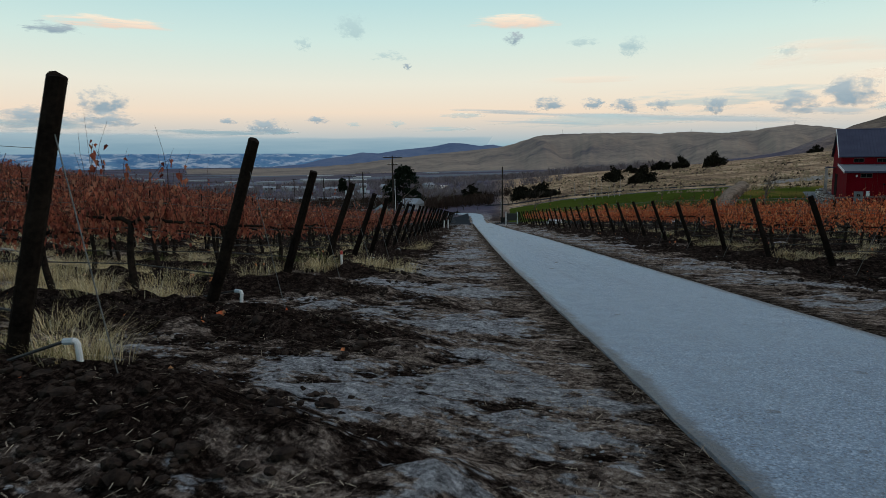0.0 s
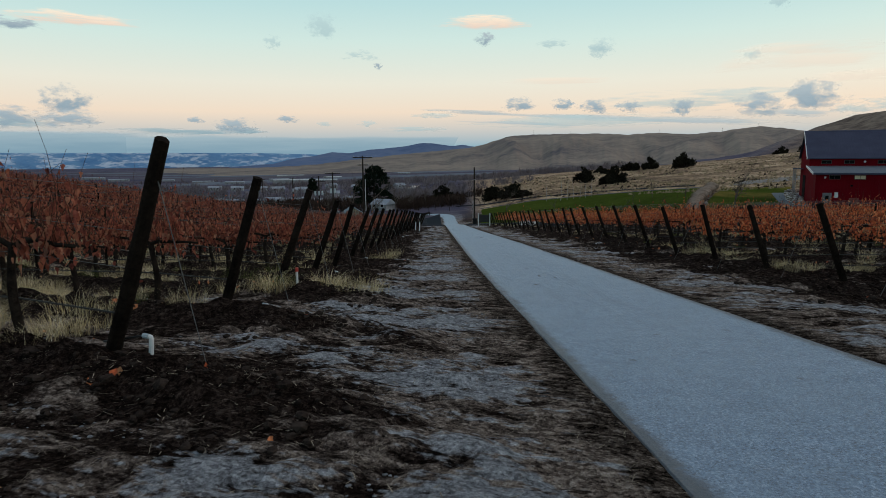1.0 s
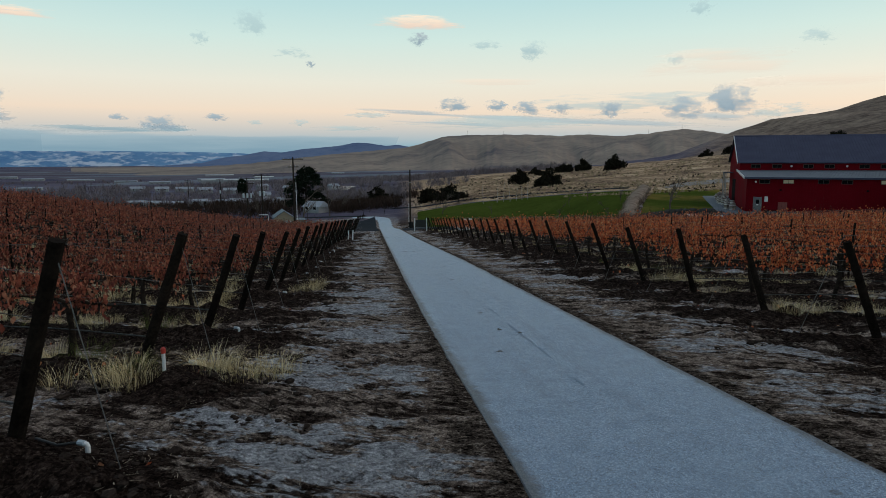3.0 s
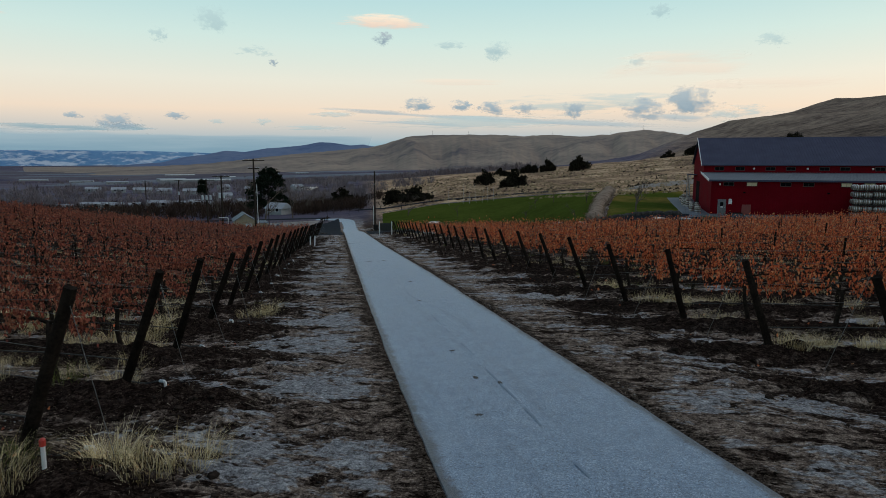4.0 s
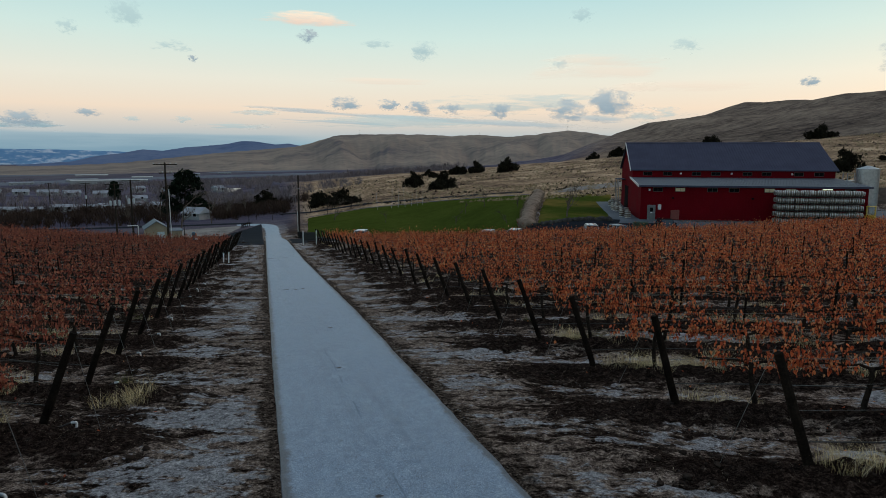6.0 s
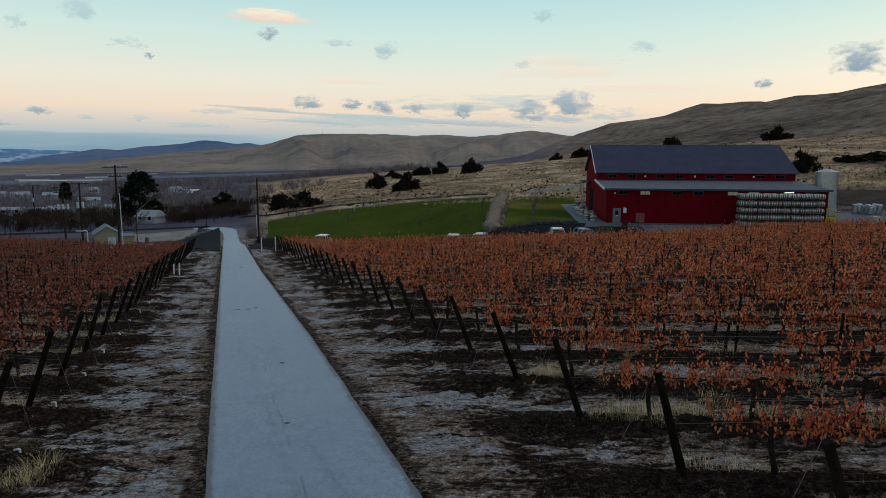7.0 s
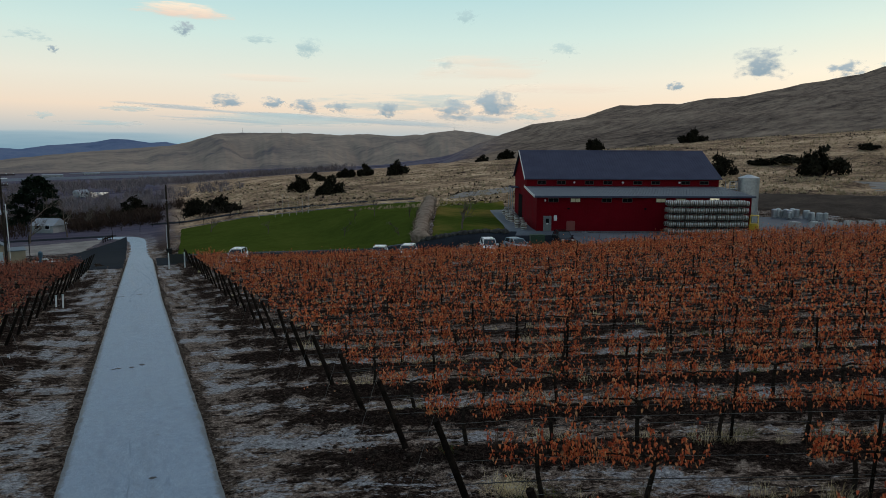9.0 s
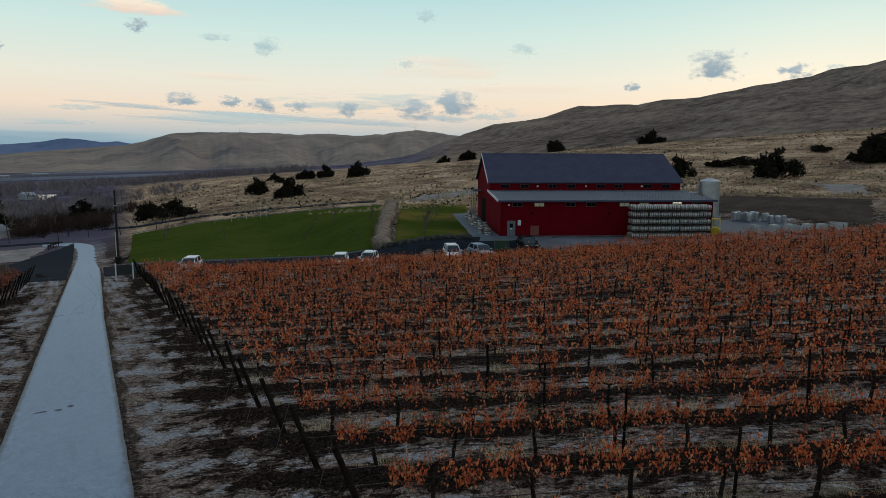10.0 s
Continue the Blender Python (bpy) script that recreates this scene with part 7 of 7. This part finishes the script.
THIN_CLOUDS = ((-11.9, 9.39, 1.94, 1.55), (-4.68, 8.49, 4.16, 1.34), (15.22, 8.66, 2.66, 1.88), (1.49, 3.58, 5.44, 0.77), (-4.32, 2.87, 2.17, 0.77), (-7.92, 2.89, 1.79, 0.64), (-7.92, 10.7, 4.09, 2.96), (11.38, 9.28, 3.43, 1.07), (26.97, 7.67, 1.89, 1.1), (-23.13, 0.02, 3.11, 1.81), (23.24, 4.36, 21.22, 2.33), (12.88, 3.04, 21.68, 1.62), (15.54, 8.88, 3.13, 2.12), (60.17, 6.39, 2.69, 1.08), (36.9, 8.71, 3.53, 1.57), (28.58, 11.41, 2.37, 1.77), (49.3, 3.95, 10.74, 1.8), (-0.07, 2.47, 8.62, 0.78), (34.61, 3.43, 6.61, 1.66))
CLOUD_BANKS = ((-19.5, 2.25, 13.0, 0.75), (-31.9, 2.7, 12.0, 1.5), (-14.7, 2.3, 6.0, 0.7))
CLOUD_DECKS = ((-13.0, 0.95, 40.0, 3.1), (-34.0, 1.2, 26.0, 3.3))
CLOUD_STREAKS = ((14.0, 3.25, 30.0, 0.85), (4.5, 3.85, 12.0, 0.55), (24.0, 2.75, 17.0, 1.0), (29.5, 3.2, 9.0, 0.9), (9.0, 2.85, 13.0, 0.4))
SKY = [(*c, key) for key, group in (("deck", CLOUD_DECKS), ("streak", CLOUD_STREAKS), ("bank", CLOUD_BANKS), ("thin", THIN_CLOUDS), ("veil", VEIL_CLOUDS), ("pink", PINK_CLOUDS), ("grey", GREY_CLOUDS)) for c in group]
for k, (bearing, height, wide, tall_, key) in enumerate(SKY):
    r = 4850 - 4 * k
    b, e = radians(bearing), radians(height)
    centre = Vector((5 + r * math.sin(b) * math.cos(e), 18 + r * math.cos(b) * math.cos(e), 4 + r * math.sin(e)))
    if key == "grey":
        wide, tall_ = wide * 1.3, tall_ * 1.2
    m = look(centre, (5, 18, 4), 2.6 if key == "streak" else 0) @ Matrix.Diagonal((r * math.tan(radians(wide / 2)), r * math.tan(radians(tall_ / 2)), 1, 1))
    ob = tagged(new("backdrop_cloud", CLOUD[key]), {"pink": "thin streak of cloud lit pink", "veil": "faint pink veil of high cloud", "bank": "low blue-grey cloud bank over the valley", "deck": "flat blue-grey cloud deck above the far mountains", "streak": "long thin grey streak of cloud", "thin": "faint grey wisp of cloud", "grey": "small blue-grey dusk cloud"}[key], "cloud", kind="structure")
    ob.matrix_basis = m
    ob.visible_shadow = False
